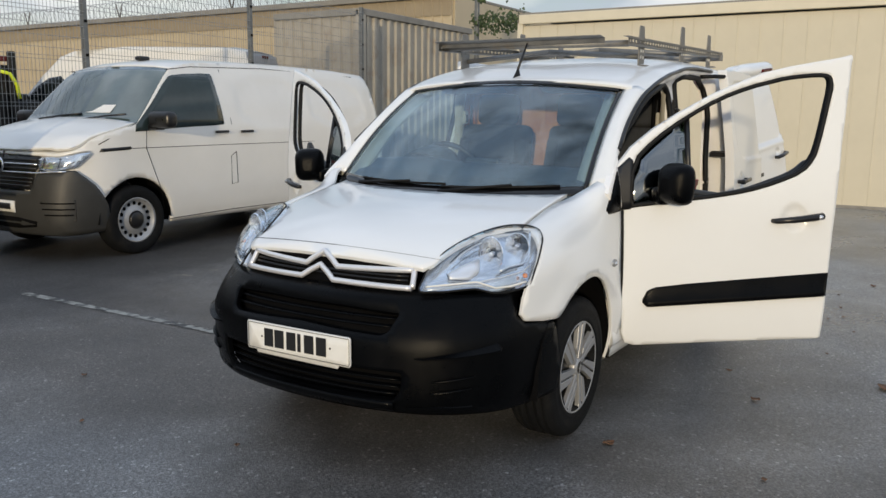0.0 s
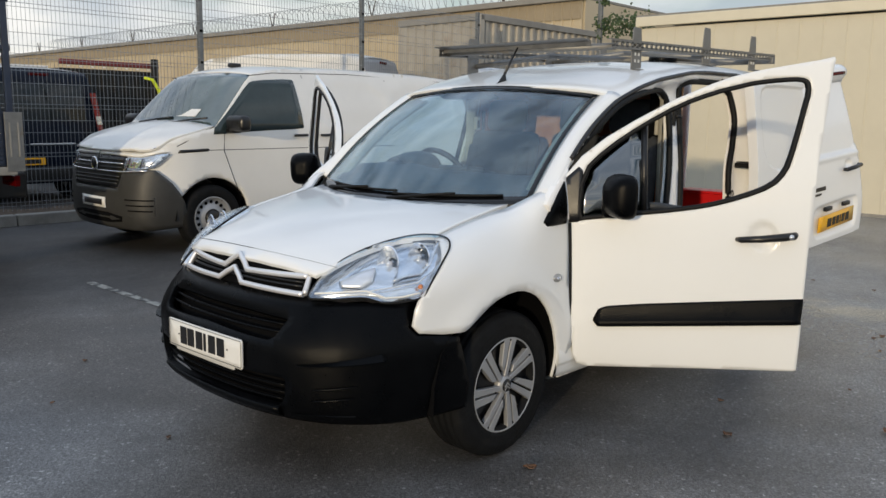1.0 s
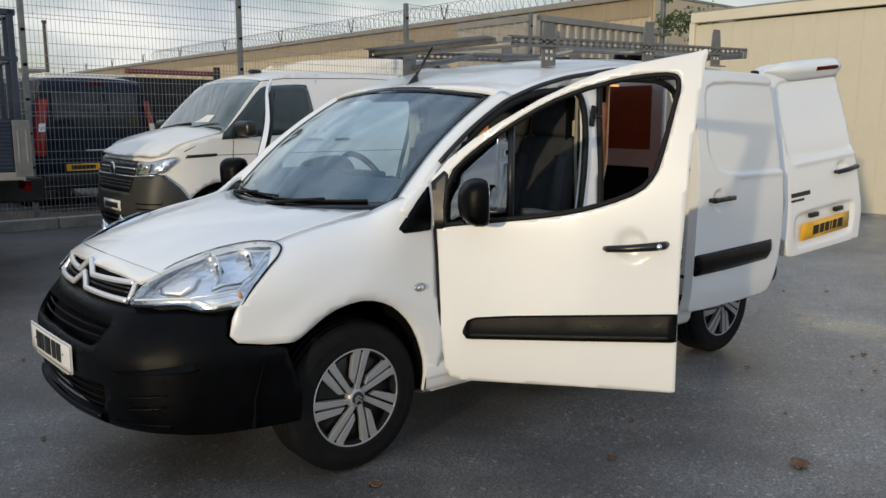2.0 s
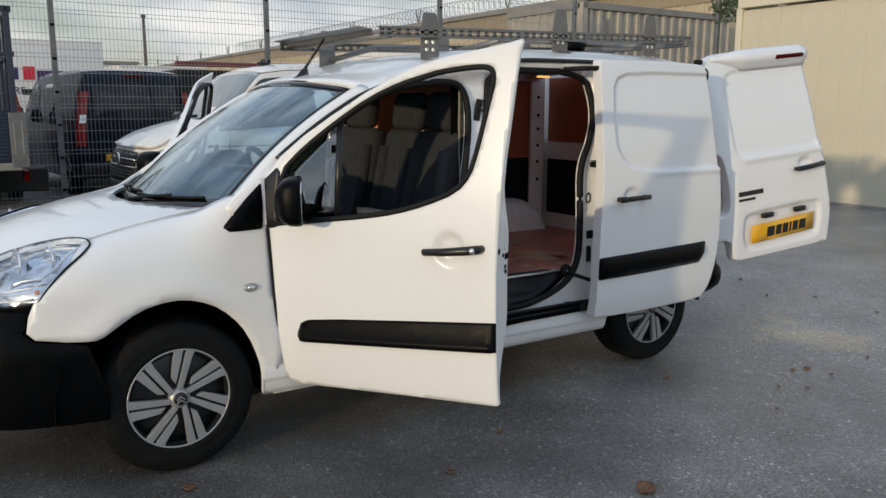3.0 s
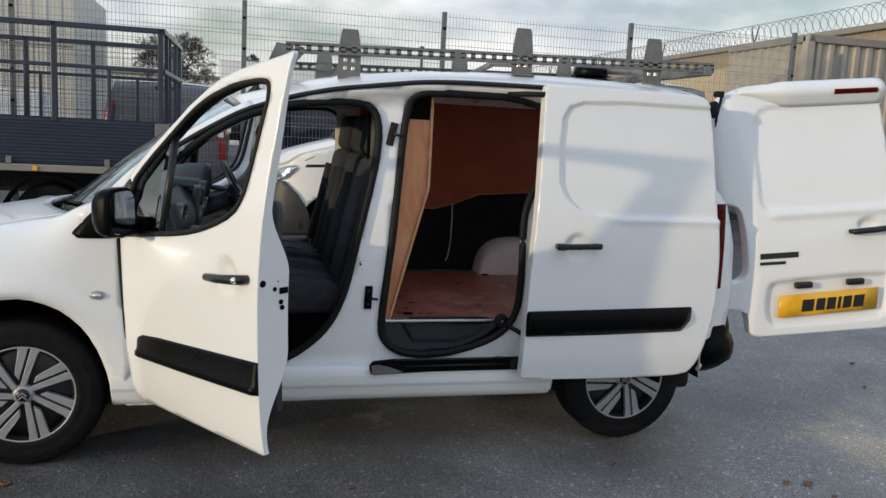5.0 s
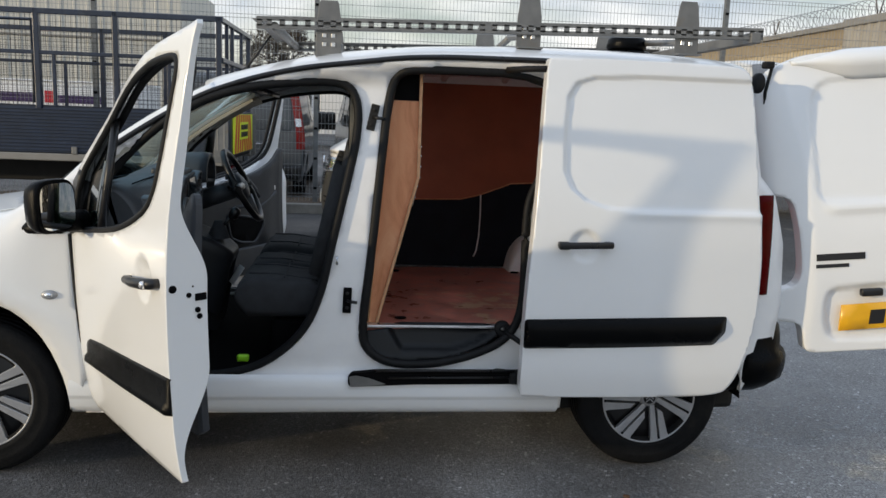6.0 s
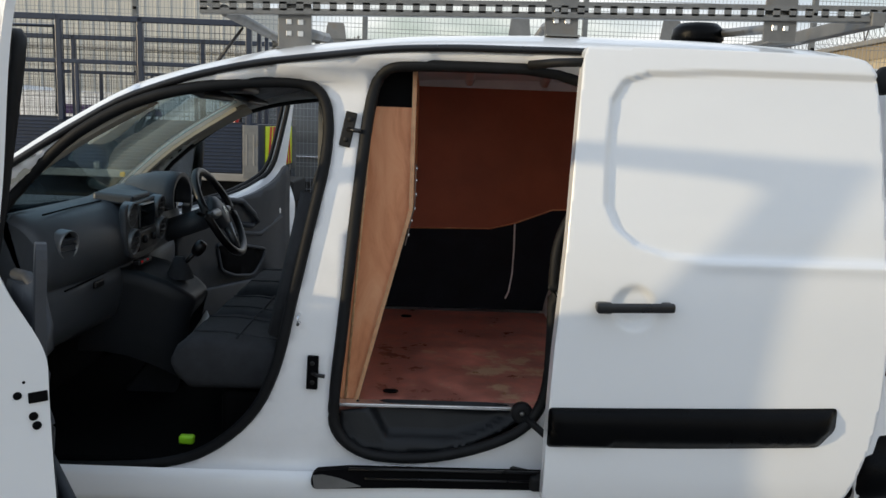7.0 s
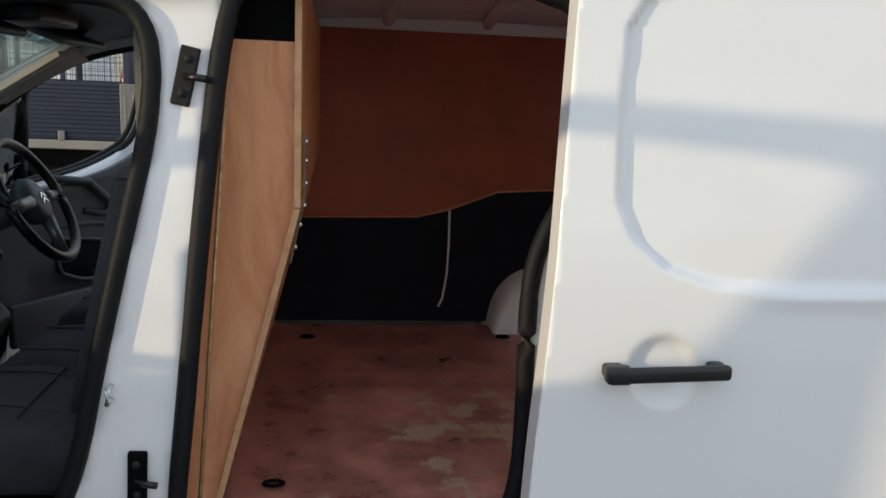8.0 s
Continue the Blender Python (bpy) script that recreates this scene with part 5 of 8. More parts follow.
def front_door(s, angle):
    # the hinge axis leans, so that the opened door stands nearly upright
    hinge = Vector((0.40, s * 0.83, 0.8))
    xf = Matrix.Translation(hinge) @ Matrix.Rotation(radians(s * angle), 4, Vector((-0.0367, -s * 0.0178, 1.0))) @ Matrix.Translation(-hinge)
    cup = pressing(CUP, 0.016, 0.026)
    skin = sheet(FD_OUT, [FD_WIN], lambda x, z: (x, s * (ys(x, z) + 0.004 - (cup(x, z) if 1.10 < x < 1.31 and 0.87 < z < 1.06 else 0)), z), 0.016, lambda p: 0.016 + 0.014 * sstep(1.65, 1.3, p.z) + 0.092 * sstep(1.22, 0.98, p.z) - 0.104 * sstep(0.72, 0.42, p.z), (0, -s, 0), True)
    d = part("front_door", skin, WHITE, VAN, "white front door standing wide open, window down", xf=xf)
    y = lambda x, z, o: s * (ys(x, z) + o)
    part("window_seal", tube([(x, y(x, z, 0.0), z) for x, z in fine(inset(FD_WIN, 0.008), 0.03)], 0.0115, 6, True), RUBBER, d, "black window seal", xf=xf)
    part("window_seal", tube([(x, y(x, z, -0.036), z) for x, z in fine(FD_WIN, 0.03)], 0.014, 6, True), RUBBER, d, xf=xf)
    inner = rounded([(0.47, 0.42), (1.345, 0.42), (1.352, 0.6), (1.345, 0.75), (1.345, 1.02), (1.343, 1.19), (1.305, 1.232), (1.235, 1.160), (1.11, 1.108), (1.0, 1.07), (0.82, 1.04), (0.6, 1.01), (0.45, 0.99), (0.43, 0.7)], 2)
    pocket = pressing([(0.55, 0.47), (1.15, 0.47), (1.1, 0.66), (0.6, 0.68)], 0.03, 0.05)
    trim = part("door_trim", sheet(inner, [], lambda x, z: (x, s * (ys(x, z) - 0.124 - 0.030 * sstep(0.38, 0.5, z) * sstep(1.32, 1.12, x) + pocket(x, z) * 1.0), z), 0.04, 0.02, (0, s, 0)), DOORTRIM, d, "dark grey plastic door trim", xf=xf)
    well = corners([(0.715, 0.825), (0.90, 0.80), (1.10, 0.757), (1.05, 0.68), (0.985, 0.622), (0.84, 0.64), (0.743, 0.68)], 0.03)
    part("pocket_opening", sheet(well, [], lambda x, z: (x, s * (ys(x, z) - 0.158), z), 0.05, 0.006, (0, s, 0)), DARK, trim, xf=xf)
    part("pocket_rim", tube([(x, s * (ys(x, z) - 0.158), z) for x, z in fine(well, 0.03)], 0.009, 8, True), DOORTRIM, trim, xf=xf)
    part("map_pocket", box((0.70, 0.03, 0.17), (0.84, y(0.86, 0.53, -0.166), 0.52), 0.014, 3), DOORTRIM, trim, xf=xf)
    part("grab_handle", tube([(0.74, y(0.8, 0.9, -0.142), 1.055), (0.787, y(0.8, 0.9, -0.165), 1.052), (0.90, y(0.9, 0.9, -0.175), 1.037), (0.985, y(0.9, 0.9, -0.175), 0.965), (1.025, y(1.0, 0.9, -0.170), 0.92), (0.985, y(1.0, 0.9, -0.160), 0.897), (0.88, y(0.9, 0.9, -0.150), 0.917)], 0.016, 8), DOORTRIM, trim, "dark moulded grab handle", xf=xf)
    part("arm_ledge", tube([(0.70, y(0.8, 0.9, -0.140), 0.86), (0.90, y(0.9, 0.9, -0.150), 0.865), (1.06, y(1.0, 0.9, -0.150), 0.845), (1.26, y(1.2, 0.9, -0.128), 0.93)], 0.014, 8), DOORTRIM, trim, xf=xf)
    part("inner_handle", box((0.11, 0.02, 0.03), (0.72, y(0.72, 1.0, -0.155), 1.0), 0.008, 3), TRIM, trim, xf=xf)
    # divider bar and quarter pane
    part("window_divider", tube([(0.715, y(0.7, 1.04, -0.016), 1.03), (0.70, y(0.7, 1.41, -0.016), 1.42)], 0.0145, 6), TRIM, d, xf=xf)
    q = part("quarter_pane", sheet([(0.43, 1.004), (0.442, 1.21), (0.54, 1.31), (0.62, 1.37), (0.695, 1.42), (0.712, 1.035)], [], lambda x, z: (x, y(x, z, -0.016), z), 0.06, 0.004, (0, -s, 0)), QUARTER, d, "tinted fixed quarter glass", xf=xf)
    # outer rubbing strip and handle
    rows = []
    for x in np.linspace(0.517, 1.397, 45):
        zt = float(np.interp(x, [0.517, 0.524, 0.54, 0.575, 0.72, 1.0, 1.397], [0.556, 0.582, 0.603, 0.617, 0.636, 0.663, 0.698]))
        zb = float(np.interp(x, [0.517, 0.524, 0.54, 0.90, 1.397], [0.538, 0.522, 0.518, 0.545, 0.581]))
        k = min(1.0, (zt - zb) / 0.09) * min(1.0, 0.3 + (1.397 - x) / 0.01)
        rows.append([(x, y(x, z, 0.003 + o * k), z) for z, o in ((zt, -0.006), (zt - 0.002, 0.004), (zt - 0.012 * k, 0.008), (zb + 0.040 * k, 0.010), (zb + 0.030 * k, 0.021), (zb + 0.010 * k, 0.025), (zb + 0.002, 0.018), (zb, -0.006))])
    part("rubbing_strip", loft(rows, True, True, True), PLASTIC, d, "black plastic rubbing strip", xf=xf)
    h = part("door_handle", tube([(1.106, y(1.11, 0.955, 0.004), 0.944), (1.118, y(1.12, 0.955, 0.026), 0.946), (1.20, y(1.2, 0.955, 0.036), 0.954), (1.29, y(1.29, 0.955, 0.034), 0.965), (1.332, y(1.33, 0.955, 0.022), 0.970), (1.340, y(1.34, 0.955, 0.002), 0.971)], [0.010, 0.0135, 0.0155, 0.017, 0.0165, 0.014], 10), TRIM, d, "black pull handle", xf=xf)
    part("lock_barrel", lathe([(0, -0.007), (0.010, -0.006), (0.012, 0.004), (0, 0.004)], 14), CHROME, h, xf=xf @ Matrix.Translation((1.316, y(1.316, 0.955, 0.044), 0.968)) @ Matrix.Scale(-s, 4, (0, 1, 0)))
    # latch on the rear edge
    for z, r, o in ((0.962, 0.012, -0.014), (0.938, 0.008, -0.062), (0.891, 0.0085, -0.088), (0.871, 0.0085, -0.093), (0.963, 0.003, -0.074)):
        part("edge_hole", lathe([(0, 0.0), (r, 0.0), (r, 0.003), (0, 0.003)], 14, "X"), DARK, d, xf=xf @ Matrix.Translation((1.3975, y(1.39, z, o), z)))
    part("latch", box((0.006, 0.035, 0.022), (1.399, y(1.39, 0.93, -0.098), 0.929), 0.002), DARK, d, xf=xf)
    part("hinge_strap", box((0.16, 0.02, 0.03), (0.44, y(0.44, 0.6, -0.10), 0.62), 0.005), WHITE_JAMB, d, xf=xf)
    # mirror
    mx = (0.614, s * 0.965, 1.118)
    mxf = Matrix.Translation((-0.012, -s * 0.02, 0.006)) @ xf @ Matrix.Translation(mx) @ Matrix.Rotation(radians(-s * 29), 4, "Z") @ Matrix.Diagonal((0.9, 0.88, 0.88, 1)) @ Matrix.Translation((-mx[0], -mx[1], -mx[2]))
    rows = []
    for k, sc in ((0, 0.30), (0.012, 0.62), (0.035, 0.86), (0.065, 0.98), (0.095, 1.0), (0.112, 0.97)):
        ring = []
        for t in np.linspace(0, 2 * math.pi, 25)[:-1]:
            c, sn = math.cos(t), math.sin(t)
            ring.append((mx[0] - 0.06 + k, mx[1] + 0.098 * sc * math.copysign(abs(c) ** 0.55, c), mx[2] + 0.108 * sc * math.copysign(abs(sn) ** 0.55, sn)))
        rows.append(ring)
    m = part("door_mirror", loft(rows, True, True, True), PLASTIC, d, "black plastic door mirror", xf=mxf)
    ring = [(mx[0] + 0.053, mx[1] + 0.082 * math.copysign(abs(math.cos(t)) ** 0.5, math.cos(t)), mx[2] + 0.092 * math.copysign(abs(math.sin(t)) ** 0.5, math.sin(t))) for t in np.linspace(0, 2 * math.pi, 29)[:-1]]
    g = bmesh.new()
    g.faces.new([g.verts.new(p) for p in ring])
    ext = bmesh.ops.extrude_face_region(g, geom=g.faces[:])
    bmesh.ops.translate(g, vec=(0.003, 0, 0), verts=[v for v in ext["geom"] if isinstance(v, bmesh.types.BMVert)])
    bmesh.ops.recalc_face_normals(g, faces=g.faces)
    turn = Matrix.Translation((mx[0] + 0.004, mx[1], mx[2])) @ Matrix.Rotation(radians(s * 1.5), 4, "Z") @ Matrix.Translation((-mx[0], -mx[1], -mx[2]))
    part("mirror_glass", g, CHROME_MIRROR, m, xf=mxf @ turn)
    part("mirror_arm", box((0.07, 0.11, 0.075), (0.565, s * 0.875, 1.06), 0.02, 3), PLASTIC, m, xf=xf)
    part("mirror_base", sheet(corners([(0.352, 0.983), (0.43, 0.99), (0.444, 1.0), (0.444, 1.215), (0.425, 1.232), (0.37, 1.182), (0.351, 1.158)], 0.006), [], lambda x, z: (x, y(x, z, 0.008), z), 0.03, 0.03, (0, -s, 0)), TRIM, m, xf=xf)
    return d


CHROME_MIRROR = mat("mirror_silver", (0.9, 0.91, 0.92), 0.02, 1.0)
front_door(-1, 56.75)
front_door(1, 59)

# sliding door, pushed back along its rail
SD_OUT = rounded([(2.186, 1.712), (2.21, 1.722), (2.93, 1.722), (3.018, 1.70), (3.042, 1.55), (3.058, 1.30), (3.075, 1.10), (3.09, 0.90), (3.085, 0.68), (3.05, 0.53), (3.01, 0.42), (2.96, 0.375), (2.60, 0.372), (2.145, 0.372), (2.122, 0.385), (2.122, 0.55), (2.127, 0.81), (2.141, 1.02), (2.154, 1.20), (2.165, 1.40), (2.177, 1.60)], 2)
SD_FIELD = [(3.2, 1.662), (2.60, 1.660), (2.37, 1.648), (2.30, 1.625), (2.268, 1.57), (2.258, 1.42), (2.26, 1.28), (2.285, 1.225), (2.34, 1.178), (2.43, 1.150), (2.55, 1.140), (3.2, 1.140)]
SD_CUP = arc(2.350, 0.998, 0.056, 0, 345, 23)


def sliding_door():
    field, cup = pressing(SD_FIELD, 0.014, 0.010), pressing(SD_CUP, 0.015, 0.026)

    def y0(x, z):
        return -(0.862 + 0.118 + side_z(z) - 0.010 * ((x - 2.55) / 0.5) ** 2 - 0.05 * sstep(0.5, 0.30, z) * 0.3)

    def f(x, z):
        dd = field(x, z)
        if 2.26 < x < 2.44 and 0.90 < z < 1.09:
            dd += cup(x, z)
        waist = 0.006 * math.exp(-((z - 1.128) / 0.018) ** 2) * sstep(2.45, 2.6, x)
        return (x, y0(x, z) + dd - waist, z)
    d = part("sliding_door", sheet(SD_OUT, [], f, 0.009, 0.055, (0, 1, 0), True), WHITE, VAN, "white sliding side door pushed open with a pressed panel field")
    st = corners([(2.124, 0.583), (2.124, 0.702), (2.5, 0.712), (2.957, 0.722), (2.957, 0.655), (2.91, 0.602), (2.5, 0.590)], 0.014)
    part("rubbing_strip", sheet(st, [], lambda x, z: (x, y0(x, z) - 0.003 - 0.022 * min(1, gap_to(st, [x], [z])[0] / 0.02) ** 0.5, z), 0.03, 0.012, (0, 1, 0)), PLASTIC, d, "black plastic rubbing strip")
    h = part("door_handle", box((0.216, 0.018, 0.027), (2.345, y0(2.345, 1) - 0.036, 1.0055), 0.008, 3, rot=(0, -1.6, 0)), TRIM, d, "black pull handle")
    part("handle_cap", box((0.046, 0.030, 0.031), (2.258, y0(2.26, 1) - 0.032, 1.003), 0.009, 3), TRIM, h)
    part("handle_foot", box((0.030, 0.034, 0.022), (2.436, y0(2.43, 1) - 0.016, 1.008), 0.007, 3), TRIM, h)
    part("handle_foot", box((0.036, 0.034, 0.024), (2.256, y0(2.26, 1) - 0.014, 1.003), 0.007, 3), TRIM, h)
    part("roller_arm", tube([(2.16, -0.90, 0.455), (2.12, -0.86, 0.44), (2.05, -0.80, 0.43)], 0.016, 6), RUBBER, d, "black roller arm")
    part("upper_arm", tube([(2.2, -0.86, 1.675), (2.12, -0.80, 1.675), (2.05, -0.74, 1.67)], 0.014, 6), RUBBER, d)
    strap = part("check_strap", tube([(2.085, -0.785, 0.600), (2.11, -0.82, 0.588), (2.16, -0.90, 0.565)], 0.011, 6), RUBBER, d, "black check strap")
    part("strap_boss", lathe([(0.010, -0.012), (0.026, -0.014), (0.034, -0.006), (0.034, 0.012), (0.010, 0.012)], 20), RUBBER, strap, xf=Matrix.Translation((2.076, -0.775, 0.610)))
    part("strap_bolt", lathe([(0, -0.010), (0.007, -0.008), (0.009, 0.004), (0, 0.004)], 12), GALV, strap, xf=Matrix.Translation((2.076, -0.778, 0.610)))


sliding_door()

# rear door swung out past the side
RD_HINGE = smooth_interp([(0.45, 3.385), (0.54, 3.385), (0.8, 3.39), (1.05, 3.372), (1.3, 3.335), (1.55, 3.285), (1.79, 3.245), (1.95, 3.22)], 0.16)
RD_Y = smooth_interp([(0.45, -0.872), (0.54, -0.872), (0.8, -0.878), (1.05, -0.855), (1.3, -0.80), (1.55, -0.725), (1.79, -0.64), (1.95, -0.60)], 0.16)
RD_DIR = Vector((0.985, -0.140, 0.100))


def rd_pt(a, z, out=0.0):
    w = max(0.0, -a)
    if a >= 0:
        p = Vector((RD_HINGE(z), RD_Y(z), z)) + RD_DIR * a
    else:
        p = Vector((RD_HINGE(z), RD_Y(z), z)) + Vector((-0.9 * w, 0.35 * w + 1.2 * w * w, 0))
    return p + Vector((-0.10, -0.97, -0.2 * 0)) * out


RD_OUT = rounded([(-0.085, 1.68), (-0.035, 1.738), (0.03, 1.762), (0.11, 1.785), (0.2, 1.79), (0.62, 1.80), (0.80, 1.79), (0.80, 1.70), (0.77, 1.45), (0.742, 1.20), (0.742, 1.13), (0.76, 0.93), (0.795, 0.70), (0.795, 0.56), (0.78, 0.54), (0.4, 0.54), (0.1, 0.54), (0.02, 0.54), (-0.012, 0.553), (-0.02, 0.58), (-0.036, 0.645), (-0.055, 0.665), (-0.10, 0.665), (-0.16, 0.66), (-0.185, 0.68), (-0.185, 0.78), (-0.16, 0.80), (-0.10, 0.81), (-0.068, 0.84), (-0.055, 0.88), (-0.055, 0.95), (-0.062, 1.10), (-0.068, 1.165), (-0.085, 1.192), (-0.13, 1.197), (-0.20, 1.20), (-0.215, 1.24), (-0.20, 1.40), (-0.165, 1.58)], 1)


def rear_door():
    win = pressing(rounded([(0.105, 1.63), (0.075, 1.55), (0.045, 1.3), (0.035, 1.21), (0.07, 1.175), (0.9, 1.175), (0.9, 1.71), (0.3, 1.682), (0.16, 1.672)], 1), 0.015, 0.016)
    tub = pressing(rounded([(0.045, 0.79), (0.10, 0.82), (0.66, 0.83), (0.70, 0.80), (0.70, 0.62), (0.66, 0.60), (0.12, 0.59), (0.06, 0.63)], 1), 0.024, 0.022)
    cup = pressing(rounded([(0.525, 1.06), (0.535, 1.088), (0.56, 1.10), (0.61, 1.105), (0.632, 1.09), (0.64, 1.06)], 1), 0.026, 0.014)
    f = lambda a, z: rd_pt(a, z, -win(a, z) - tub(a, z) - (cup(a, z) if a > 0.5 and 0.95 < z < 1.2 else 0) + 0.012 * math.exp(-((z - 1.15) / 0.018) ** 2) * sstep(0.03, 0.12, a))
    d = part("rear_door", sheet(RD_OUT, [], f, 0.0135, 0.06, (0.1, 0.97, 0), True), WHITE, VAN, "white rear door swung wide open")
    q = lambda a, z, o: rd_pt(a, z, o)
    vis = []
    for a in np.linspace(0.04, 0.80, 26):
        k = 0.15 + 0.85 * sstep(0.04, 0.30, a)
        z0 = 1.742 + 0.01 * (1 - k)
        vis.append([q(a, z0 - 0.070 * k, -0.006), q(a, z0 - 0.048 * k, 0.010 * k), q(a, z0 - 0.022 * k, 0.044 * k), q(a, z0 + 0.004 * k, 0.060 * k), q(a, z0 + 0.030 * k, 0.056 * k), q(a, z0 + 0.050 * k, 0.034 * k), q(a, z0 + 0.058 * k, 0.0), q(a, z0 + 0.052 * k, -0.05), q(a, z0 - 0.012 * k, -0.05)])
    part("spoiler", loft(vis, True, True, True), WHITE, d, "white roof spoiler lip on the door top")
    part("brake_light", tube([q(a, 1.738, 0.052) for a in np.linspace(0.525, 0.755, 9)], 0.014, 8, flat=1.0), REDLENS, d, "slim red high brake light")
    part("door_handle", tube([q(0.475, 1.05, 0.008), q(0.485, 1.05, 0.032), q(0.59, 1.055, 0.042), q(0.70, 1.06, 0.035), q(0.715, 1.062, 0.008)], [0.011, 0.015, 0.016, 0.015, 0.011], 10), TRIM, d, "black pull handle")
    plate = part("number_plate", sheet([(0.115, 0.633), (0.64, 0.645), (0.635, 0.757), (0.112, 0.745)], [], lambda a, z: q(a, z, 0.006), 0.1, 0.008, (0.1, 0.97, 0)), YELLOWPLATE, d, "yellow number plate with dark bars")
    for a0, w in LETTERS:
        part("plate_bar", prism([(0.38 + a0, 0.66), (0.38 + a0 + w, 0.66), (0.38 + a0 + w, 0.722), (0.38 + a0, 0.722)], lambda u, v, k: q(u, v + 0.023 * (u - 0.38), 0.0065 + k), 0.002), INK, plate)
    for a in (0.23, 0.505):
        part("plate_lamp", box((0.09, 0.03, 0.032), (0, 0, 0), 0.008, 3), TRIM, d, xf=Matrix.Translation(q(a, 0.795, 0.004)) @ Matrix.Rotation(radians(-8), 4, "Z") @ Matrix.Rotation(radians(-5.8), 4, "Y"))
    for a0, z0, w, h in ((0.002, 0.937, 0.20, 0.028), (0.0, 0.907, 0.135, 0.015)):
        part("name_bar", prism([(a0, z0), (a0 + w, z0), (a0 + w, z0 + h), (a0, z0 + h)], lambda u, v, k: q(u, v, 0.002 + k), 0.002), INK, d)


LETTERS = [(-0.145, 0.062), (-0.07, 0.046), (-0.013, 0.046), (0.045, 0.016), (0.073, 0.044), (0.129, 0.055)]
rear_door()
# tail: lamps, bumper, closed right-hand door
for s in (-1, 1):
    tl = corners([(3.12, 1.205), (3.205, 1.205), (3.224, 1.10), (3.238, 0.95), (3.244, 0.87), (3.250, 0.80), (3.235, 0.785), (3.15, 0.785), (3.12, 0.95)], 0.015)
    part("tail_light", sheet(tl, [], lambda x, z: (x, s * (ys(min(x, 3.24), z) + 0.014 - 0.04 * sstep(3.15, 3.26, x)), z), 0.025, 0.06, (0, -s, 0)), REDLENS, VAN, "red tail light cluster")
REAR_HALF = [(3.10, -0.80), (3.13, -0.84), (3.18, -0.858), (3.25, -0.85), (3.31, -0.80), (3.36, -0.72), (3.40, -0.58), (3.425, -0.3)]
REAR_PLAN = REAR_HALF + [(3.43, 0)] + [(x, -y) for x, y in REAR_HALF[::-1]]
rb = []
for z, o in ((0.315, -0.16), (0.335, -0.10), (0.37, -0.04), (0.41, 0.006), (0.45, 0.018), (0.49, 0.018), (0.515, 0.006), (0.532, -0.014), (0.58, -0.018), (0.622, -0.03), (0.64, -0.07), (0.645, -0.12)):
    row = []
    for x, y in REAR_PLAN:
        v = Vector((x - 2.9, y, 0)).normalized()
        row.append((x + v.x * o, y + v.y * o, z))
    rb.append(row)
bmr = loft(rb)
part("rear_bumper", bmr, PLASTIC, VAN, "black plastic rear bumper")
part("hinge_stay", tube([(3.195, -0.66, 1.46), (3.188, -0.66, 1.63), (3.212, -0.66, 1.76)], 0.007, 6), RUBBER, VAN, "black door stay")
part("hinge_knuckle", box((0.045, 0.04, 0.03), (3.19, -0.66, 1.745), 0.008), RUBBER, VAN, "black upper door hinge")
part("slide_roller", lathe([(0, -0.02), (0.028, -0.02), (0.032, -0.012), (0.032, 0.012), (0.026, 0.02), (0, 0.02)], 20), RUBBER, VAN, "black upper roller", xf=Matrix.Translation((3.085, -0.79, 1.66)) @ Matrix.Diagonal((0.8, 1, 1.3, 1)))

# ---- load space ----
part("load_floor", box((1.74, 1.36, 0.035), (2.37, 0, 0.575), 0.004), FLOORPLY, VAN, "red-brown film-faced plywood floor, scuffed and stained")
part("sill_strip", box((0.60, 0.045, 0.012), (1.80, -0.685, 0.597), 0.003), ALU, VAN, "aluminium edge strip")
for x in (1.56, 1.75, 1.98):
    part("sill_screw", lathe([(0, 0.0035), (0.005, 0.002), (0.005, -0.002), (0, -0.002)], 10, "Z"), DARK, VAN, xf=Matrix.Translation((x, -0.685, 0.604)))
step = rounded([(1.51, 0.60), (2.12, 0.60), (2.09, 0.575), (1.98, 0.51), (1.83, 0.465), (1.6, 0.46), (1.50, 0.52)], 1)
swell = pressing([(1.60, 0.597), (1.79, 0.594), (2.055, 0.585), (1.97, 0.531), (1.867, 0.503), (1.657, 0.505)], 0.034, 0.022)
crease = lambda x, z: 0.006 * math.exp(-((z - float(np.interp(x, [1.5, 1.53, 1.60, 1.80, 1.92, 2.03, 2.11], [0.60, 0.50, 0.468, 0.468, 0.497, 0.545, 0.59]))) / 0.008) ** 2)
part("step_well", sheet(step, [], lambda x, z: (x, -(0.750 - 0.30 * (z - 0.46) - swell(x, z) + crease(x, z)), z), 0.012, 0.02, (0, 1, 0)), STEP, VAN, "black moulded step cover with a pressed tread")
# channel of the lower slide rail, its scuffed mouth and the roller shoe
chan = corners([(1.437, 0.424), (1.452, 0.443), (1.55, 0.452), (1.72, 0.452), (2.16, 0.452), (2.16, 0.398), (1.72, 0.396), (1.55, 0.390), (1.447, 0.386), (1.437, 0.40)], 0.008, 3)
rail = part("slide_rail", prism(chan, lambda u, v, d: (u, -0.864 + d, v), 0.03), DARK, VAN, "black lower slide rail channel")
mouth = corners([(1.441, 0.430), (1.470, 0.434), (1.520, 0.424), (1.59, 0.398), (1.52, 0.391), (1.447, 0.388)], 0.005, 3)
part("rail_mouth", prism(mouth, lambda u, v, d: (u, -0.8665 + d, v), 0.012), GALV, rail, "scuffed bare mouth of the rail")
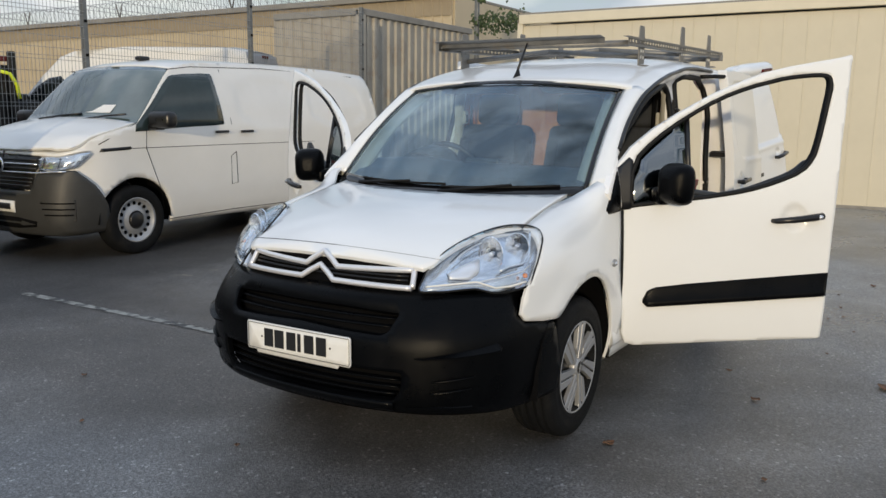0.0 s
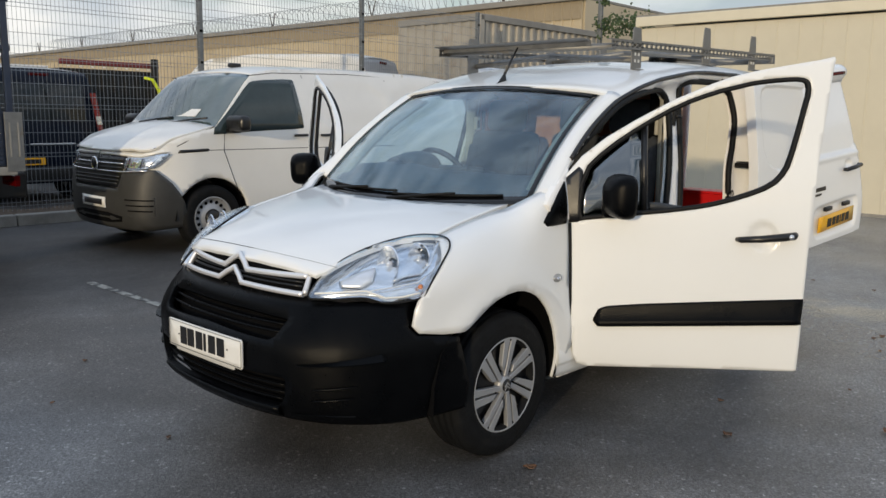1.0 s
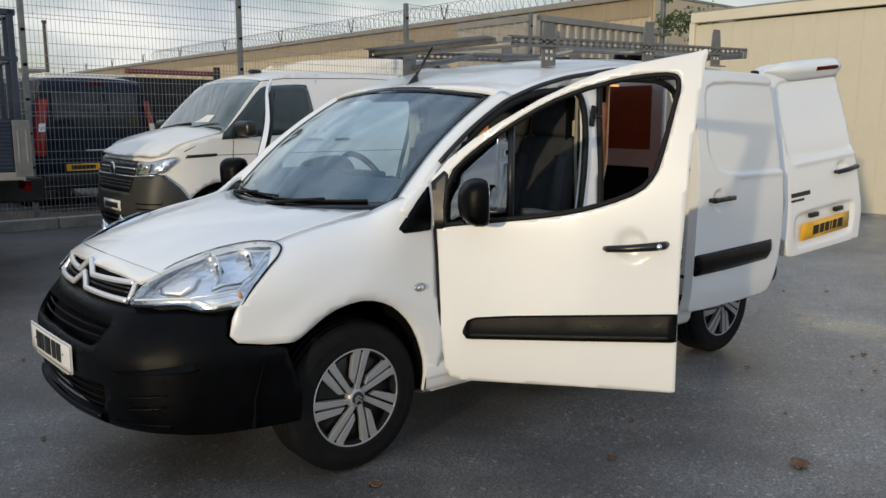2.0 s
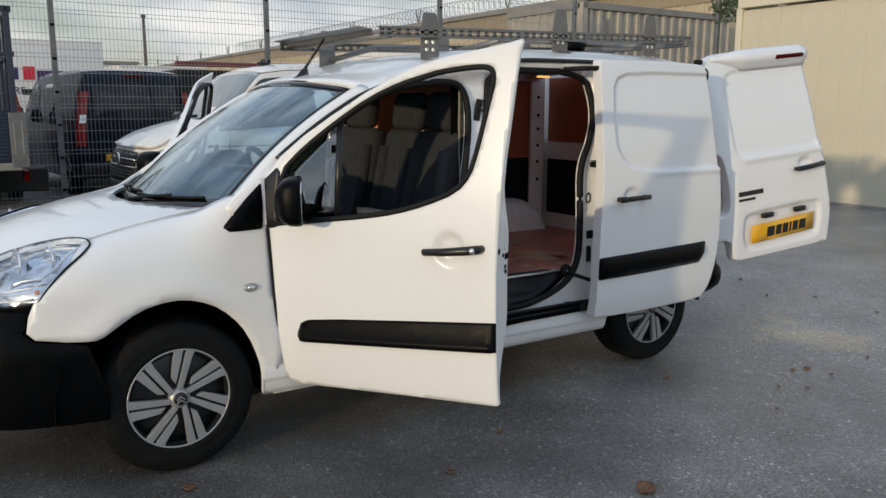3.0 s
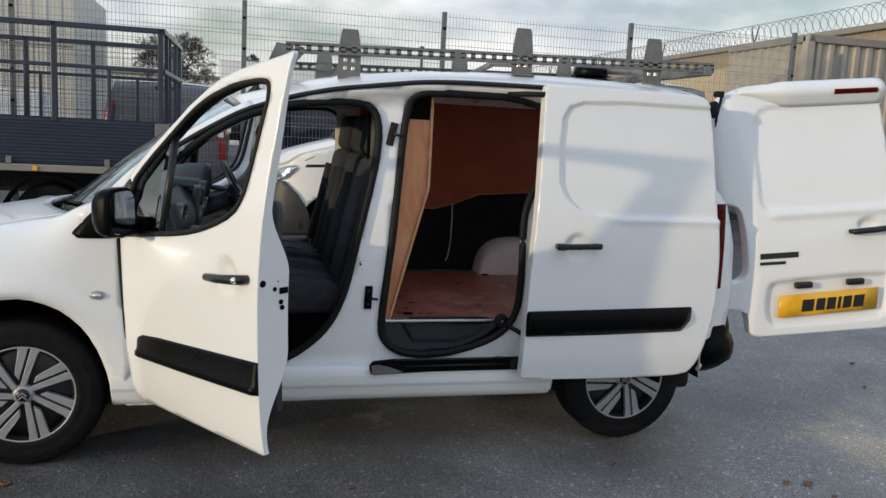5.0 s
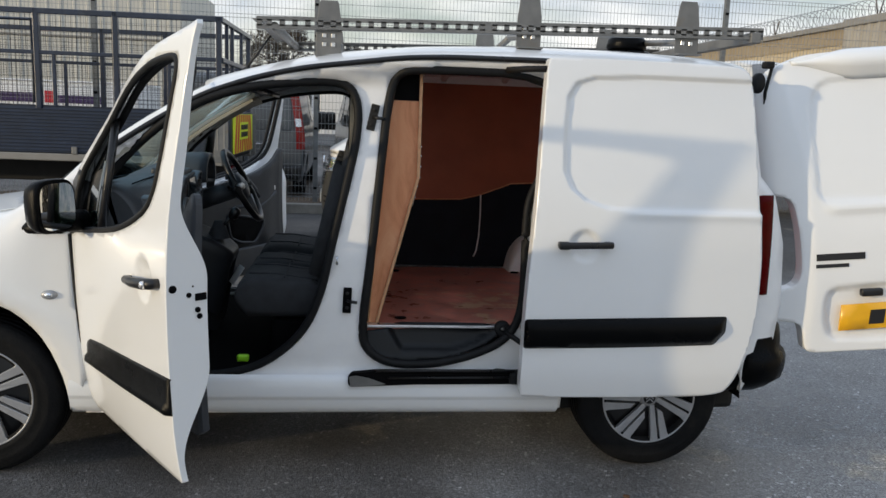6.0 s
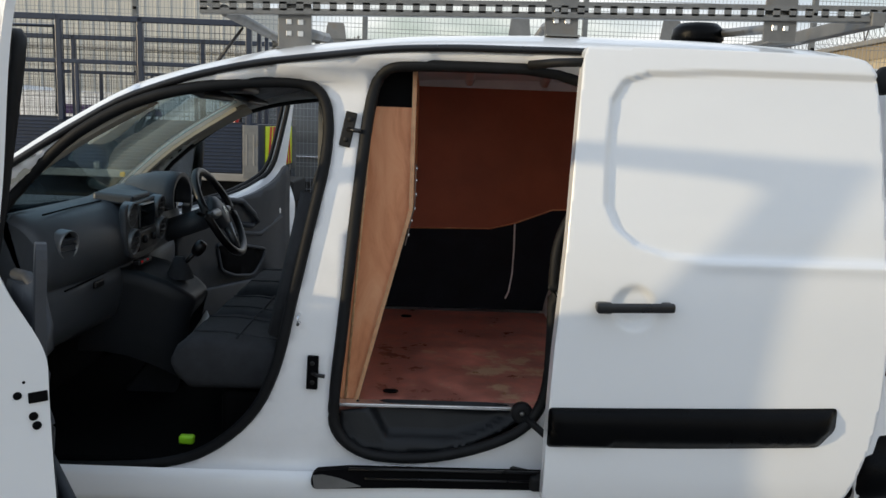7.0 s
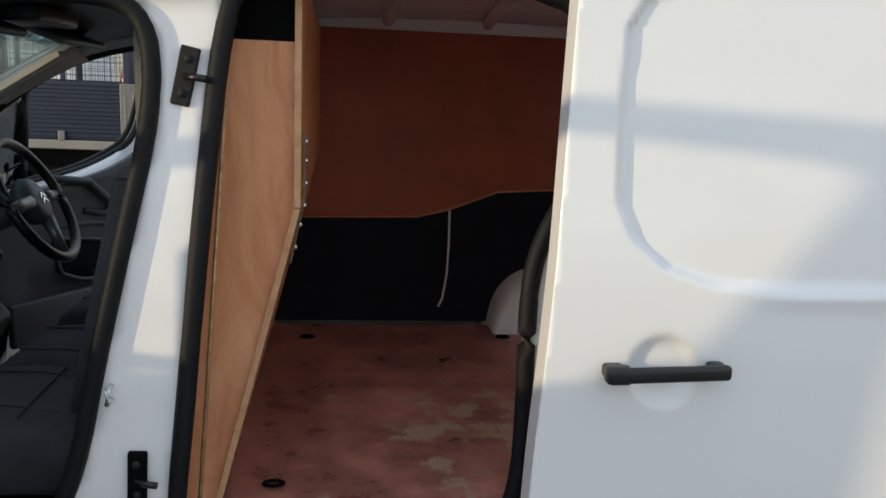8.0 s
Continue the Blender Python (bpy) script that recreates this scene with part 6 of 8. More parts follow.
part("rail_lip", tube([(1.55, -0.868, 0.455), (1.75, -0.868, 0.456), (2.16, -0.868, 0.456)], 0.005, 6), TRIM, rail)
part("rail_lip", tube([(1.60, -0.868, 0.425), (2.16, -0.868, 0.428)], 0.004, 6), TRIM, rail)
part("roller_shoe", box((0.05, 0.03, 0.05), (2.12, -0.872, 0.425), 0.014, 3), RUBBER, rail, "black roller shoe")
PLY_KINK = [(1.47, 0.60), (1.55, 0.60), (1.708, 1.222), (1.708, 1.535), (1.54, 1.535)]
part("bulkhead_cheek", prism(PLY_KINK, lambda u, v, d: (u, -0.655 + d, v), 0.012), PLY, VAN, "pale plywood cheek closing the bulkhead side")
for a, b in (((1.549, 0.60), (1.707, 1.222)), ((1.707, 1.222), (1.707, 1.66))):
    p = Vector((a[0], 0, a[1]))
    q = Vector((b[0], 0, b[1]))
    m = (p + q) / 2
    L = (q - p).length
    ang = math.degrees(math.atan2(q.x - p.x, q.z - p.z))
    part("bulkhead_panel", box((0.012, 1.38, L), (m.x + 0.004, 0.025, m.z), 0.0, rot=(0, ang, 0)), PLY, VAN, "plywood bulkhead panel")
    for k in range(5):
        part("ply_layer", box((0.0024, 0.004, L - 0.004), (m.x + 0.004 + (-0.0048 + 0.0024 * k) * math.cos(radians(ang)), -0.669, m.z), 0.0, rot=(0, ang, 0)), PLY_EDGE if k % 2 == 0 else PLY, VAN)
part("ply_layer", tube([(1.517, -0.657, 0.605), (1.584, -0.657, 1.53)], 0.004, 4), PLY_EDGE, VAN)
# dark fillers added: a bright gap behind the cheek, the black void above it
part("dark_fill_back", box((0.14, 0.012, 1.05), (1.49, -0.635, 1.10), 0.0), DARK, VAN)
part("dark_fill_top", box((0.13, 0.012, 0.13), (1.645, -0.648, 1.60), 0.0), DARK, VAN)
for (xa, za), (xb, zb) in (((1.722, 1.232), (1.722, 1.36)), ((1.695, 1.10), (1.722, 1.232))):
    strap = part("steel_strap", box((0.003, 0.022, math.hypot(xb - xa, zb - za)), ((xa + xb) / 2, -0.60, (za + zb) / 2), 0.001, rot=(0, math.degrees(math.atan2(xb - xa, zb - za)), 0)), GALV, VAN, "steel strap with screws")
    for f in (0.25, 0.6, 0.9):
        part("screw", lathe([(0, 0.006), (0.005, 0.004), (0.006, -0.002), (0, -0.002)], 10, "X"), CHROME, strap, xf=Matrix.Translation((xa + (xb - xa) * f + 0.001, -0.60, za + (zb - za) * f)))
wall_top = [(1.55, 0.99), (1.68, 0.99), (2.08, 1.0), (2.2, 1.03), (2.38, 1.10), (2.6, 1.112), (3.1, 1.115), (3.1, 1.665), (1.55, 1.665)]
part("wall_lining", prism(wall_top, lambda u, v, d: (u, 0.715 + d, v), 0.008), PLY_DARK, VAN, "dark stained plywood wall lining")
part("wall_liner", prism([(1.5, 0.595), (3.1, 0.595), (3.1, 1.112), (2.6, 1.109), (2.38, 1.097), (2.2, 1.027), (2.08, 0.997), (1.68, 0.987), (1.5, 0.987)], lambda u, v, d: (u, 0.720 + d, v), 0.008), LINER, VAN, "black lower wall liner")
part("lining_edge", tube([(x, 0.713, z) for x, z in [(1.6, 0.988), (2.08, 0.998), (2.2, 1.028), (2.38, 1.098), (2.6, 1.110)]], 0.004, 5), PLY, VAN)
part("trailing_cord", tube([(2.20, 0.712, 1.025), (2.202, 0.71, 0.90), (2.198, 0.708, 0.78), (2.185, 0.706, 0.69), (2.17, 0.704, 0.655)], 0.0045, 6), PAPER, VAN, "thin white cord")
for s in (1,):
    hump = []
    for x in np.linspace(2.34, 3.06, 80):
        fl = 0.007 * max(0.0, math.cos((x - 2.36) * 2 * math.pi / 0.085))
        h = 0.232 * max(0.0, 1 - abs((x - 2.715) / 0.352) ** 4) ** 0.5
        hump.append([(x, s * 0.735, 0.59 + h), (x, s * 0.66, 0.59 + h * 0.98), (x, s * 0.60, 0.59 + h * 0.86), (x, s * (0.565 + fl), 0.59 + h * 0.62), (x, s * (0.557 + fl), 0.59 + h * 0.3), (x, s * 0.553, 0.585)])
    part("wheel_arch", loft(hump), WHITE_JAMB, VAN, "white painted inner wheel arch")
part("wall_upper", box((1.6, 0.03, 0.14), (2.32, 0.735, 1.70), 0.01), WHITE_JAMB, VAN)
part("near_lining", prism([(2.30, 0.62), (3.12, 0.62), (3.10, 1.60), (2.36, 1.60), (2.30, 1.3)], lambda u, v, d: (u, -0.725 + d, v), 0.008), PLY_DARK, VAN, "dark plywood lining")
part("pillar_inner", box((0.13, 0.03, 1.15), (3.08, 0.70, 1.15), 0.01), WHITE_JAMB, VAN, "white pressed rear pillar")
for z in (0.95, 1.08, 1.2, 1.32, 1.42, 1.55):
    part("pillar_hole", lathe([(0, -0.003), (0.012, -0.003), (0.012, 0.001), (0, 0.001)], 12), DARK, VAN, xf=Matrix.Translation((3.08, 0.686, z)))
rd2 = part("rear_door_closed", box((0.05, 0.80, 1.22), (3.21, 0.42, 1.15), 0.02, 3), WHITE_JAMB, VAN, "white inside of the closed rear door")
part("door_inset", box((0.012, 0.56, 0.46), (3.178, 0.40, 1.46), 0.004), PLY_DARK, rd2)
part("door_inset", box((0.012, 0.56, 0.40), (3.178, 0.40, 0.90), 0.004), LINER, rd2)
part("headlining", grid_surface(lambda x, y: Vector((x, y, roof_pt(x, y) - 0.045 if x > 1.66 else roof_pt(max(x, 0.9), y) - 0.05)), np.linspace(1.62, 3.10, 10), np.linspace(-0.68, 0.68, 11), 0.01, (0, 0, 1)), WHITE_JAMB, VAN)
for x in (1.95, 2.3, 2.65, 3.0):
    part("roof_bow", tube([(x, y, roof_pt(x, y) - 0.06) for y in np.linspace(-0.66, 0.66, 13)], 0.022, 6), WHITE_JAMB, VAN)
part("roof_lamp", box((0.085, 0.03, 0.012), (2.44, -0.12, 1.66), 0.005), AMBER, VAN, "lit warm load-space lamp")
for x, y in ((1.66, -0.58), (1.69, 0.49), (2.38, 0.49), (2.6, -0.4)):
    part("lashing_ring", tube([(x + 0.022 * math.cos(t), y + 0.012 * math.sin(t), 0.600 + 0.004) for t in np.linspace(0, 6.283, 15)[:-1]], 0.004, 6, True), DARK, VAN, "small steel lashing ring")
for x, z in ((1.517, 1.463), (1.428, 0.727)):
    up = z > 1
    hp = part("slide_striker", box((0.034, 0.014, 0.105), (x, -(ys(x, z) - jamb(x, z)) - 0.008, z), 0.003, rot=(0, 12 if up else 2, 0)), DARK if not up else CHASSIS, VAN, "dark steel guide plate on the door pillar")
    part("pin", tube([(x, -(ys(x, z) - jamb(x, z)) - 0.014, z), (x + 0.020, -(ys(x, z) - jamb(x, z)) - 0.030, z - 0.002), (x + 0.040, -(ys(x, z) - jamb(x, z)) - 0.032, z - 0.004)], 0.0065, 8), TRIM, hp)
    for dz in (-0.03, 0.03):
        part("screw", lathe([(0, -0.004), (0.007, -0.003), (0.008, 0.002), (0, 0.002)], 12), CHASSIS, hp, xf=Matrix.Translation((x + 0.2 * dz * up, -(ys(x, z) - jamb(x, z)) - 0.015, z + dz)))
part("latch_striker", tube([(1.385, -(ys(1.39, 0.9) - jamb(1.39, 0.9)), 0.905), (1.385, -(ys(1.39, 0.9) - jamb(1.39, 0.9)) - 0.03, 0.905), (1.385, -(ys(1.39, 0.9) - jamb(1.39, 0.9)) - 0.03, 0.88), (1.385, -(ys(1.39, 0.9) - jamb(1.39, 0.9)), 0.88)], 0.005, 6), CHROME, VAN, "steel door striker")
for cx, z, w, h, m in ((2.227, 0.796, 0.045, 0.045, TRIM), (2.222, 0.690, 0.030, 0.088, TRIM)):
    part("catch", box((w, 0.012, h), (cx, -(ys(cx, z) - jamb(cx, z)) - 0.004, z), 0.005), m, VAN, "black sliding door catch")
car = part("roller_carriage", box((0.045, 0.135, 0.030), (2.236, -0.850, 1.176), 0.005), TRIM, VAN, "black roller carriage of the sliding door")
part("carriage_plate", box((0.055, 0.10, 0.005), (2.238, -0.845, 1.196), 0.001), CHASSIS, car)
part("child_lock_label", lathe([(0.017, -0.003), (0.024, -0.003), (0.024, 0.001), (0.017, 0.001)], 20), INK, VAN, "oval printed child lock label", xf=Matrix.Translation((2.212, -(ys(2.212, 0.996) - jamb(2.212, 0.996)) - 0.002, 0.996)) @ Matrix.Diagonal((0.8, 1, 1.2, 1)))

# ---- cab ----
part("cab_floor", box((1.35, 1.42, 0.04), (0.98, 0, 0.385), 0.01), CARPET, VAN, "black cab carpet")
part("cab_headlining", grid_surface(lambda x, y: Vector((x, y, roof_pt(x, y) - 0.045)), np.linspace(0.92, 1.70, 8), np.linspace(-0.66, 0.66, 11), 0.012, (0, 0, 1)), DASH, VAN, "dark headlining")
for s in (-1, 1):
    part("pillar_trim", grid_surface(lambda u, v: Vector(pillar_pt(s)(u, -0.62 + 1.62 * v)) + Vector((0.022, -s * 0.02, -0.02)), np.linspace(0.0, 1.0, 12), np.linspace(0, 1, 5), 0.015, (0.2, -s * 0.4, -0.4)), BEIGE_TRIM, VAN, "beige windscreen pillar trim")
    part("post_trim", loft([[(1.425 + 0.03 * sstep(1.3, 0.8, z), s * 0.705, z), (1.432 + 0.03 * sstep(1.3, 0.8, z), s * 0.680, z), (1.47, s * 0.664, z), (1.488, s * 0.668, z), (1.495, s * 0.70, z)] for z in np.linspace(0.75, 1.57, 9)]), BEIGE_TRIM, VAN, "beige door post trim")
    part("belt_guide", box((0.045, 0.022, 0.085), (1.475, s * 0.653, 1.40), 0.008, 3), BEIGE_TRIM, VAN, "seat belt guide on the door post")
    part("belt_slot", box((0.022, 0.006, 0.05), (1.475, s * 0.641, 1.395), 0.002), DARK, VAN)
    part("sun_visor", box((0.13, 0.42, 0.022), (0.98, s * 0.33, 1.572), 0.01, 3, rot=(0, 20, 0)), DASH, VAN)
part("rear_view_console", box((0.16, 0.30, 0.04), (1.0, 0, 1.60), 0.015, 3), DASH, VAN)
SEC = [(0.30, 1.10), (0.40, 1.150), (0.47, 1.168), (0.53, 1.166), (0.572, 1.152), (0.600, 1.127), (0.632, 1.085), (0.648, 1.03), (0.646, 0.985), (0.628, 0.938), (0.606, 0.920), (0.604, 0.912), (0.618, 0.900), (0.624, 0.87), (0.618, 0.80), (0.595, 0.735), (0.54, 0.70), (0.30, 0.66)]


def dash_row(y):
    v = abs(y) / 0.70
    b = 0.015 * math.exp(-(y / 0.25) ** 2)
    top = 0.025 * math.exp(-((y - 0.37) / 0.2) ** 2)
    sc = 0.06 * v ** 4
    return [(x + (b if z < 1.1 and x > 0.5 else 0) - sc * (x > 0.5), y, z + (top if z > 1.05 else 0) - (0.02 if v > 0.95 else 0)) for x, z in rounded_open(SEC)]


def rounded_open(p):
    out = [p[0]]
    for a, b in zip(p, p[1:]):
        out += [(a[0] * 0.75 + b[0] * 0.25, a[1] * 0.75 + b[1] * 0.25), (a[0] * 0.25 + b[0] * 0.75, a[1] * 0.25 + b[1] * 0.75)]
    return out + [p[-1]]


dash = part("dashboard", loft([dash_row(y) for y in np.linspace(-0.70, 0.70, 41)], True, True, True), DASH, VAN, "dark grey moulded dashboard")


def dash_vent(x, y, z, r, yaw=0):
    at = Matrix.Translation((x - 0.004, y, z)) @ Matrix.Rotation(radians(yaw), 4, "Z") @ Matrix.Rotation(radians(8), 4, "Y")
    v = part("air_vent", lathe([(r * 1.02, -0.03), (r * 1.05, 0.0), (r * 1.02, 0.009), (r * 0.96, 0.009), (r * 0.93, 0.0), (r * 0.8, -0.03)], 28, "X"), GALV_TRIM, dash, "round air vent with a satin ring", xf=at)
    part("vent_core", lathe([(0, -0.012), (r * 0.94, -0.012), (r * 0.94, -0.03), (0, -0.03)], 20, "X"), DARK, v, xf=at)
    for k in (-0.4, 0, 0.4):
        part("vent_vane", box((0.018, r * 1.5, 0.004), (0.0, 0, k * r), 0.0), DASH, v, xf=at)


GALV_TRIM = mat("satin_vent_ring", (0.20, 0.21, 0.22), 0.35, 0.5, vary=0.1)
dash_vent(0.618, -0.585, 1.062, 0.047, -12)
dash_vent(0.668, -0.15, 1.113, 0.046)
dash_vent(0.680, 0.135, 1.118, 0.045)
dash_vent(0.680, 0.565, 1.082, 0.045, 12)
dash_vent(0.674, -0.15, 1.012, 0.048)
dash_vent(0.684, 0.135, 1.030, 0.044)
stack = corners([(-0.215, 1.155), (0.19, 1.165), (0.20, 1.03), (0.165, 0.965), (0.06, 0.935), (-0.10, 0.935), (-0.185, 0.955), (-0.215, 1.02)], 0.03)
part("centre_panel", prism(stack, lambda u, v, d: (0.640 + d, u, v), 0.026, 0.008), DASH, dash, "rounded centre panel carrying the vents")
part("radio_display", box((0.02, 0.165, 0.095), (0.668, -0.01, 1.100), 0.006), DARKGLASS, dash, "dark display screen")
part("radio_panel", box((0.03, 0.22, 0.08), (0.660, 0, 1.005), 0.01, 3), TRIM, dash)
for y in (-0.05, 0.05):
    part("radio_knob", lathe([(0, 0.014), (0.014, 0.012), (0.016, 0.0), (0, 0.0)], 16, "X"), TRIM, dash, xf=Matrix.Translation((0.675, y, 1.008)))
part("top_display", box((0.15, 0.20, 0.040), (0.580, -0.010, 1.166), 0.010, 2, rot=(0, 4, 0)), DASH, dash)
hood = []
for x, r in ((0.48, 0.10), (0.58, 0.125), (0.65, 0.13), (0.70, 0.124)):
    hood.append([(x, 0.375 + 1.15 * r * math.cos(t), 1.13 + 0.9 * r * math.sin(t)) for t in np.linspace(-0.3, math.pi + 0.3, 19)])
part("cluster_hood", solid([Vector(p) for r in hood for p in r], [(i * 19 + j, i * 19 + j + 1, (i + 1) * 19 + j + 1, (i + 1) * 19 + j) for i in range(3) for j in range(18)], 0.018, (0, 0, -1)), DASH, dash, "hooded instrument binnacle")
part("instruments", box((0.02, 0.22, 0.13), (0.63, 0.375, 1.135), 0.02, 3), DARKGLASS, dash)
part("glovebox_line", tube([(0.607, y, 0.914) for y in (-0.60, -0.4, -0.16)], 0.003, 5), DARK, dash)
part("glovebox_catch", box((0.014, 0.075, 0.026), (0.624, -0.37, 0.895), 0.006), TRIM, dash)
part("dash_lid_line", tube([(0.555, -0.62, 1.161), (0.552, -0.4, 1.163), (0.552, -0.15, 1.163)], 0.003, 5), DARK, dash)
part("button_row", box((0.03, 0.13, 0.022), (0.668, -0.06, 0.925), 0.006), TRIM, dash)
for k, y in enumerate((-0.105, -0.075, -0.045, -0.015)):
    part("button", box((0.008, 0.014, 0.008), (0.684, y, 0.929), 0.002), (REDBOX, GALV, REDBOX, GALV)[k], dash)
rows = []
for x, z, w in ((0.52, 0.915, 0.175), (0.62, 0.912, 0.175), (0.70, 0.895, 0.165), (0.78, 0.862, 0.150), (0.84, 0.826, 0.130), (0.872, 0.800, 0.110), (0.880, 0.782, 0.095), (0.868, 0.745, 0.085), (0.80, 0.66, 0.08), (0.70, 0.55, 0.08), (0.60, 0.42, 0.08)):
    rows.append([(x - 0.06, -w * 1.02, z - 0.32), (x - 0.015, -w, z - 0.055), (x, -w * 0.97, z - 0.016), (x, -w * 0.86, z), (x, -w * 0.70, z - 0.004), (x, w * 0.70, z - 0.004), (x, w * 0.86, z), (x, w * 0.97, z - 0.016), (x - 0.015, w, z - 0.055), (x - 0.06, w * 1.02, z - 0.32)])
con = part("centre_console", loft(rows, True, False, False), CONSOLE_SHADE, VAN, "centre console darkened for cab shade, carrying the gear lever")
part("gear_gaiter", lathe([(0.055, 0), (0.045, 0.03), (0.03, 0.06), (0.02, 0.085), (0, 0.085)], 16, "Z"), CLOTH, con, xf=Matrix.Translation((0.795, 0.0, 0.850)))
gl = part("gear_lever", tube([(0.805, 0.0, 0.90), (0.858, 0.0, 0.955)], 0.009, 8), TRIM, con)
part("gear_knob", lathe([(0, -0.035), (0.018, -0.03), (0.025, -0.01), (0.025, 0.012), (0.018, 0.028), (0, 0.032)], 18, "Z"), TRIM, con, xf=Matrix.Translation((0.872, 0.0, 0.972)) @ Matrix.Rotation(radians(35), 4, "Y"))
st = Matrix.Translation((0.86, 0.378, 1.075)) @ Matrix.Rotation(radians(-28), 4, "Y")
sw = part("steering_wheel", tube([(0, 0.197 * math.cos(t), 0.197 * math.sin(t)) for t in np.linspace(0, 2 * math.pi, 49)[:-1]], 0.0165, 10, True), TRIM, VAN, "black steering wheel", xf=st)
part("wheel_hub", lathe([(0, 0.022), (0.045, 0.02), (0.072, 0.008), (0.08, -0.012), (0.06, -0.05), (0, -0.05)], 28, "X"), DASH, sw, "grey steering wheel boss", xf=st)
for t, ln in ((0, 0.19), (math.pi, 0.19), (-math.pi / 2, 0.19)):
    part("spoke", tube([(0.0, 0.06 * math.cos(t), 0.06 * math.sin(t)), (-0.008, 0.18 * math.cos(t), 0.18 * math.sin(t))], [0.024, 0.014], 8, flat=1), GALV_TRIM, sw, xf=st)
part("column", tube([(0.62, 0.378, 0.98), (0.82, 0.378, 1.055)], 0.05, 10), DASH, VAN)
part("stalk", tube([(0.80, 0.378, 1.05), (0.80, 0.22, 1.09)], 0.009, 6), TRIM, VAN)
for dz in (0.005, -0.012):
    part("boss_chevron", prism([(-0.018, -0.009), (0, 0.006), (0.018, -0.009), (0.018, -0.003), (0, 0.012), (-0.018, -0.003)], lambda u, v, d: (0.023 + d, u, v + dz), 0.003), CHROME, sw, xf=st)


def cushion(x0, x1, y, w, z, thick, crown):
    """Stuffed cushion: rounded front, crowned top, sides drawn in."""
    rows = []
    for x, zt, zb in ((x0, z - 0.075, z - 0.10), (x0 + 0.012, z - 0.035, z - 0.145), (x0 + 0.05, z - 0.006, z - thick), (x0 + 0.14, z, z - thick), (x0 + 0.30, z - 0.02, z - thick), (x1, z - 0.05, z - thick)):
        row = []
        for a in np.linspace(0, 2 * math.pi, 29)[:-1]:
            c, sn = math.cos(a), math.sin(a)
            cc, ss = math.copysign(abs(c) ** 0.45, c), math.copysign(abs(sn) ** 0.45, sn)
            row.append((x, y + w / 2 * cc, (zt + zb) / 2 + (zt - zb) / 2 * ss + crown * max(0, sn) * (abs(c) ** 2 - 0.3)))
        rows.append(row)
    return loft(rows, True, True, True)


def seat(y, w, rest, x0=0.87, z=0.79):
    c = part("seat", cushion(x0, 1.36, y, w, z, 0.19, 0.022), CLOTH, VAN, "charcoal cloth van seat")
    part("seat_base", box((0.30, w - 0.08, 0.22), (1.26, y, 0.50), 0.02), DARK, c)
    top = lambda x: z - 0.0055 - 0.02 * sstep(x0 + 0.14, x0 + 0.30, x) - 0.03 * sstep(x0 + 0.30, 1.36, x)
    for k in (-0.27, 0.27):
        part("seam", tube([(x, y + k * w, top(x)) for x in np.linspace(x0 + 0.05, 1.30, 9)], 0.003, 5), CLOTH, c)
    part("seam", tube([(x0 + 0.20, y + k * w, top(x0 + 0.20)) for k in np.linspace(-0.42, 0.42, 9)], 0.003, 5), CLOTH, c)
    back = part("backrest", box((0.12, w, 0.64), (1.412, y, 1.04), 0.05, 4, rot=(0, 11, 0)), CLOTH, c)
    for k in (-1, 1):
        part("back_bolster", tube([(1.30, y + k * (w / 2 - 0.04), 0.80), (1.355, y + k * (w / 2 - 0.04), 1.05), (1.40, y + k * (w / 2 - 0.05), 1.26)], 0.038, 8), CLOTH, back)
    h = part("head_restraint", box((0.10, 0.285, 0.20), (1.478, rest, 1.452), 0.045, 4, rot=(0, 8, 0)), CLOTH, c)
    for k in (-0.06, 0.06):
        part("stay", tube([(1.465, rest + k, 1.30), (1.472, rest + k, 1.37)], 0.007, 6), CHASSIS, h)


seat(0.40, 0.50, 0.40, 0.97, 0.80)
seat(-0.14, 0.33, -0.16, 0.97, 0.80)
seat(-0.49, 0.37, -0.50, 0.965, 0.80)
part("door_wedge", box((0.05, 0.03, 0.03), (0.99, -0.60, 0.425), 0.008, 3), LIME, VAN, "lime green plastic tab on the cab floor")
part("paper_slip", box((0.10, 0.10, 0.004), (0.885, -0.03, 0.672), 0.001, rot=(0, -58, 20)), PAPER, VAN, "slip of white paper beside the seat")
for y in (0.62, -0.60):
    part("seat_belt", tube([(1.50, y, 1.48), (1.49, y * 0.99, 1.1), (1.42, y * 0.97, 0.70)], 0.02, 6, flat=0.25), TRIM, VAN, "black seat belt")


def tool_box():
    t = thing("red_box", "bright red plastic box standing on the load floor", "box", pose(3.05, -0.27, 0.5925))
    part("tub", loft([[(x * k, y * k, z) for x, y in ((-0.10, -0.21), (0.10, -0.21), (0.10, 0.21), (-0.10, 0.21))] for z, k in ((0.0, 0.92), (0.30, 1.0), (0.30, 1.04), (0.325, 1.04))], False, True, True), REDBOX, t)
    part("lid", box((0.215, 0.445, 0.022), (0, 0, 0.336), 0.008, 3), REDBOX, t)


tool_box()

# ---- roof rack, standing on the van's gutters ----
RACK = thing("roof_rack", "galvanised steel roof rack of slotted angle and uprights", "roof rack", pose(0, 0, 0))


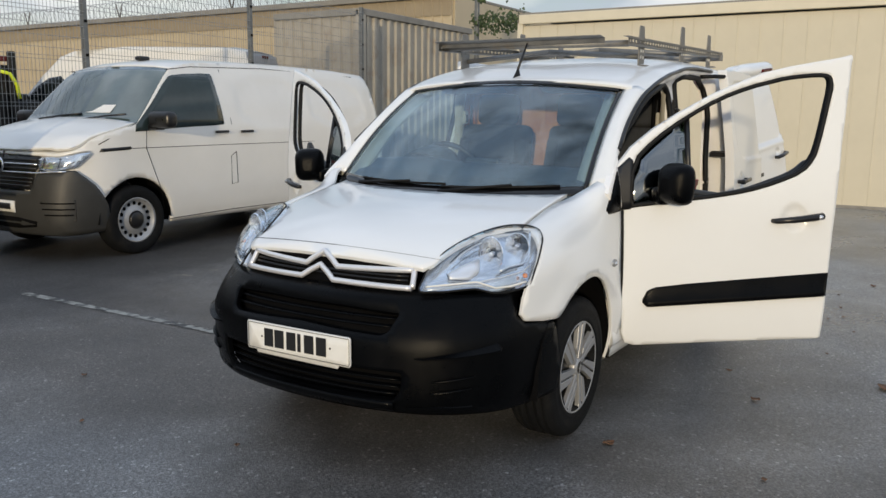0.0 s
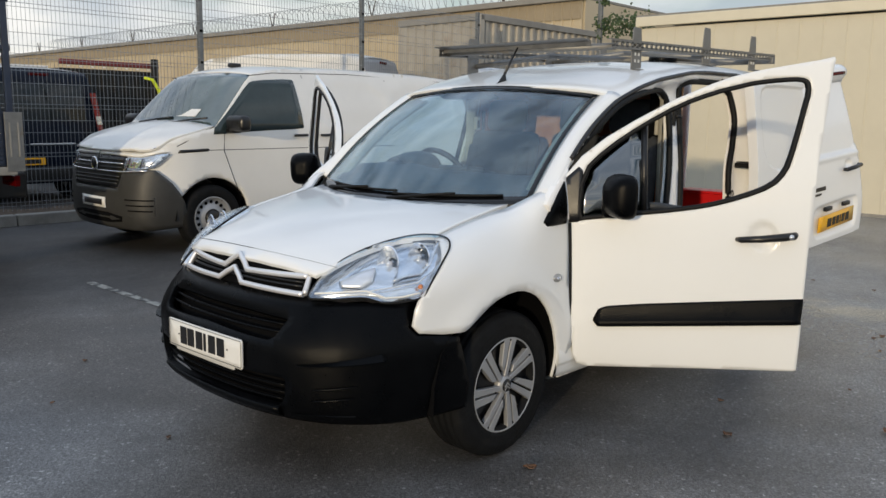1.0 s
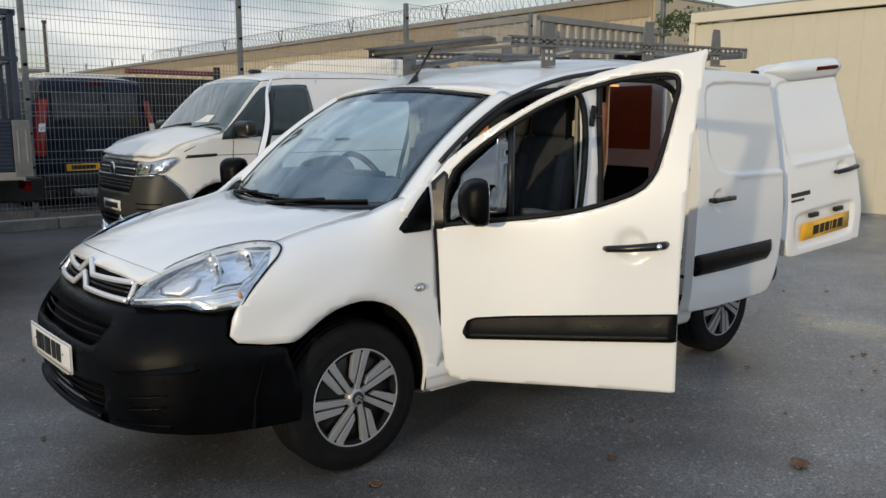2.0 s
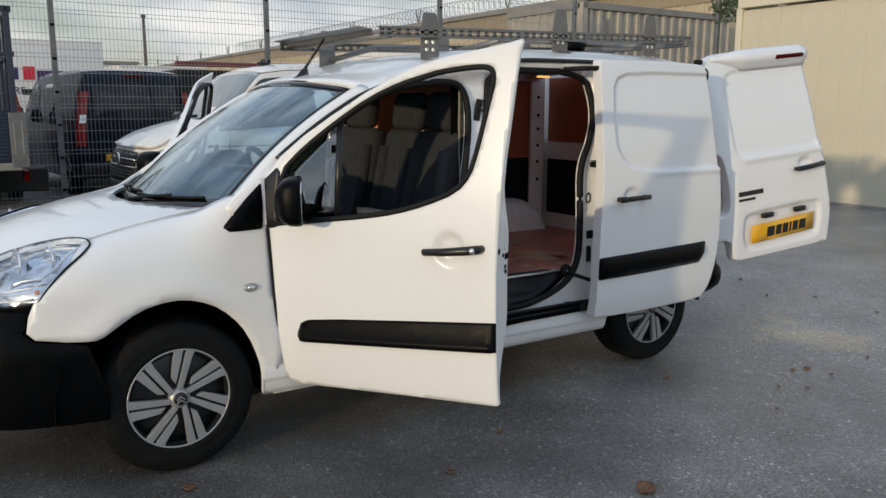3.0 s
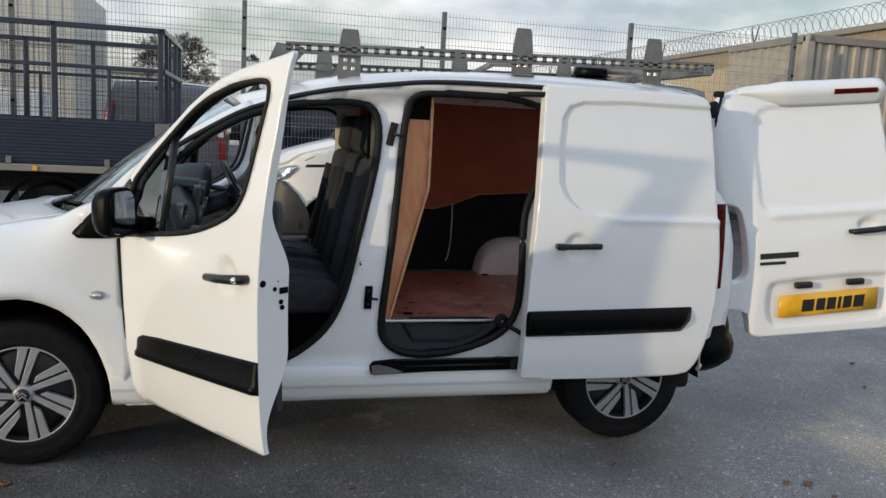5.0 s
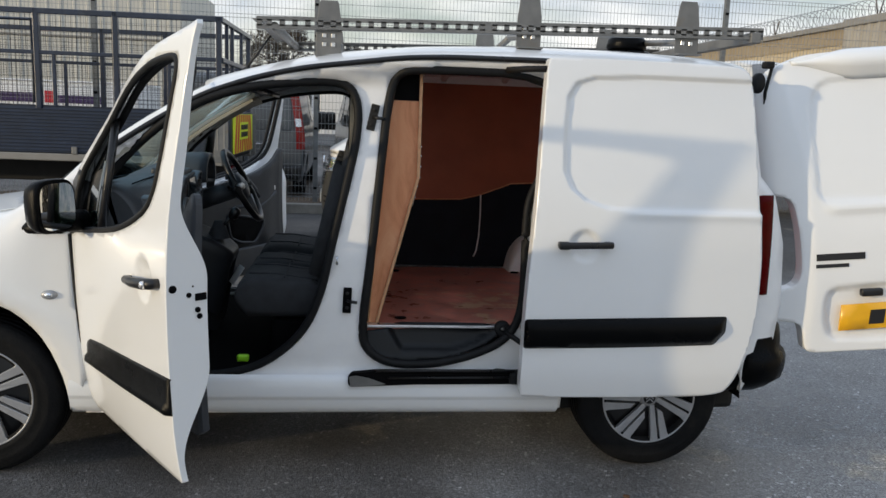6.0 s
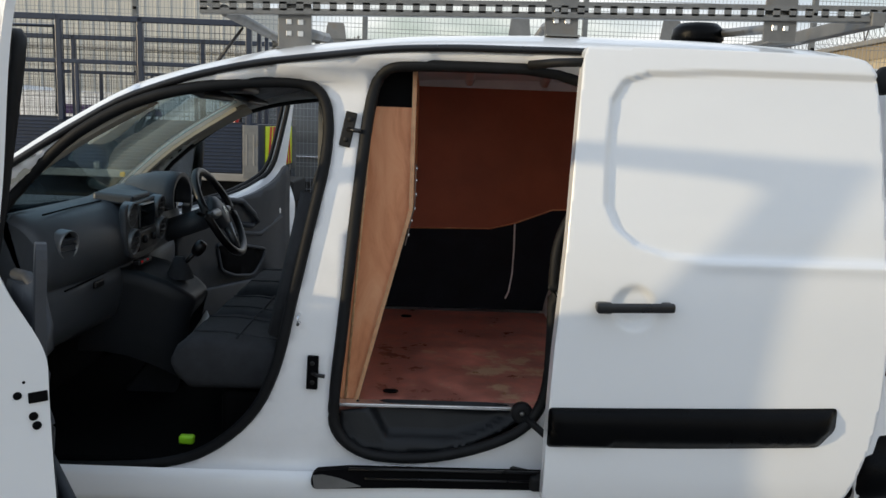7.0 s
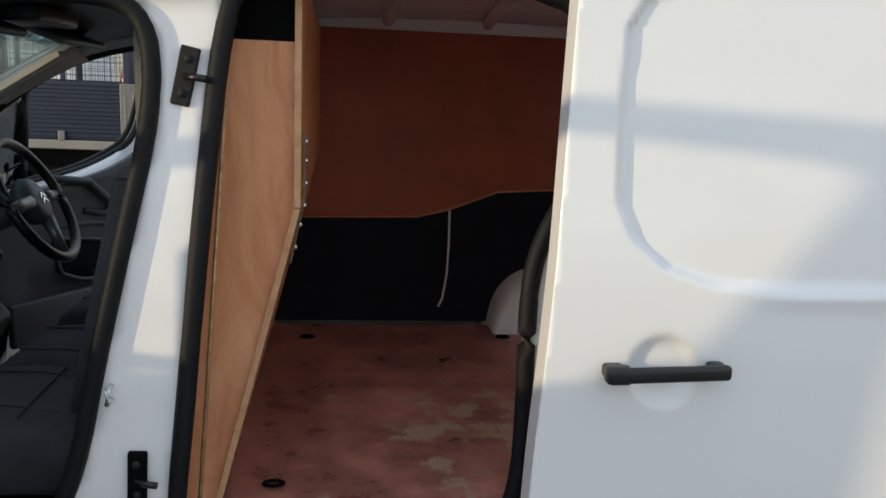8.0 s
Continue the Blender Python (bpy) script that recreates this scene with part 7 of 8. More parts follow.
def slotted(x0, z0, x1, z1, y, h, pitch=0.050):
    """A slotted channel rail: top and bottom flanges with a web of links between the slots."""
    bm = bmesh.new()
    L = math.hypot(x1 - x0, z1 - z0)
    n = int(L / pitch)
    sl = (z1 - z0) / (x1 - x0)
    at = lambda x: z0 + sl * (x - x0)
    tilt = -math.degrees(math.atan(sl))
    m, zm = (x0 + x1) / 2, (z0 + z1) / 2
    for dz, hh in ((h / 2 - 0.008, 0.016), (-h / 2 + 0.008, 0.016)):
        merge(bm, box((L, 0.004, hh), (m, y, zm + dz), 0.0, rot=(0, tilt, 0)))
    merge(bm, box((L, 0.030, 0.003), (m, y + (0.015 if y < 0 else -0.015), zm + h / 2), 0.0, rot=(0, tilt, 0)))
    merge(bm, box((L, 0.030, 0.003), (m, y + (0.015 if y < 0 else -0.015), zm - h / 2), 0.0, rot=(0, tilt, 0)))
    for i in range(n + 1):
        x = x0 + L * i / n
        merge(bm, box((0.022, 0.004, h - 0.02), (min(max(x, x0 + 0.013), x1 - 0.013), y, at(x)), 0.0))
    return bm


UPX = [(1.333, 1.70), (2.163, 1.770), (2.853, 1.775)]
for s in (-1, 1):
    part("side_rail", slotted(1.045, 1.822, 3.185, 1.878, s * 0.60, 0.046), GALV, RACK, "slotted galvanised side rail")
    for x, zb in UPX:
        p = [(-0.052, 0), (0.052, 0), (0.052, 0.06), (0.051, 0.13), (0.040, 0.21), (0.034, 0.224), (-0.034, 0.224), (-0.040, 0.21), (-0.051, 0.13), (-0.052, 0.06)]
        u = part("upright", prism(p, lambda a, b, d: (x + a, s * (0.575 - 0.0 * b) + s * d, zb + b), 0.006, 0.0015), GALV, RACK, "tapered galvanised upright")
        part("foot", box((0.104, 0.05, 0.006), (x, s * 0.60, zb + 0.002), 0.001), GALV, u)
        for a in (-0.018, 0.018):
            for b in (0.085, 0.05):
                part("bolt_slot", box((0.017, 0.004, 0.017), (x + a, s * 0.5825, zb + b), 0.002, 1), ALU, u)
        part("cross_bar", tube([(x + 0.03, 0, zb + 0.055 + 0.045), (x + 0.03, s * 0.57, zb + 0.055)], 0.017, 6), GALV, RACK)
part("front_plate", loft([[(1.012, y, 1.854), (1.088, y, 1.846), (1.092, y, 1.820), (1.088, y, 1.820), (1.084, y, 1.842), (1.012, y, 1.850)] for y in (-0.45, 0.61)], False, True, True), GALV, RACK, "folded sheet steel front plate")
part("front_beam", tube([(1.115, -0.58, 1.812), (1.125, 0.60, 1.822)], 0.018, 10), GALV, RACK, "galvanised front cross tube")
part("rear_beam", box((0.045, 1.22, 0.045), (3.15, 0, 1.86), 0.004), GALV, RACK)
vent = thing("roof_vent", "black rotary roof ventilator on the van roof", "roof vent", pose(2.80, 0.05, 1.80))
part("base", lathe([(0, -0.02), (0.14, -0.02), (0.15, 0.0), (0.145, 0.02), (0.10, 0.035), (0, 0.035)], 32, "Z"), PLASTIC, vent)
part("rotor", lathe([(0, 0.03), (0.085, 0.03), (0.10, 0.05), (0.095, 0.09), (0.075, 0.11), (0, 0.115)], 24, "Z"), PLASTIC, vent)

# ---- parked vehicles ----


def shell(parent, sil, floor, half, arches, material, r_arch=0.40, step=0.07, crown=0.03, press=None, cuts=()):
    """Body of a van: two side skins cut for the wheels, and a crowned band over nose, bonnet, screen, roof and tail.
    cuts: stretches of the outline (index from, to, name, material, label) that become parts of their own."""
    front, rear = sil[0], sil[-1]
    low = [(front[0] + 0.02, floor)]
    for ax in arches:
        a = arc(ax, 0.34, r_arch, 188, -8, 18)
        low += [p for p in a if p[1] >= floor - 0.03]
    low += [(rear[0], floor)]
    outline = low + [p for p in sil[::-1]]
    pr = press or (lambda x, z: 0.0)
    for s in (-1, 1):
        part("side_panel", sheet(outline, [], lambda x, z: (x, s * (half(x, z) - pr(x, z)), z), step, 0.02, (0, -s, 0)), material, parent)
    vs = [math.sin(a) for a in np.linspace(-math.pi / 2, math.pi / 2, 17)]
    for i0, i1, name, m, label in cuts:
        pts = fine_open(sil[i0:i1 + 1], 0.10)

        def f(i, v):
            x, z = pts[int(i)]
            a, b = pts[max(0, int(i) - 1)], pts[min(len(pts) - 1, int(i) + 1)]
            d = Vector((b[0] - a[0], 0, b[1] - a[1])).normalized()
            nrm = Vector((-d.z, 0, d.x))
            return Vector((x, v * half(x, z), z)) + nrm * (crown * (1 - abs(v) ** 2.6))
        part(name, grid_surface(f, range(len(pts)), vs, 0.015, (1 if sil[i1][0] < 0 and sil[i0][1] < 0.9 else 0, 0, -1 if sil[i0][1] > 0.9 or sil[i1][1] > 0.9 else 0)), m, parent, label)


def road_wheel(parent, x, y, s, r=0.335, w=0.20, cover=None):
    at = Matrix.Translation((x, y, r)) @ Matrix.Scale(-s, 4, (0, 1, 0))
    k = r / 0.317
    t = part("wheel", lathe([(0.20 * k, -0.09), (0.225 * k, -0.10), (0.26 * k, -0.105), (0.29 * k, -0.10), (0.308 * k, -0.085), (0.317 * k, -0.05), (0.317 * k, 0.06), (0.30 * k, 0.10), (0.20 * k, 0.09), (0.20 * k, -0.09)], 40), TYRE, parent, "black tyre on a grey steel wheel", xf=at)
    part("rim", lathe([(0.205 * k, -0.095), (0.19 * k, -0.085), (0.175 * k, -0.055), (0.13 * k, -0.05), (0.11 * k, -0.075), (0.06 * k, -0.08), (0, -0.08), (0, 0.0), (0.205 * k, 0.0), (0.205 * k, -0.095)], 40), SILVER, t, xf=at)
    part("centre_cap", lathe([(0, -0.105), (0.06 * k, -0.10), (0.085 * k, -0.08), (0, -0.07)], 24), TRIM, t, xf=at)
    for i in range(16):
        a = 2 * math.pi * i / 16
        part("vent_hole", lathe([(0, -0.004), (0.019, -0.004), (0.019, 0.002), (0, 0.002)], 8), DARK, t, xf=at @ Matrix.Translation((0.152 * k * math.cos(a), -0.053, 0.152 * k * math.sin(a))))


def on_side(parent, name, poly, half, s, material, out=0.006, thick=0.01, label="", step=0.08):
    return part(name, sheet(poly, [], lambda x, z: (x, s * (half(x, z) + out), z), step, thick, (0, -s, 0)), material, parent, label)


def seam(parent, pts, half, s, out=0.001):
    part("panel_gap", tube([(x, s * (half(x, z) + out), z) for x, z in pts], 0.004, 4), DARK, parent)


def second_van():
    t = thing("parked_van", "white panel van with dark grey bumper parked by the fence", "van", pose(1.93, 5.62, 0, 0, 0, 0.6))
    short = lambda x: x + 0.16 * max(0.0, -0.25 - x)
    hz = smooth_interp([(0.2, 0.87), (0.4, 0.93), (0.6, 0.952), (1.05, 0.95), (1.25, 0.935), (1.5, 0.885), (1.8, 0.80), (1.95, 0.74), (2.05, 0.70)], 0.1)
    hx = smooth_interp([(-1.0, -0.50), (-0.9, -0.31), (-0.86, -0.25), (-0.77, -0.14), (-0.63, -0.068), (-0.5, -0.03), (-0.38, -0.008), (-0.25, 0), (3.3, 0), (3.9, -0.02), (4.1, -0.05)], 0.04)
    half = lambda x, z: hz(z) + hx(x if x > -0.25 else (x - 0.04) / 0.84)
    sil = [(-0.74, 0.25), (-0.76, 0.36), (-0.76, 0.5), (-0.74, 0.70), (-0.70, 0.86), (-0.675, 1.0), (-0.655, 1.07), (-0.58, 1.122), (-0.35, 1.19), (-0.05, 1.265), (0.06, 1.30), (0.30, 1.56), (0.50, 1.77), (0.60, 1.855), (0.74, 1.90), (1.0, 1.94), (1.6, 1.965), (2.5, 1.972), (3.4, 1.960), (3.98, 1.93), (4.08, 1.88), (4.135, 1.75), (4.21, 1.30), (4.25, 1.0), (4.26, 0.6), (4.24, 0.30)]
    sil = [(short(x), z) for x, z in sil]
    fld = [pressing(rounded([(1.45, 1.27), (2.55, 1.27), (2.55, 1.80), (1.5, 1.80)], 1), 0.010, 0.04), pressing(rounded([(2.72, 1.27), (3.90, 1.27), (3.80, 1.80), (2.72, 1.80)], 1), 0.012, 0.04)]

    def press(x, z):
        if z < 1.2 or x < 1.3:
            return -0.006 * math.exp(-((z - 1.05) / 0.012) ** 2)
        return fld[0](x, z) + fld[1](x, z)
    shell(t, sil, 0.27, half, (0.0, 3.0), WHITE_VAN2, 0.432, 0.05, 0.045, press, ((0, 5, "nose", WHITE_VAN2, ""), (9, 13, "windscreen", VAN2_SCREEN, "pale reflecting windscreen"), (13, 20, "roof", WHITE_VAN2, ""), (20, 25, "tail", WHITE_VAN2, "")))
    for s in (-1, 1):
        on_side(t, "door_window", rounded([(-0.03, 1.215), (0.27, 1.49), (0.54, 1.765), (0.64, 1.80), (1.14, 1.835), (1.17, 1.80), (1.22, 1.30), (1.19, 1.275), (0.6, 1.255), (0.2, 1.225)], 1), half, s, VAN2_GLASS, 0.004, label="dark tinted cab side window")
        on_side(t, "wing_badge", [(-0.38, 1.03), (-0.06, 1.045), (-0.03, 1.055), (-0.05, 1.075), (-0.36, 1.062)], half, s, TRIM, 0.006, 0.008)
        seam(t, [(0.16, 1.24), (0.14, 1.05), (0.30, 0.62), (0.36, 0.35), (0.40, 0.30)], half, s)
        seam(t, [(1.30, 1.88), (1.32, 1.3), (1.32, 0.33)], half, s)
        seam(t, [(0.42, 0.31), (1.30, 0.33), (2.45, 0.33)], half, s)
        seam(t, [(2.62, 1.88), (2.62, 0.35)], half, s)
        seam(t, [(-0.02, 1.055), (1.2, 1.06), (2.6, 1.062), (3.95, 1.06)], half, s, -0.001)
        seam(t, [(0.05, 1.30), (-0.3, 1.14), (-0.38, 1.10)], half, s)
        seam(t, [(0.55, 1.845), (0.9, 1.89), (2.0, 1.925), (3.75, 1.90)], half, s)
        for x0 in (1.06, 1.44):
            part("door_handle", tube([(x0, s * (half(x0, 1.2) + 0.012), 1.20), (x0 + 0.02, s * (half(x0, 1.2) + 0.03), 1.202), (x0 + 0.17, s * (half(x0, 1.2) + 0.03), 1.205), (x0 + 0.19, s * (half(x0, 1.2) + 0.01), 1.205)], 0.014, 8), TRIM, t, "black door handle")
        m = part("door_mirror", box((0.14, 0.32, 0.165), (0.22, s * 1.11, 1.335), 0.055, 4), TRIM, t, "black door mirror")
        part("mirror_arm", box((0.12, 0.16, 0.06), (0.24, s * 0.98, 1.262), 0.02, 3), TRIM, m)
        for x in (0.0, 3.0):
            road_wheel(t, x, s * 0.84, s, 0.346)
            part("arch_liner", loft([[(x + 0.427 * math.cos(a), s * y, 0.34 + 0.427 * math.sin(a)) for a in np.linspace(0, math.pi, 16)] for y in (0.93, 0.5)]), DARK, t)
    plan = [(0, -0.955), (0.15, -0.954), (0.3, -0.948), (0.43, -0.938), (0.55, -0.92), (0.64, -0.898), (0.72, -0.865), (0.785, -0.822), (0.83, -0.77), (0.872, -0.70), (0.90, -0.63), (0.922, -0.56), (0.937, -0.49), (0.948, -0.42), (0.955, -0.34), (0.956, -0.25)]
    plan = [(y, short(x)) for y, x in plan]
    ua = np.concatenate([[0], np.cumsum([math.dist(p, q) for p, q in zip(plan, plan[1:])])])
    py, px = [p[0] for p in plan], [p[1] for p in plan]
    lean = smooth_interp([(0.2, 0.10), (0.27, 0.05), (0.36, 0.015), (0.5, 0.0), (0.68, 0.01), (0.8, 0.03), (0.9, 0.055), (1.0, 0.085), (1.04, 0.115), (1.07, 0.155), (1.09, 0.20), (1.105, 0.25), (1.12, 0.32)], 0.03)

    def face(u, z, out=0.0):
        a, sg = abs(u), (1 if u > 0 else -1)
        k = sstep(1.15, 0.7, a)
        y, x = float(np.interp(a, ua, py)), float(np.interp(a, ua, px))
        d = lean(z) * k
        return (x + d - out * k, sg * (y - 0.25 * d + out * (1 - k) - (0.952 - hz(z)) * (1 - k)), z)
    right = [(0, 0.24), (0.6, 0.24), (0.9, 0.25), (1.28, 0.27), (1.285, 0.36), (1.25, 0.52), (1.20, 0.62), (1.12, 0.73), (1.02, 0.81), (0.94, 0.865), (0.86, 0.868), (0.72, 0.855), (0.56, 0.85), (0.53, 0.80), (0.50, 0.72), (0.47, 0.665)]
    part("front_bumper", sheet(right + [(0, 0.665)] + mirror_poly(right)[:-1], [], face, 0.045, 0.03, (1, 0, 0)), VWGREY, t, "unpainted dark grey front bumper")
    gr = [(0.47, 0.675), (0.50, 0.73), (0.53, 0.80), (0.56, 0.86), (0.545, 0.995), (0.3, 1.0), (0, 1.002)]
    grille = part("grille", sheet(gr + mirror_poly(gr)[1:], [], lambda u, z: face(u, z, -0.012), 0.05, 0.02, (1, 0, 0)), TRIM, t, "black slatted grille")
    for z, w, m in ((0.715, 0.48, VWGREY), (0.75, 0.50, VWGREY), (0.785, 0.51, VWGREY), (0.835, 0.86, CHROME), (0.875, 0.54, VWGREY), (0.915, 0.54, CHROME), (0.955, 0.53, VWGREY)):
        part("grille_bar", tube([face(u, z + (0.02 * sstep(0.5, 0.86, abs(u)) if w > 0.6 else 0), 0.006) for u in np.linspace(-w, w, 25)], 0.0095 if m is CHROME else 0.008, 6), m, grille)
    part("emblem", lathe([(0.0, -0.004), (0.052, -0.004), (0.062, -0.012), (0.074, -0.006), (0.074, 0.012), (0.0, 0.012)], 28, "X"), CHROME, grille, "round bright emblem ring", xf=Matrix.Translation((short(-0.925), 0, 0.90)))
    part("emblem_field", lathe([(0.0, -0.006), (0.05, -0.006), (0.05, 0.0), (0.0, 0.0)], 24, "X"), TRIM, grille, xf=Matrix.Translation((short(-0.925), 0, 0.90)))
    lip = [(0.545, 0.998), (0.75, 0.992), (0.95, 1.03), (1.10, 1.046), (1.0, 1.06), (0.8, 1.048), (0.6, 1.045), (0.3, 1.045), (0, 1.045)]
    part("bonnet_lip", sheet([(0, 1.004), (0.3, 1.002)] + lip + mirror_poly(lip)[1:] + [(-0.3, 1.002)], [], face, 0.04, 0.03, (1, 0, 0)), WHITE_VAN2, t)
    for s in (-1, 1):
        lp = rounded([(0.56, 0.99), (0.565, 0.90), (0.58, 0.862), (0.72, 0.862), (0.86, 0.875), (0.94, 0.89), (1.02, 0.95), (1.13, 1.035), (1.0, 1.03), (0.75, 0.99)], 1)
        lp = lp if s > 0 else mirror_poly(lp)
        hl = part("headlamp", sheet(lp, [], lambda u, z: face(u, z, -0.006), 0.04, 0.004, (1, 0, 0)), REFLECTOR, t, "clear headlamp with bright reflectors")
        cover = part("lens", sheet(lp, [], lambda u, z: face(u, z, 0.010), 0.04, 0.003, (1, 0, 0)), LENS, hl)
        cover.visible_shadow = False
        for u0, u1 in ((0.62, 0.74), (0.79, 0.93)):
            cell = rounded([(u0, 0.885), (u1, 0.885 + (u1 - u0) * 0.3), (u1 + 0.01, 0.96 + (u0 - 0.62) * 0.15), (u0 + 0.01, 0.955)], 1)
            part("reflector", sheet(cell if s > 0 else mirror_poly(cell), [], lambda u, z: face(u, z, 0.0), 0.03, 0.004, (1, 0, 0)), CHROME, hl)
            part("lamp_divider", tube([face(s * (u0 - 0.018), 0.88, 0.0), face(s * (u0 - 0.005), 0.975, 0.0)], 0.006, 5), TRIM, hl)
        for z, a, b in ((0.56, 0.60, 0.93), (0.505, 0.62, 0.93), (0.45, 0.64, 0.92)):
            part("bumper_slot", tube([face(s * u, z, 0.001) for u in np.linspace(a, b, 9)], 0.007, 5), DARK, t)
        part("fog_frame", tube([face(s * u, z, 0.003) for u, z in ((0.60, 0.58), (0.94, 0.585), (0.94, 0.40), (0.66, 0.39))], 0.006, 5), VWGREY, t)
    part("lower_intake", sheet(rounded([(-0.5, 0.30), (0.5, 0.30), (0.55, 0.41), (-0.55, 0.41)], 1), [], lambda u, z: face(u, z, 0.003), 0.06, 0.006, (1, 0, 0)), DARK, t)
    pl2 = part("number_plate", sheet([(-0.26, 0.455), (0.26, 0.455), (0.26, 0.565), (-0.26, 0.565)], [], lambda u, z: face(u, z, 0.014), 0.06, 0.008, (1, 0, 0)), WHITEPLATE, t, "white number plate with a dark bar")
    part("plate_bar", sheet([(-0.20, 0.48), (0.20, 0.48), (0.20, 0.54), (-0.20, 0.54)], [], lambda u, z: face(u, z, 0.017), 0.06, 0.002, (1, 0, 0)), INK, pl2)
    for s in (-1, 1):
        seam(t, [(1.36, 0.98), (1.28, 0.93), (1.28, 0.62), (1.37, 0.63), (1.36, 0.98)], half, s)
    bz = smooth_interp([(-0.95, 1.0), (-0.90, 1.012), (-0.85, 1.038), (-0.80, 1.06), (-0.70, 1.097), (-0.62, 1.125), (-0.35, 1.2), (-0.05, 1.275), (0.10, 1.31)], 0.08)
    bo = [(-0.853, 0.0), (-0.846, 0.3), (-0.818, 0.55), (-0.763, 0.72), (-0.69, 0.815), (-0.61, 0.868), (-0.45, 0.905), (-0.3, 0.925), (-0.12, 0.928), (0.04, 0.915), (0.05, 0.5), (0.055, 0.0)]
    part("bonnet", sheet(bo + [(x, -y) for x, y in bo[-2:0:-1]], [], lambda x, y: (short(x), y, bz(x) + 0.006 + 0.05 * (1 - (y / 0.93) ** 2) * sstep(-0.90, -0.55, x) - 0.052 * sstep(0.55, 0.86, abs(y)) * sstep(-0.45, -0.68, x)), 0.05, 0.02, (0, 0, -1)), WHITE_VAN2, t, "white bonnet")
    # unseen slab added to keep light off the ground below
    part("underbody", box((4.3, 1.5, 0.10), (1.6, 0, 0.33), 0.02), DARK, t)
    part("roof_marker", box((0.14, 0.10, 0.05), (0.95, 0.05, 2.0), 0.02, 3), TRIM, t, "black roof aerial pod")
    for y0 in (0.55, -0.15):
        part("wiper", tube([(-0.02, y0, 1.325), (0.05, y0 - 0.3, 1.365), (0.07, y0 - 0.6, 1.385)], 0.01, 5), TRIM, t)
    part("dash_paper", box((0.11, 0.40, 0.004), (0.13, -0.28, 1.437), 0.001, rot=(0, -46, 0)), PAPER, t, "white paper on the dash")


second_van()


def rear_van(name, label, x, y, yaw, body, H=2.05, dark_glass=False, lamp_tall=True, plate=True):
    """A parked van seen from behind."""
    t = thing(name, label, "van", pose(x, y, 0, 0, 0, yaw))
    hz = smooth_interp([(0.2, 0.88), (0.4, 0.95), (0.7, 0.98), (1.1, 0.97), (1.4, 0.93), (1.8, 0.86), (2.0, 0.80), (2.2, 0.76)], 0.1)
    half = lambda u, z: hz(z) - 0.10 * sstep(-0.3, -1.0, u) - 0.03 * sstep(3.7, 4.0, u)
    sil = [(-0.9, 0.3), (-0.96, 0.55), (-0.93, 0.9), (-0.85, 1.02), (-0.2, 1.22), (0.0, 1.30), (0.62, H - 0.14), (0.9, H - 0.05), (1.8, H), (3.5, H - 0.01), (3.80, H - 0.05), (3.88, H - 0.15), (3.96, 1.2), (3.99, 0.7), (3.97, 0.32)]
    shell(t, sil, 0.30, half, (0.0, 2.95), body, 0.40, 0.08, 0.035, None, ((0, 3, "nose", body, ""), (3, 5, "bonnet", body, ""), (5, 7, "windscreen", DARKGLASS, "dark windscreen"), (7, 10, "roof", body, ""), (10, 14, "tail", body, "")))
    for s in (-1, 1):
        on_side(t, "door_window", rounded([(0.12, 1.27), (0.66, H - 0.20), (1.2, H - 0.17), (1.25, 1.28)], 1), half, s, DARKGLASS, 0.004)
        if dark_glass:
            on_side(t, "side_window", rounded([(1.4, 1.28), (1.4, H - 0.2), (2.4, H - 0.2), (2.4, 1.28)], 1), half, s, DARKGLASS, 0.004)
        lz = (1.72, 0.85) if lamp_tall else (1.55, 0.95)
        lamp = part("tail_light", loft([[(3.90 + 0.03 * sstep(1.8, 1.0, z), s * (half(3.7, z) + 0.012), z), (4.0 + 0.02 * sstep(1.7, 1.0, z), s * (half(3.9, z) - 0.0), z), (4.03 + 0.03 * sstep(1.7, 1.0, z) - 0.03, s * (half(3.9, z) - 0.10), z)] for z in np.linspace(lz[0], lz[1], 14)]), REDLAMP, t, "tall red tail light")
        part("clear_section", loft([[(4.003 + 0.02 * sstep(1.7, 1.0, z), s * (half(3.9, z) + 0.006), z), (4.036 + 0.03 * sstep(1.7, 1.0, z) - 0.03, s * (half(3.9, z) - 0.09), z)] for z in np.linspace(1.35, 1.22, 4)]), REFLECTOR, lamp)
        m = part("door_mirror", box((0.14, 0.22, 0.26), (0.30, s * 1.12, 1.35), 0.05, 3), TRIM, t)
        for ax in (0.0, 2.95):
            road_wheel(t, ax, s * 0.84, s)
    part("rear_bumper", box((0.14, 1.86, 0.24), (3.99, 0, 0.46), 0.05, 3), TRIM, t, "black rear bumper")
    if dark_glass:
        part("rear_window", box((0.02, 1.36, 0.56), (3.955, 0, 1.55), 0.03, 3, rot=(0, -7, 0)), DARKGLASS, t, "dark rear window")
    else:
        for s in (-1, 1):
            part("door_inset", box((0.02, 0.74, 0.60), (3.962, s * 0.40, 1.45), 0.03, 3, rot=(0, -7, 0)), body, t)
        part("door_gap", box((0.02, 0.012, 1.3), (3.985, 0, 1.25), 0.0, rot=(0, -5, 0)), DARK, t)
    part("high_brake_light", box((0.03, 0.30, 0.04), (3.90, 0, H - 0.10), 0.008), REDLENS, t)
    if plate:
        p = part("number_plate", box((0.012, 0.52, 0.11), (4.035, -0.3 if dark_glass else 0.0, 0.66), 0.003), YELLOWPLATE, t, "yellow number plate with a dark bar")
        part("plate_bar", box((0.004, 0.38, 0.065), (4.043, -0.3 if dark_glass else 0.0, 0.66), 0.001), INK, p)
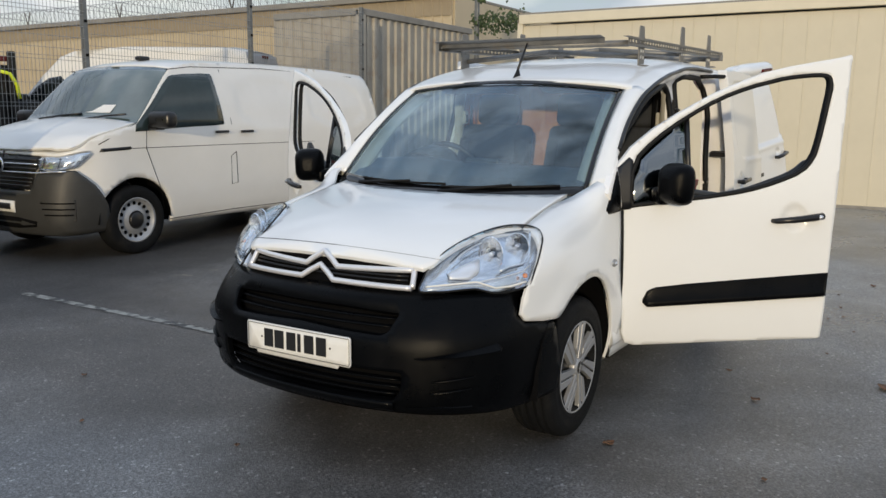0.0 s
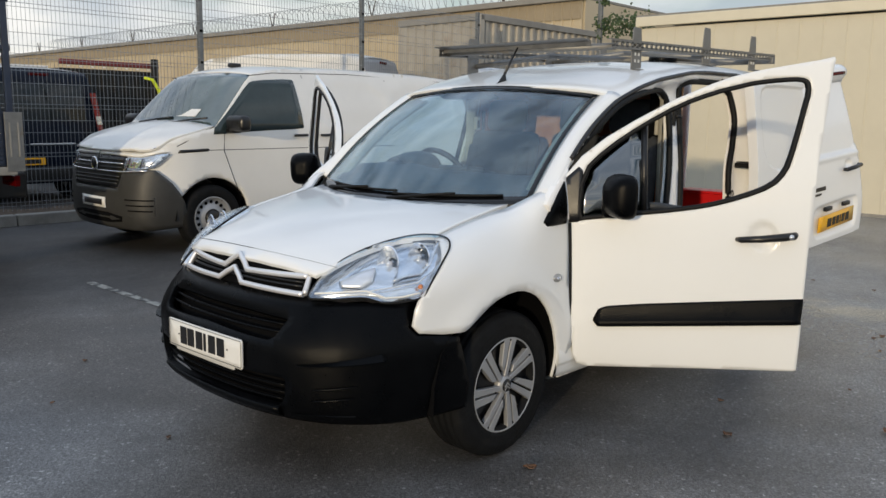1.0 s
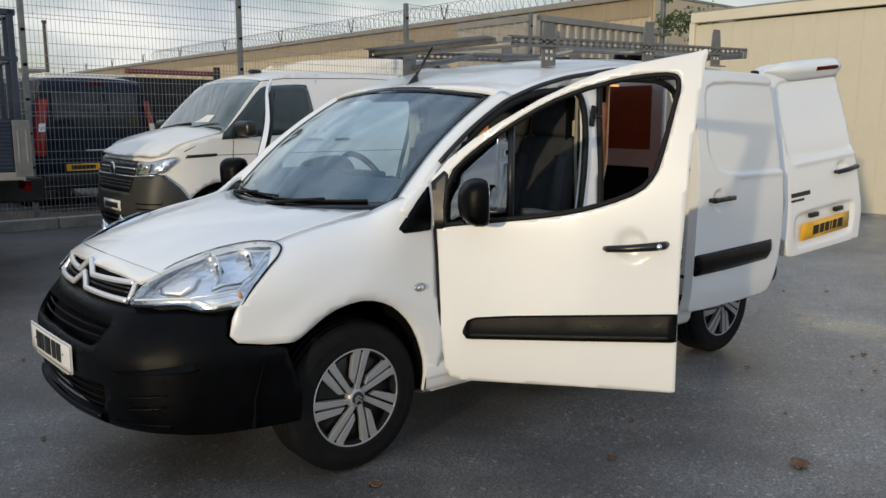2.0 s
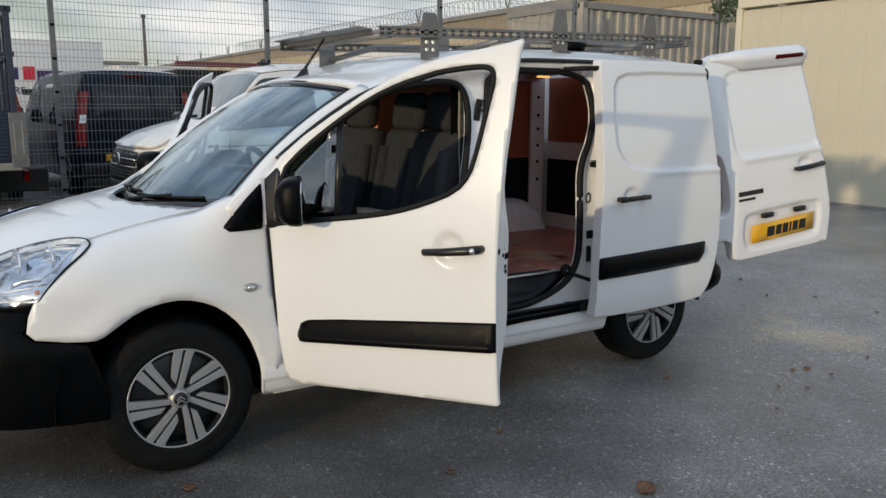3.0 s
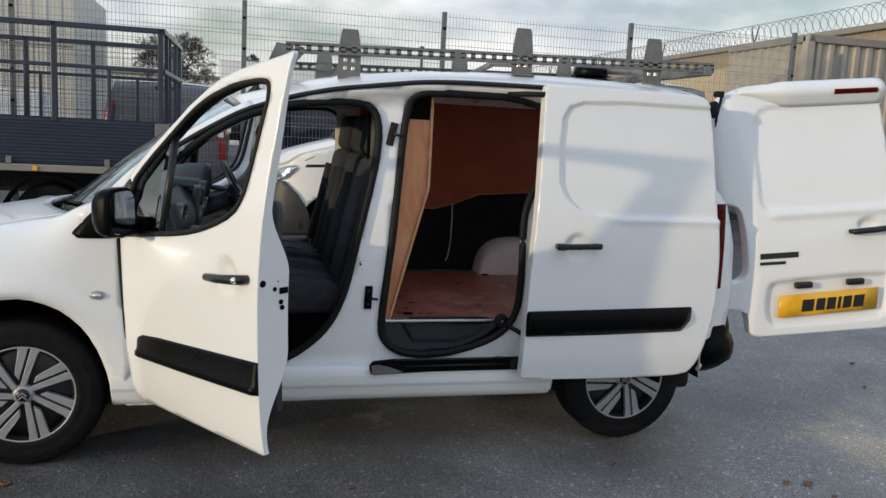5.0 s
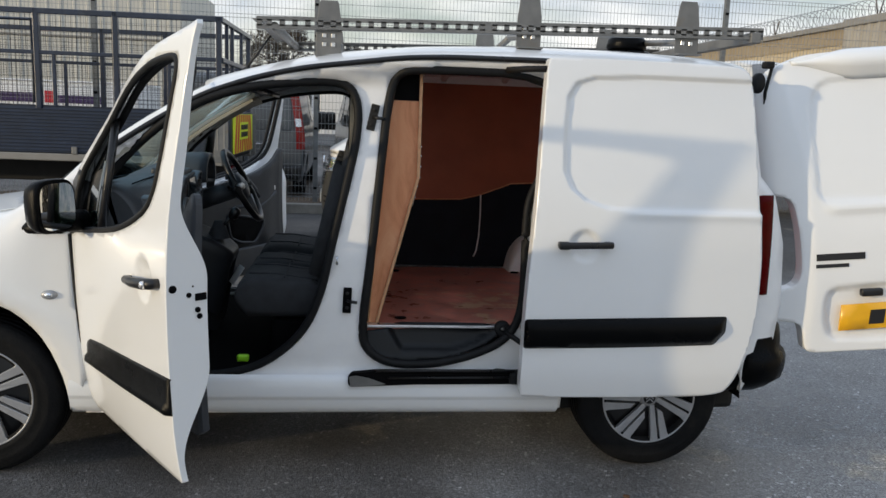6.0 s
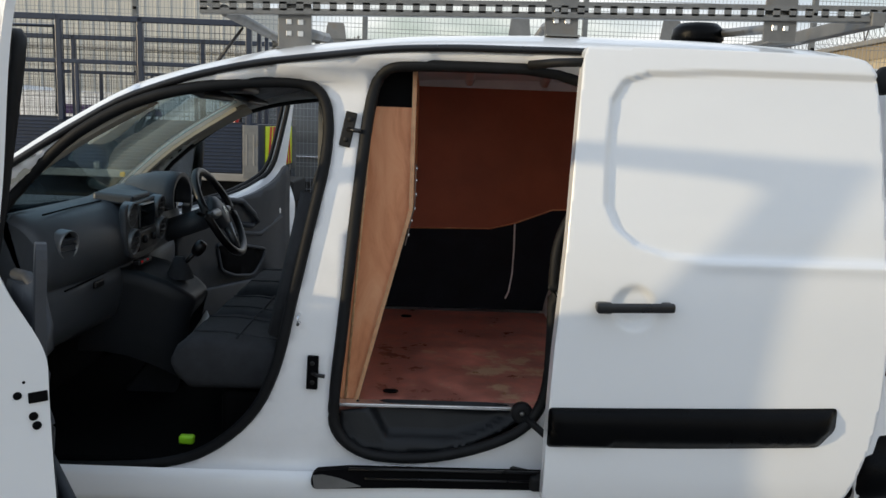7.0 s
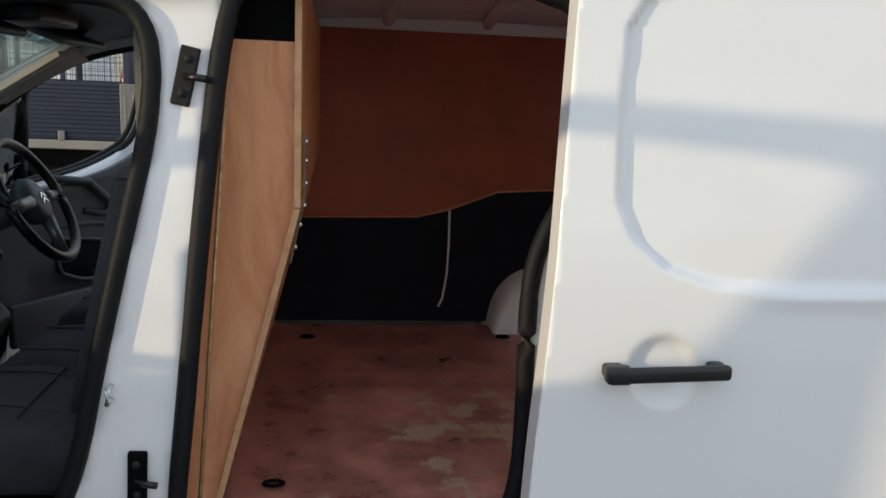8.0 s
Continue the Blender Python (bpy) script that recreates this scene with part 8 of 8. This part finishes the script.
    part("door_trim_bar", box((0.02, 0.7, 0.03), (4.03, 0.1, 0.92), 0.006), CHROME, t)
    return t


rear_van("dark_blue_van", "dark navy people carrier van parked behind the fence", 2.05, 14.2, -85, NAVYVAN, 2.08, True)
rear_van("grey_van", "slate grey panel van seen from behind the fence", -0.33, 13.6, -90, GREYVAN, 2.07, False, plate=False)


def high_roof_van():
    t = thing("high_roof_van", "white high-roofed van parked behind the mesh fence", "van", pose(7.09, 14.1, 0, 0, 0, -67))
    half = lambda u, z: 0.98 - 0.16 * sstep(1.4, 2.6, z) - 0.12 * sstep(-0.2, -1.0, u)
    sil = [(-0.95, 0.3), (-1.0, 0.6), (-0.95, 0.95), (-0.8, 1.1), (-0.25, 1.30), (0.0, 1.45), (0.55, 2.1), (0.9, 2.45), (1.2, 2.56), (2.2, 2.64), (4.4, 2.62), (4.75, 2.55), (4.85, 2.2), (4.95, 1.2), (4.93, 0.35)]
    # tail in grey: shade on the white rear put into the colour
    shell(t, sil, 0.32, half, (0.0, 3.5), WHITE_VAN2, 0.40, 0.10, 0.05, None, ((0, 3, "nose", WHITE_VAN2, ""), (3, 5, "bonnet", WHITE_VAN2, ""), (5, 7, "windscreen", DARKGLASS, ""), (7, 11, "roof", WHITE_VAN2, ""), (11, 14, "tail", TAIL_SHADE, "white rear doors coloured grey for their shade")))
    for s in (-1, 1):
        on_side(t, "door_window", rounded([(0.05, 1.45), (0.55, 2.02), (1.05, 2.1), (1.1, 1.5)], 1), half, s, DARKGLASS, 0.005)
        part("door_mirror", box((0.14, 0.2, 0.34), (0.25, s * 1.13, 1.55), 0.05, 3), TRIM, t)
        seam(t, [(1.15, 2.4), (1.2, 1.4), (1.2, 0.5)], half, s)
        for ax in (0.0, 3.5):
            road_wheel(t, ax, s * 0.86, s)
    part("high_brake_light", box((0.03, 0.30, 0.05), (4.83, 0, 2.50), 0.008), REDLENS, t)


high_roof_van()


def box_lorry(name, label, x, y, yaw, L, W, z0, z1, body):
    t = thing(name, label, "lorry", pose(x, y, 0, 0, 0, yaw))
    b = part("box_body", box((L, W, z1 - z0), (L / 2, 0, (z0 + z1) / 2), 0.04, 3), body, t, "plain box body")
    part("roof_cap", box((L + 0.04, W + 0.04, 0.06), (L / 2, 0, z1), 0.02), LORRY, b)
    for s in (-1, 1):
        part("side_rail", box((L, 0.03, 0.08), (L / 2, s * W / 2, z0 + 0.03), 0.008), ROOFTRIM, b)
    part("chassis", box((L + 1.2, 0.9, 0.25), (L / 2 - 0.6, 0, z0 - 0.16), 0.02), CHASSIS, t)
    c = part("cab", loft([[(xx, -W / 2 + 0.08 + i, zz), (xx, W / 2 - 0.08 - i, zz)] for xx, zz, i in ((-0.08, z0 - 0.4, 0), (-1.6, z0 - 0.4, 0.02), (-1.68, z0 + 0.1, 0.04), (-1.55, z0 + 0.55, 0.06), (-1.05, z0 + 1.25, 0.14), (-0.08, z0 + 1.3, 0.14), (-0.08, z0 - 0.4, 0))], False), body, t, "lorry cab")
    for s in (-1, 1):
        part("cab_side", prism([(-0.08, z0 - 0.4), (-1.6, z0 - 0.4), (-1.68, z0 + 0.1), (-1.55, z0 + 0.55), (-1.05, z0 + 1.25), (-0.08, z0 + 1.3)], lambda u, v, d: (u, s * (W / 2 - 0.10 + d), v), 0.03), body, c)
        part("cab_window", prism([(-0.35, z0 + 0.55), (-1.4, z0 + 0.55), (-0.98, z0 + 1.12), (-0.35, z0 + 1.15)], lambda u, v, d: (u, s * (W / 2 - 0.065 + d), v), 0.01), DARKGLASS, c)
        for ax in (-1.0, L - 1.1):
            road_wheel(t, ax, s * (W / 2 - 0.2), s, 0.38)
    return t


sign_lorry = box_lorry("hire_lorry", "white hire lorry with a purple and red sign on its side", 0.05, 32.25, 0, 5.85, 2.5, 1.0, 4.0, LORRY)


def sign_word(text, size, x, z, parent, m):
    cu = bpy.data.curves.new("lettering", "FONT")
    cu.body, cu.size, cu.extrude = text, size, 0.004
    ob = new("lettering", cu)
    dg = bpy.context.evaluated_depsgraph_get()
    me = bpy.data.meshes.new_from_object(ob.evaluated_get(dg))
    bpy.data.objects.remove(ob)
    me.materials.clear()
    me.materials.append(m)
    o = new("lettering", me)
    o.parent = parent
    o.matrix_local = pose(x, -1.26, z, 90, 0, 0)
    o["label"] = "painted sign lettering"


sign_word("VAN HIRE", 0.39, 1.28, 1.96, sign_lorry, INK)
for x0, w, h, m in ((1.26, 0.30, 0.30, PURPLE), (1.60, 0.11, 0.46, PURPLE), (1.75, 0.11, 0.46, PURPLE), (1.90, 0.11, 0.42, PURPLE), (2.06, 0.32, 0.30, PURPLE), (2.44, 0.34, 0.46, PURPLE), (2.95, 0.40, 0.50, REDINK), (3.42, 0.95, 0.36, PURPLE)):
    part("sign_bar", box((w, 0.012, h), (x0 + w / 2, -1.256, 2.50 + h / 2), 0.004), m, sign_lorry)
part("sign_bar", box((0.48, 0.012, 0.07), (1.24, -1.256, 3.08), 0.003), INK, sign_lorry)
part("sign_bar", box((1.25, 0.012, 0.22), (3.50, -1.256, 2.04), 0.003), INK, sign_lorry)
second_sign = box_lorry("hire_van", "white hire lorry behind the caged truck", -7.9, 17.6, 0, 4.2, 2.2, 0.8, 1.95, LORRY)
for x0, w, h, m in ((1.0, 0.95, 0.22, PURPLE), (2.02, 0.26, 0.28, REDINK), (2.32, 1.05, 0.18, PURPLE)):
    part("sign_bar", box((w, 0.012, h), (x0 + w / 2, -1.106, 1.45 + h / 2), 0.004), m, second_sign)
box_lorry("white_lorry", "white box lorry in the far yard", 7.6, 24.5, 180, 2.7, 2.4, 1.0, 2.75, LORRY)


def red_truck():
    t = thing("skip_truck", "dark truck body with a red top rail behind the fence", "truck", pose(3.85, 13.2, 0))
    part("body", box((1.95, 1.9, 1.25), (0.98, 0.9, 1.62), 0.03), CHASSIS, t)
    part("top_rail", box((2.0, 0.10, 0.10), (1.0, -0.06, 2.36), 0.02), REDTRUCK, t, "dull red top rail")
    for i in range(8):
        part("rib", box((0.05, 0.05, 1.0), (0.1 + i * 0.24, -0.07, 1.7), 0.008), CHASSIS, t)
        part("marker", box((0.05, 0.02, 0.025), (0.15 + i * 0.23, -0.12, 2.28), 0.004), PAPER, t)
    part("arm", box((0.12, 0.12, 1.3), (1.88, -0.15, 1.85), 0.02), CHASSIS, t)
    part("strap", tube([(1.62, -0.2, 2.12), (1.78, -0.24, 2.08), (1.90, -0.25, 1.88), (1.93, -0.25, 1.62)], 0.035, 6), CHEV_Y, t, "yellow strap")
    part("tank", lathe([(0, -0.5), (0.30, -0.5), (0.36, -0.42), (0.36, 0.42), (0.30, 0.5), (0, 0.5)], 28), CHASSIS, t, "dark rounded tank", xf=Matrix.Translation((2.35, 0.4, 1.25)))
    for s in (0, 1.8):
        for x in (0.45, 1.65):
            road_wheel(t, x, s, -1 if s == 0 else 1, 0.42)


red_truck()


def caged_truck():
    t = thing("caged_truck", "navy dropside truck with a mesh cage body", "truck", pose(0.06, 4.82, 0, 0, 0, -1.2))
    L, W = 4.1, 2.05
    z0, z1, zt = 0.95, 1.43, 2.38
    for y, s in ((0, -1), (W, 1)):
        brd = part("dropside", box((L, 0.03, z1 - z0), (-L / 2, y - s * 0.02, (z0 + z1) / 2), 0.004), NAVY, t, "navy ribbed aluminium dropside")
        for i in range(13):
            h = 0.012 if 2 < i < 11 else 0.02
            part("board_rib", box((L - 0.12, 0.014, h), (-L / 2 - 0.03, y + s * 0.002, z0 + 0.03 + i * 0.035), 0.004), NAVY, brd)
        part("side_rave", box((L + 0.02, 0.06, 0.075), (-L / 2, y, z0 - 0.045), 0.01), ROOFTRIM, t, "grey bed edge rail")
        for x in (-0.55, -1.5, -2.6, -3.6):
            part("drop_catch", box((0.055, 0.03, 0.08), (x, y + s * 0.02, z0 + 0.03), 0.006), GALV, t, "galvanised dropside catch")
        for x in (-0.02, -1.06, -1.84, -2.62, -L):
            part("cage_post", box((0.055, 0.055, zt - z1 + 0.05), (x, y, (zt + z1) / 2), 0.006), NAVY, t, "navy cage upright")
        for x in (-0.53, -1.68, -2.3, -3.4):
            part("cage_stay", box((0.035, 0.035, 1.96 - z1), (x, y, (1.96 + z1) / 2), 0.005), NAVY, t)
        part("cage_rail", box((L + 0.05, 0.055, 0.055), (-L / 2, y, zt), 0.006), NAVY, t)
        part("cage_rail", box((L, 0.04, 0.04), (-L / 2, y, 1.97), 0.006), NAVY, t)
        bm = bmesh.new()
        for i in range(int(L / 0.05)):
            merge_wire(bm, (-i * 0.05, y, z1), (-i * 0.05, y, zt), 0.0022)
        for i in range(int((zt - z1) / 0.05)):
            merge_wire(bm, (-L, y, z1 + i * 0.05), (0, y, z1 + i * 0.05), 0.0022)
        part("cage_mesh", bm, CHASSIS, t, "fine black steel mesh")["kind"] = "stuff"
        part("corner_bracket", box((0.15, 0.02, 0.52), (0.0, y + s * 0.025, 1.16), 0.004), GALV, t, "galvanised corner bracket")
        for dx in (-0.035, 0.035):
            part("bracket_slot", box((0.016, 0.006, 0.30), (dx, y + s * 0.037, 1.18), 0.004), ROOFTRIM, t)
        road_wheel(t, -1.15, y - s * 0.2, s, 0.37)
        road_wheel(t, -5.1, y - s * 0.2, s, 0.37)
        part("mudguard", loft([[(-1.15 + 0.46 * math.cos(a), yy, 0.36 + 0.46 * math.sin(a)) for a in np.linspace(0.15, math.pi - 0.15, 12)] for yy in (y, y - s * 0.3)]), CHASSIS, t)
    part("inner_door_frame", tube([(-1.9, 0.05, z1 + 0.03), (-1.9, 0.05, 2.3), (-2.5, 0.05, 2.3), (-2.5, 0.05, z1 + 0.03)], 0.025, 4), NAVY, t)
    for zc in (zt, 1.97):
        part("end_rail", box((0.05, W, 0.05), (0, W / 2, zc), 0.006), NAVY, t)
    for y in (0.35, 0.7, 1.35):
        part("end_post", box((0.04, 0.04, zt - z1), (0, y, (zt + z1) / 2), 0.005), NAVY, t)
    part("tail_board", box((0.03, W - 0.2, z1 - z0), (0.03, W / 2, (z0 + z1) / 2), 0.004), NAVY, t, "navy tail board")
    pn = part("chevron_panel", box((0.01, 1.45, 0.44), (0.052, W / 2 + 0.12, 1.19), 0.003), CHEV_Y, t, "yellow and red rear chevron panel")
    for sg in (-1, 1):
        for k in range(4):
            y = W / 2 + 0.12 + sg * (0.11 + 0.165 * k)
            part("chevron", prism([(y - 0.045, 0.975), (y + 0.045, 0.975), (y + 0.045 - sg * 0.12, 1.405), (y - 0.045 - sg * 0.12, 1.405)], lambda u, v, d: (0.058 + d, u, v), 0.003), REDINK, pn)
    part("panel_label", box((0.006, 0.62, 0.20), (0.064, W / 2 + 0.12, 1.22), 0.002), CHEV_Y, pn)
    for z in (1.262, 1.178):
        for k in range(8):
            part("label_bar", box((0.004, 0.045, 0.058), (0.068, W / 2 + 0.12 - 0.2275 + 0.065 * k, z), 0.001), INK, pn)
    part("deck", box((L, W - 0.05, 0.06), (-L / 2, W / 2, z0 - 0.02), 0.005), CHASSIS, t)
    part("chassis", box((6.0, 0.8, 0.24), (-2.7, W / 2, 0.72), 0.02), CHASSIS, t, "dirty black chassis")
    part("tail_lamp", box((0.05, 0.34, 0.10), (0.06, 0.32, 0.80), 0.01), REDLENS, t)
    part("amber_marker", box((0.05, 0.02, 0.05), (-1.25, -0.035, 0.90), 0.008), YELLOWPLATE, t)
    cab = part("cab", box((1.6, 1.95, 1.5), (-5.15, W / 2, 1.45), 0.2, 4), NAVY, t, "navy truck cab")
    part("cab_window", box((0.8, 2.0, 0.5), (-5.2, W / 2, 1.75), 0.08, 3), DARKGLASS, cab)


def merge_wire(bm, a, b, r):
    a, b = Vector(a), Vector(b)
    d = (b - a).normalized()
    u = d.orthogonal().normalized() * r
    w = d.cross(u)
    v = [bm.verts.new(p + o) for p in (a, b) for o in (u, w, -u, -w)]
    for i in range(4):
        bm.faces.new((v[i], v[(i + 1) % 4], v[4 + (i + 1) % 4], v[4 + i]))


caged_truck()

# ---- distance ----


def far_shed(name, label, x0, x1, y, H, material):
    t = thing(name, label, "building", pose(0, 0, 0))
    part("wall", ribbed("wall", (x1, y), (x0, y), 0, H, 0.5, 0.12, 0.03, material), material, t)
    part("body", box((x1 - x0 - 0.1, 8, H - 0.05), ((x0 + x1) / 2, y + 4.1, (H - 0.05) / 2), 0), material, t)
    part("eaves", box((x1 - x0 + 0.2, 0.25, 0.2), ((x0 + x1) / 2, y - 0.05, H), 0.02), ROOFTRIM, t)
    part("cladding_joint", box((x1 - x0, 0.06, 0.06), ((x0 + x1) / 2, y - 0.05, H * 0.62), 0.01), ROOFTRIM, t)


PALE = mat("pale_grey_cladding", (0.56, 0.55, 0.50), 0.55, vary=0.05, vscale=0.6)
far_shed("pale_shed", "pale clad industrial unit beyond the yard", -26.0, -5.2, 29.0, 6.4, PALE)
far_shed("low_shed", "low white shed in the far yard", -16.0, 12.0, 52.0, 4.3, LORRY)


def bare_tree(x, y, h, spread, seed, trunk):
    rnd = random.Random(seed)
    t = thing("bare_tree", "leafless winter tree with a dense rounded crown of twigs", "tree", pose(x, y, 0), "bare trees")
    part("trunk", tube([(0, 0, 0), (0.05, 0, trunk * 0.5), (0, 0.05, trunk)], [0.22, 0.18, 0.14], 8), TWIG, t)
    bm = bmesh.new()

    def grow(p, d, ln, r, depth):
        q = p + d * ln
        merge_twig(bm, p, q, r, r * 0.7)
        if depth == 0:
            return
        for _ in range(3 if depth > 1 else 5):
            a = Vector((rnd.gauss(0, 0.6), rnd.gauss(0, 0.6), rnd.gauss(0.10, 0.42)))
            grow(q, (d + a).normalized(), ln * rnd.uniform(0.62, 0.85), r * 0.58, depth - 1)
    for k in range(9):
        a = 2 * math.pi * k / 9 + rnd.uniform(-0.3, 0.3)
        grow(Vector((0, 0, trunk * rnd.uniform(0.75, 1.0))), Vector((math.cos(a) * spread, math.sin(a) * spread, rnd.uniform(0.5, 1.1))).normalized(), h * 0.22, 0.05, 6)
    part("crown", bm, TWIG, t, "mass of fine bare twigs")["kind"] = "stuff"


def merge_twig(bm, a, b, r0, r1):
    d = (b - a).normalized()
    u = d.orthogonal().normalized()
    w = d.cross(u)
    v = []
    for p, r in ((a, r0), (b, r1)):
        for c in (0, 2.094, 4.189):
            v.append(bm.verts.new(p + (u * math.cos(c) + w * math.sin(c)) * max(r, 0.0075)))
    for i in range(3):
        bm.faces.new((v[i], v[(i + 1) % 3], v[3 + (i + 1) % 3], v[3 + i]))


bare_tree(-2.5, 42.0, 3.3, 1.3, 3, 4.5)
bare_tree(1.05, 42.0, 1.5, 0.7, 8, 4.4)


def telegraph_pole(x, y, h):
    t = thing("telegraph_pole", "dark wooden telegraph pole far beyond the yard", "pole", pose(x, y, 0))
    part("shaft", tube([(0, 0, 0), (0, 0, h * 0.5), (0, 0, h)], [0.20, 0.17, 0.14], 10), TWIG, t)
    part("cap", lathe([(0, h), (0.22, h), (0.24, h - 0.06), (0.22, h - 0.25), (0.1, h - 0.3)], 12, "Z"), TWIG, t)


telegraph_pole(19.25, 80.0, 10.35)


def ivy():
    rnd = random.Random(11)
    t = thing("ivy_post", "steel post overgrown with dark green ivy", "ivy", pose(13.2, 7.17, 0))
    part("post", box((0.09, 0.09, 5.2), (0, 0, 2.6), 0.01), STEELGREY, t)
    bm = bmesh.new()
    for _ in range(1100):
        z = rnd.uniform(3.9, 5.1)
        w = 0.05
        if rnd.random() < 0.55:
            p = Vector((rnd.uniform(-0.2, 0.3), rnd.uniform(-1.2, 0.1), 3.45 + rnd.gauss(0.0, 0.13)))
        else:
            p = Vector((rnd.gauss(0.03, w), rnd.gauss(-0.08, w), z))
        n = Vector((rnd.gauss(-0.6, 0.6), rnd.gauss(-0.5, 0.6), rnd.gauss(0.3, 0.5))).normalized()
        u = n.orthogonal().normalized()
        v = n.cross(u)
        r = rnd.uniform(0.022, 0.05)
        ring = [p + u * (r * math.cos(a)) * k + v * (r * math.sin(a)) * k + n * (0.012 if i % 2 else 0) for i, (a, k) in enumerate(((0, 1.2), (1.2, 0.7), (2.1, 0.9), (3.14, 0.6), (4.2, 0.9), (5.1, 0.7)))]
        bm.faces.new([bm.verts.new(q) for q in ring])
    part("leaves", bm, IVY, t, "dense dark ivy leaves")["kind"] = "stuff"


ivy()


def leaf(x, y, size, yaw, seed):
    rnd = random.Random(seed)
    rows = []
    for i in range(9):
        u = i / 8
        w = math.sin(math.pi * u ** 0.8) * 0.38 + 0.01
        rows.append([(size * (u - 0.5), size * w * k, 0.006 + size * (0.10 * math.sin(3 * u + seed) ** 2 + 0.12 * abs(k) * rnd.uniform(0.6, 1.2))) for k in (-1, -0.5, 0, 0.5, 1)])
    o = tagged(obj("fallen_leaf", solid([Vector(p) for r in rows for p in r], [(i * 5 + j, i * 5 + j + 1, (i + 1) * 5 + j + 1, (i + 1) * 5 + j) for i in range(8) for j in range(4)], 0.002, (0, 0, -1)), LEAFMAT), "curled dry brown leaf lying on the tarmac", "leaf", "fallen leaves")
    o.matrix_world = pose(x, y, 0, 0, 0, yaw)


FALLEN = [(1.47, -1.95, 0.10, 20), (0.91, -1.40, 0.05, 70), (-0.03, -0.965, 0.055, 140), (3.35, -1.42, 0.05, 10), (-0.03, -1.61, 0.03, 30), (4.41, -1.7, 0.05, 60), (2.66, -1.70, 0.022, 15), (2.55, -1.09, 0.035, 100), (1.33, -1.18, 0.035, 80), (3.26, -1.39, 0.035, 0), (-0.92, 0.38, 0.03, 45), (-0.7, 1.76, 0.03, 120), (-1.11, 1.18, 0.025, 10), (4.97, -0.93, 0.04, 50), (5.11, 0.34, 0.05, 5), (4.77, -0.16, 0.03, 40), (5.04, -0.40, 0.035, 90), (3.38, -1.55, 0.03, 12), (2.95, -1.51, 0.025, 60), (3.07, -1.60, 0.025, 110), (3.85, -1.49, 0.03, 20), (2.0, -1.61, 0.02, 75)]
for i, (x, y, s, a) in enumerate(FALLEN):
    leaf(x, y, s, a, i)
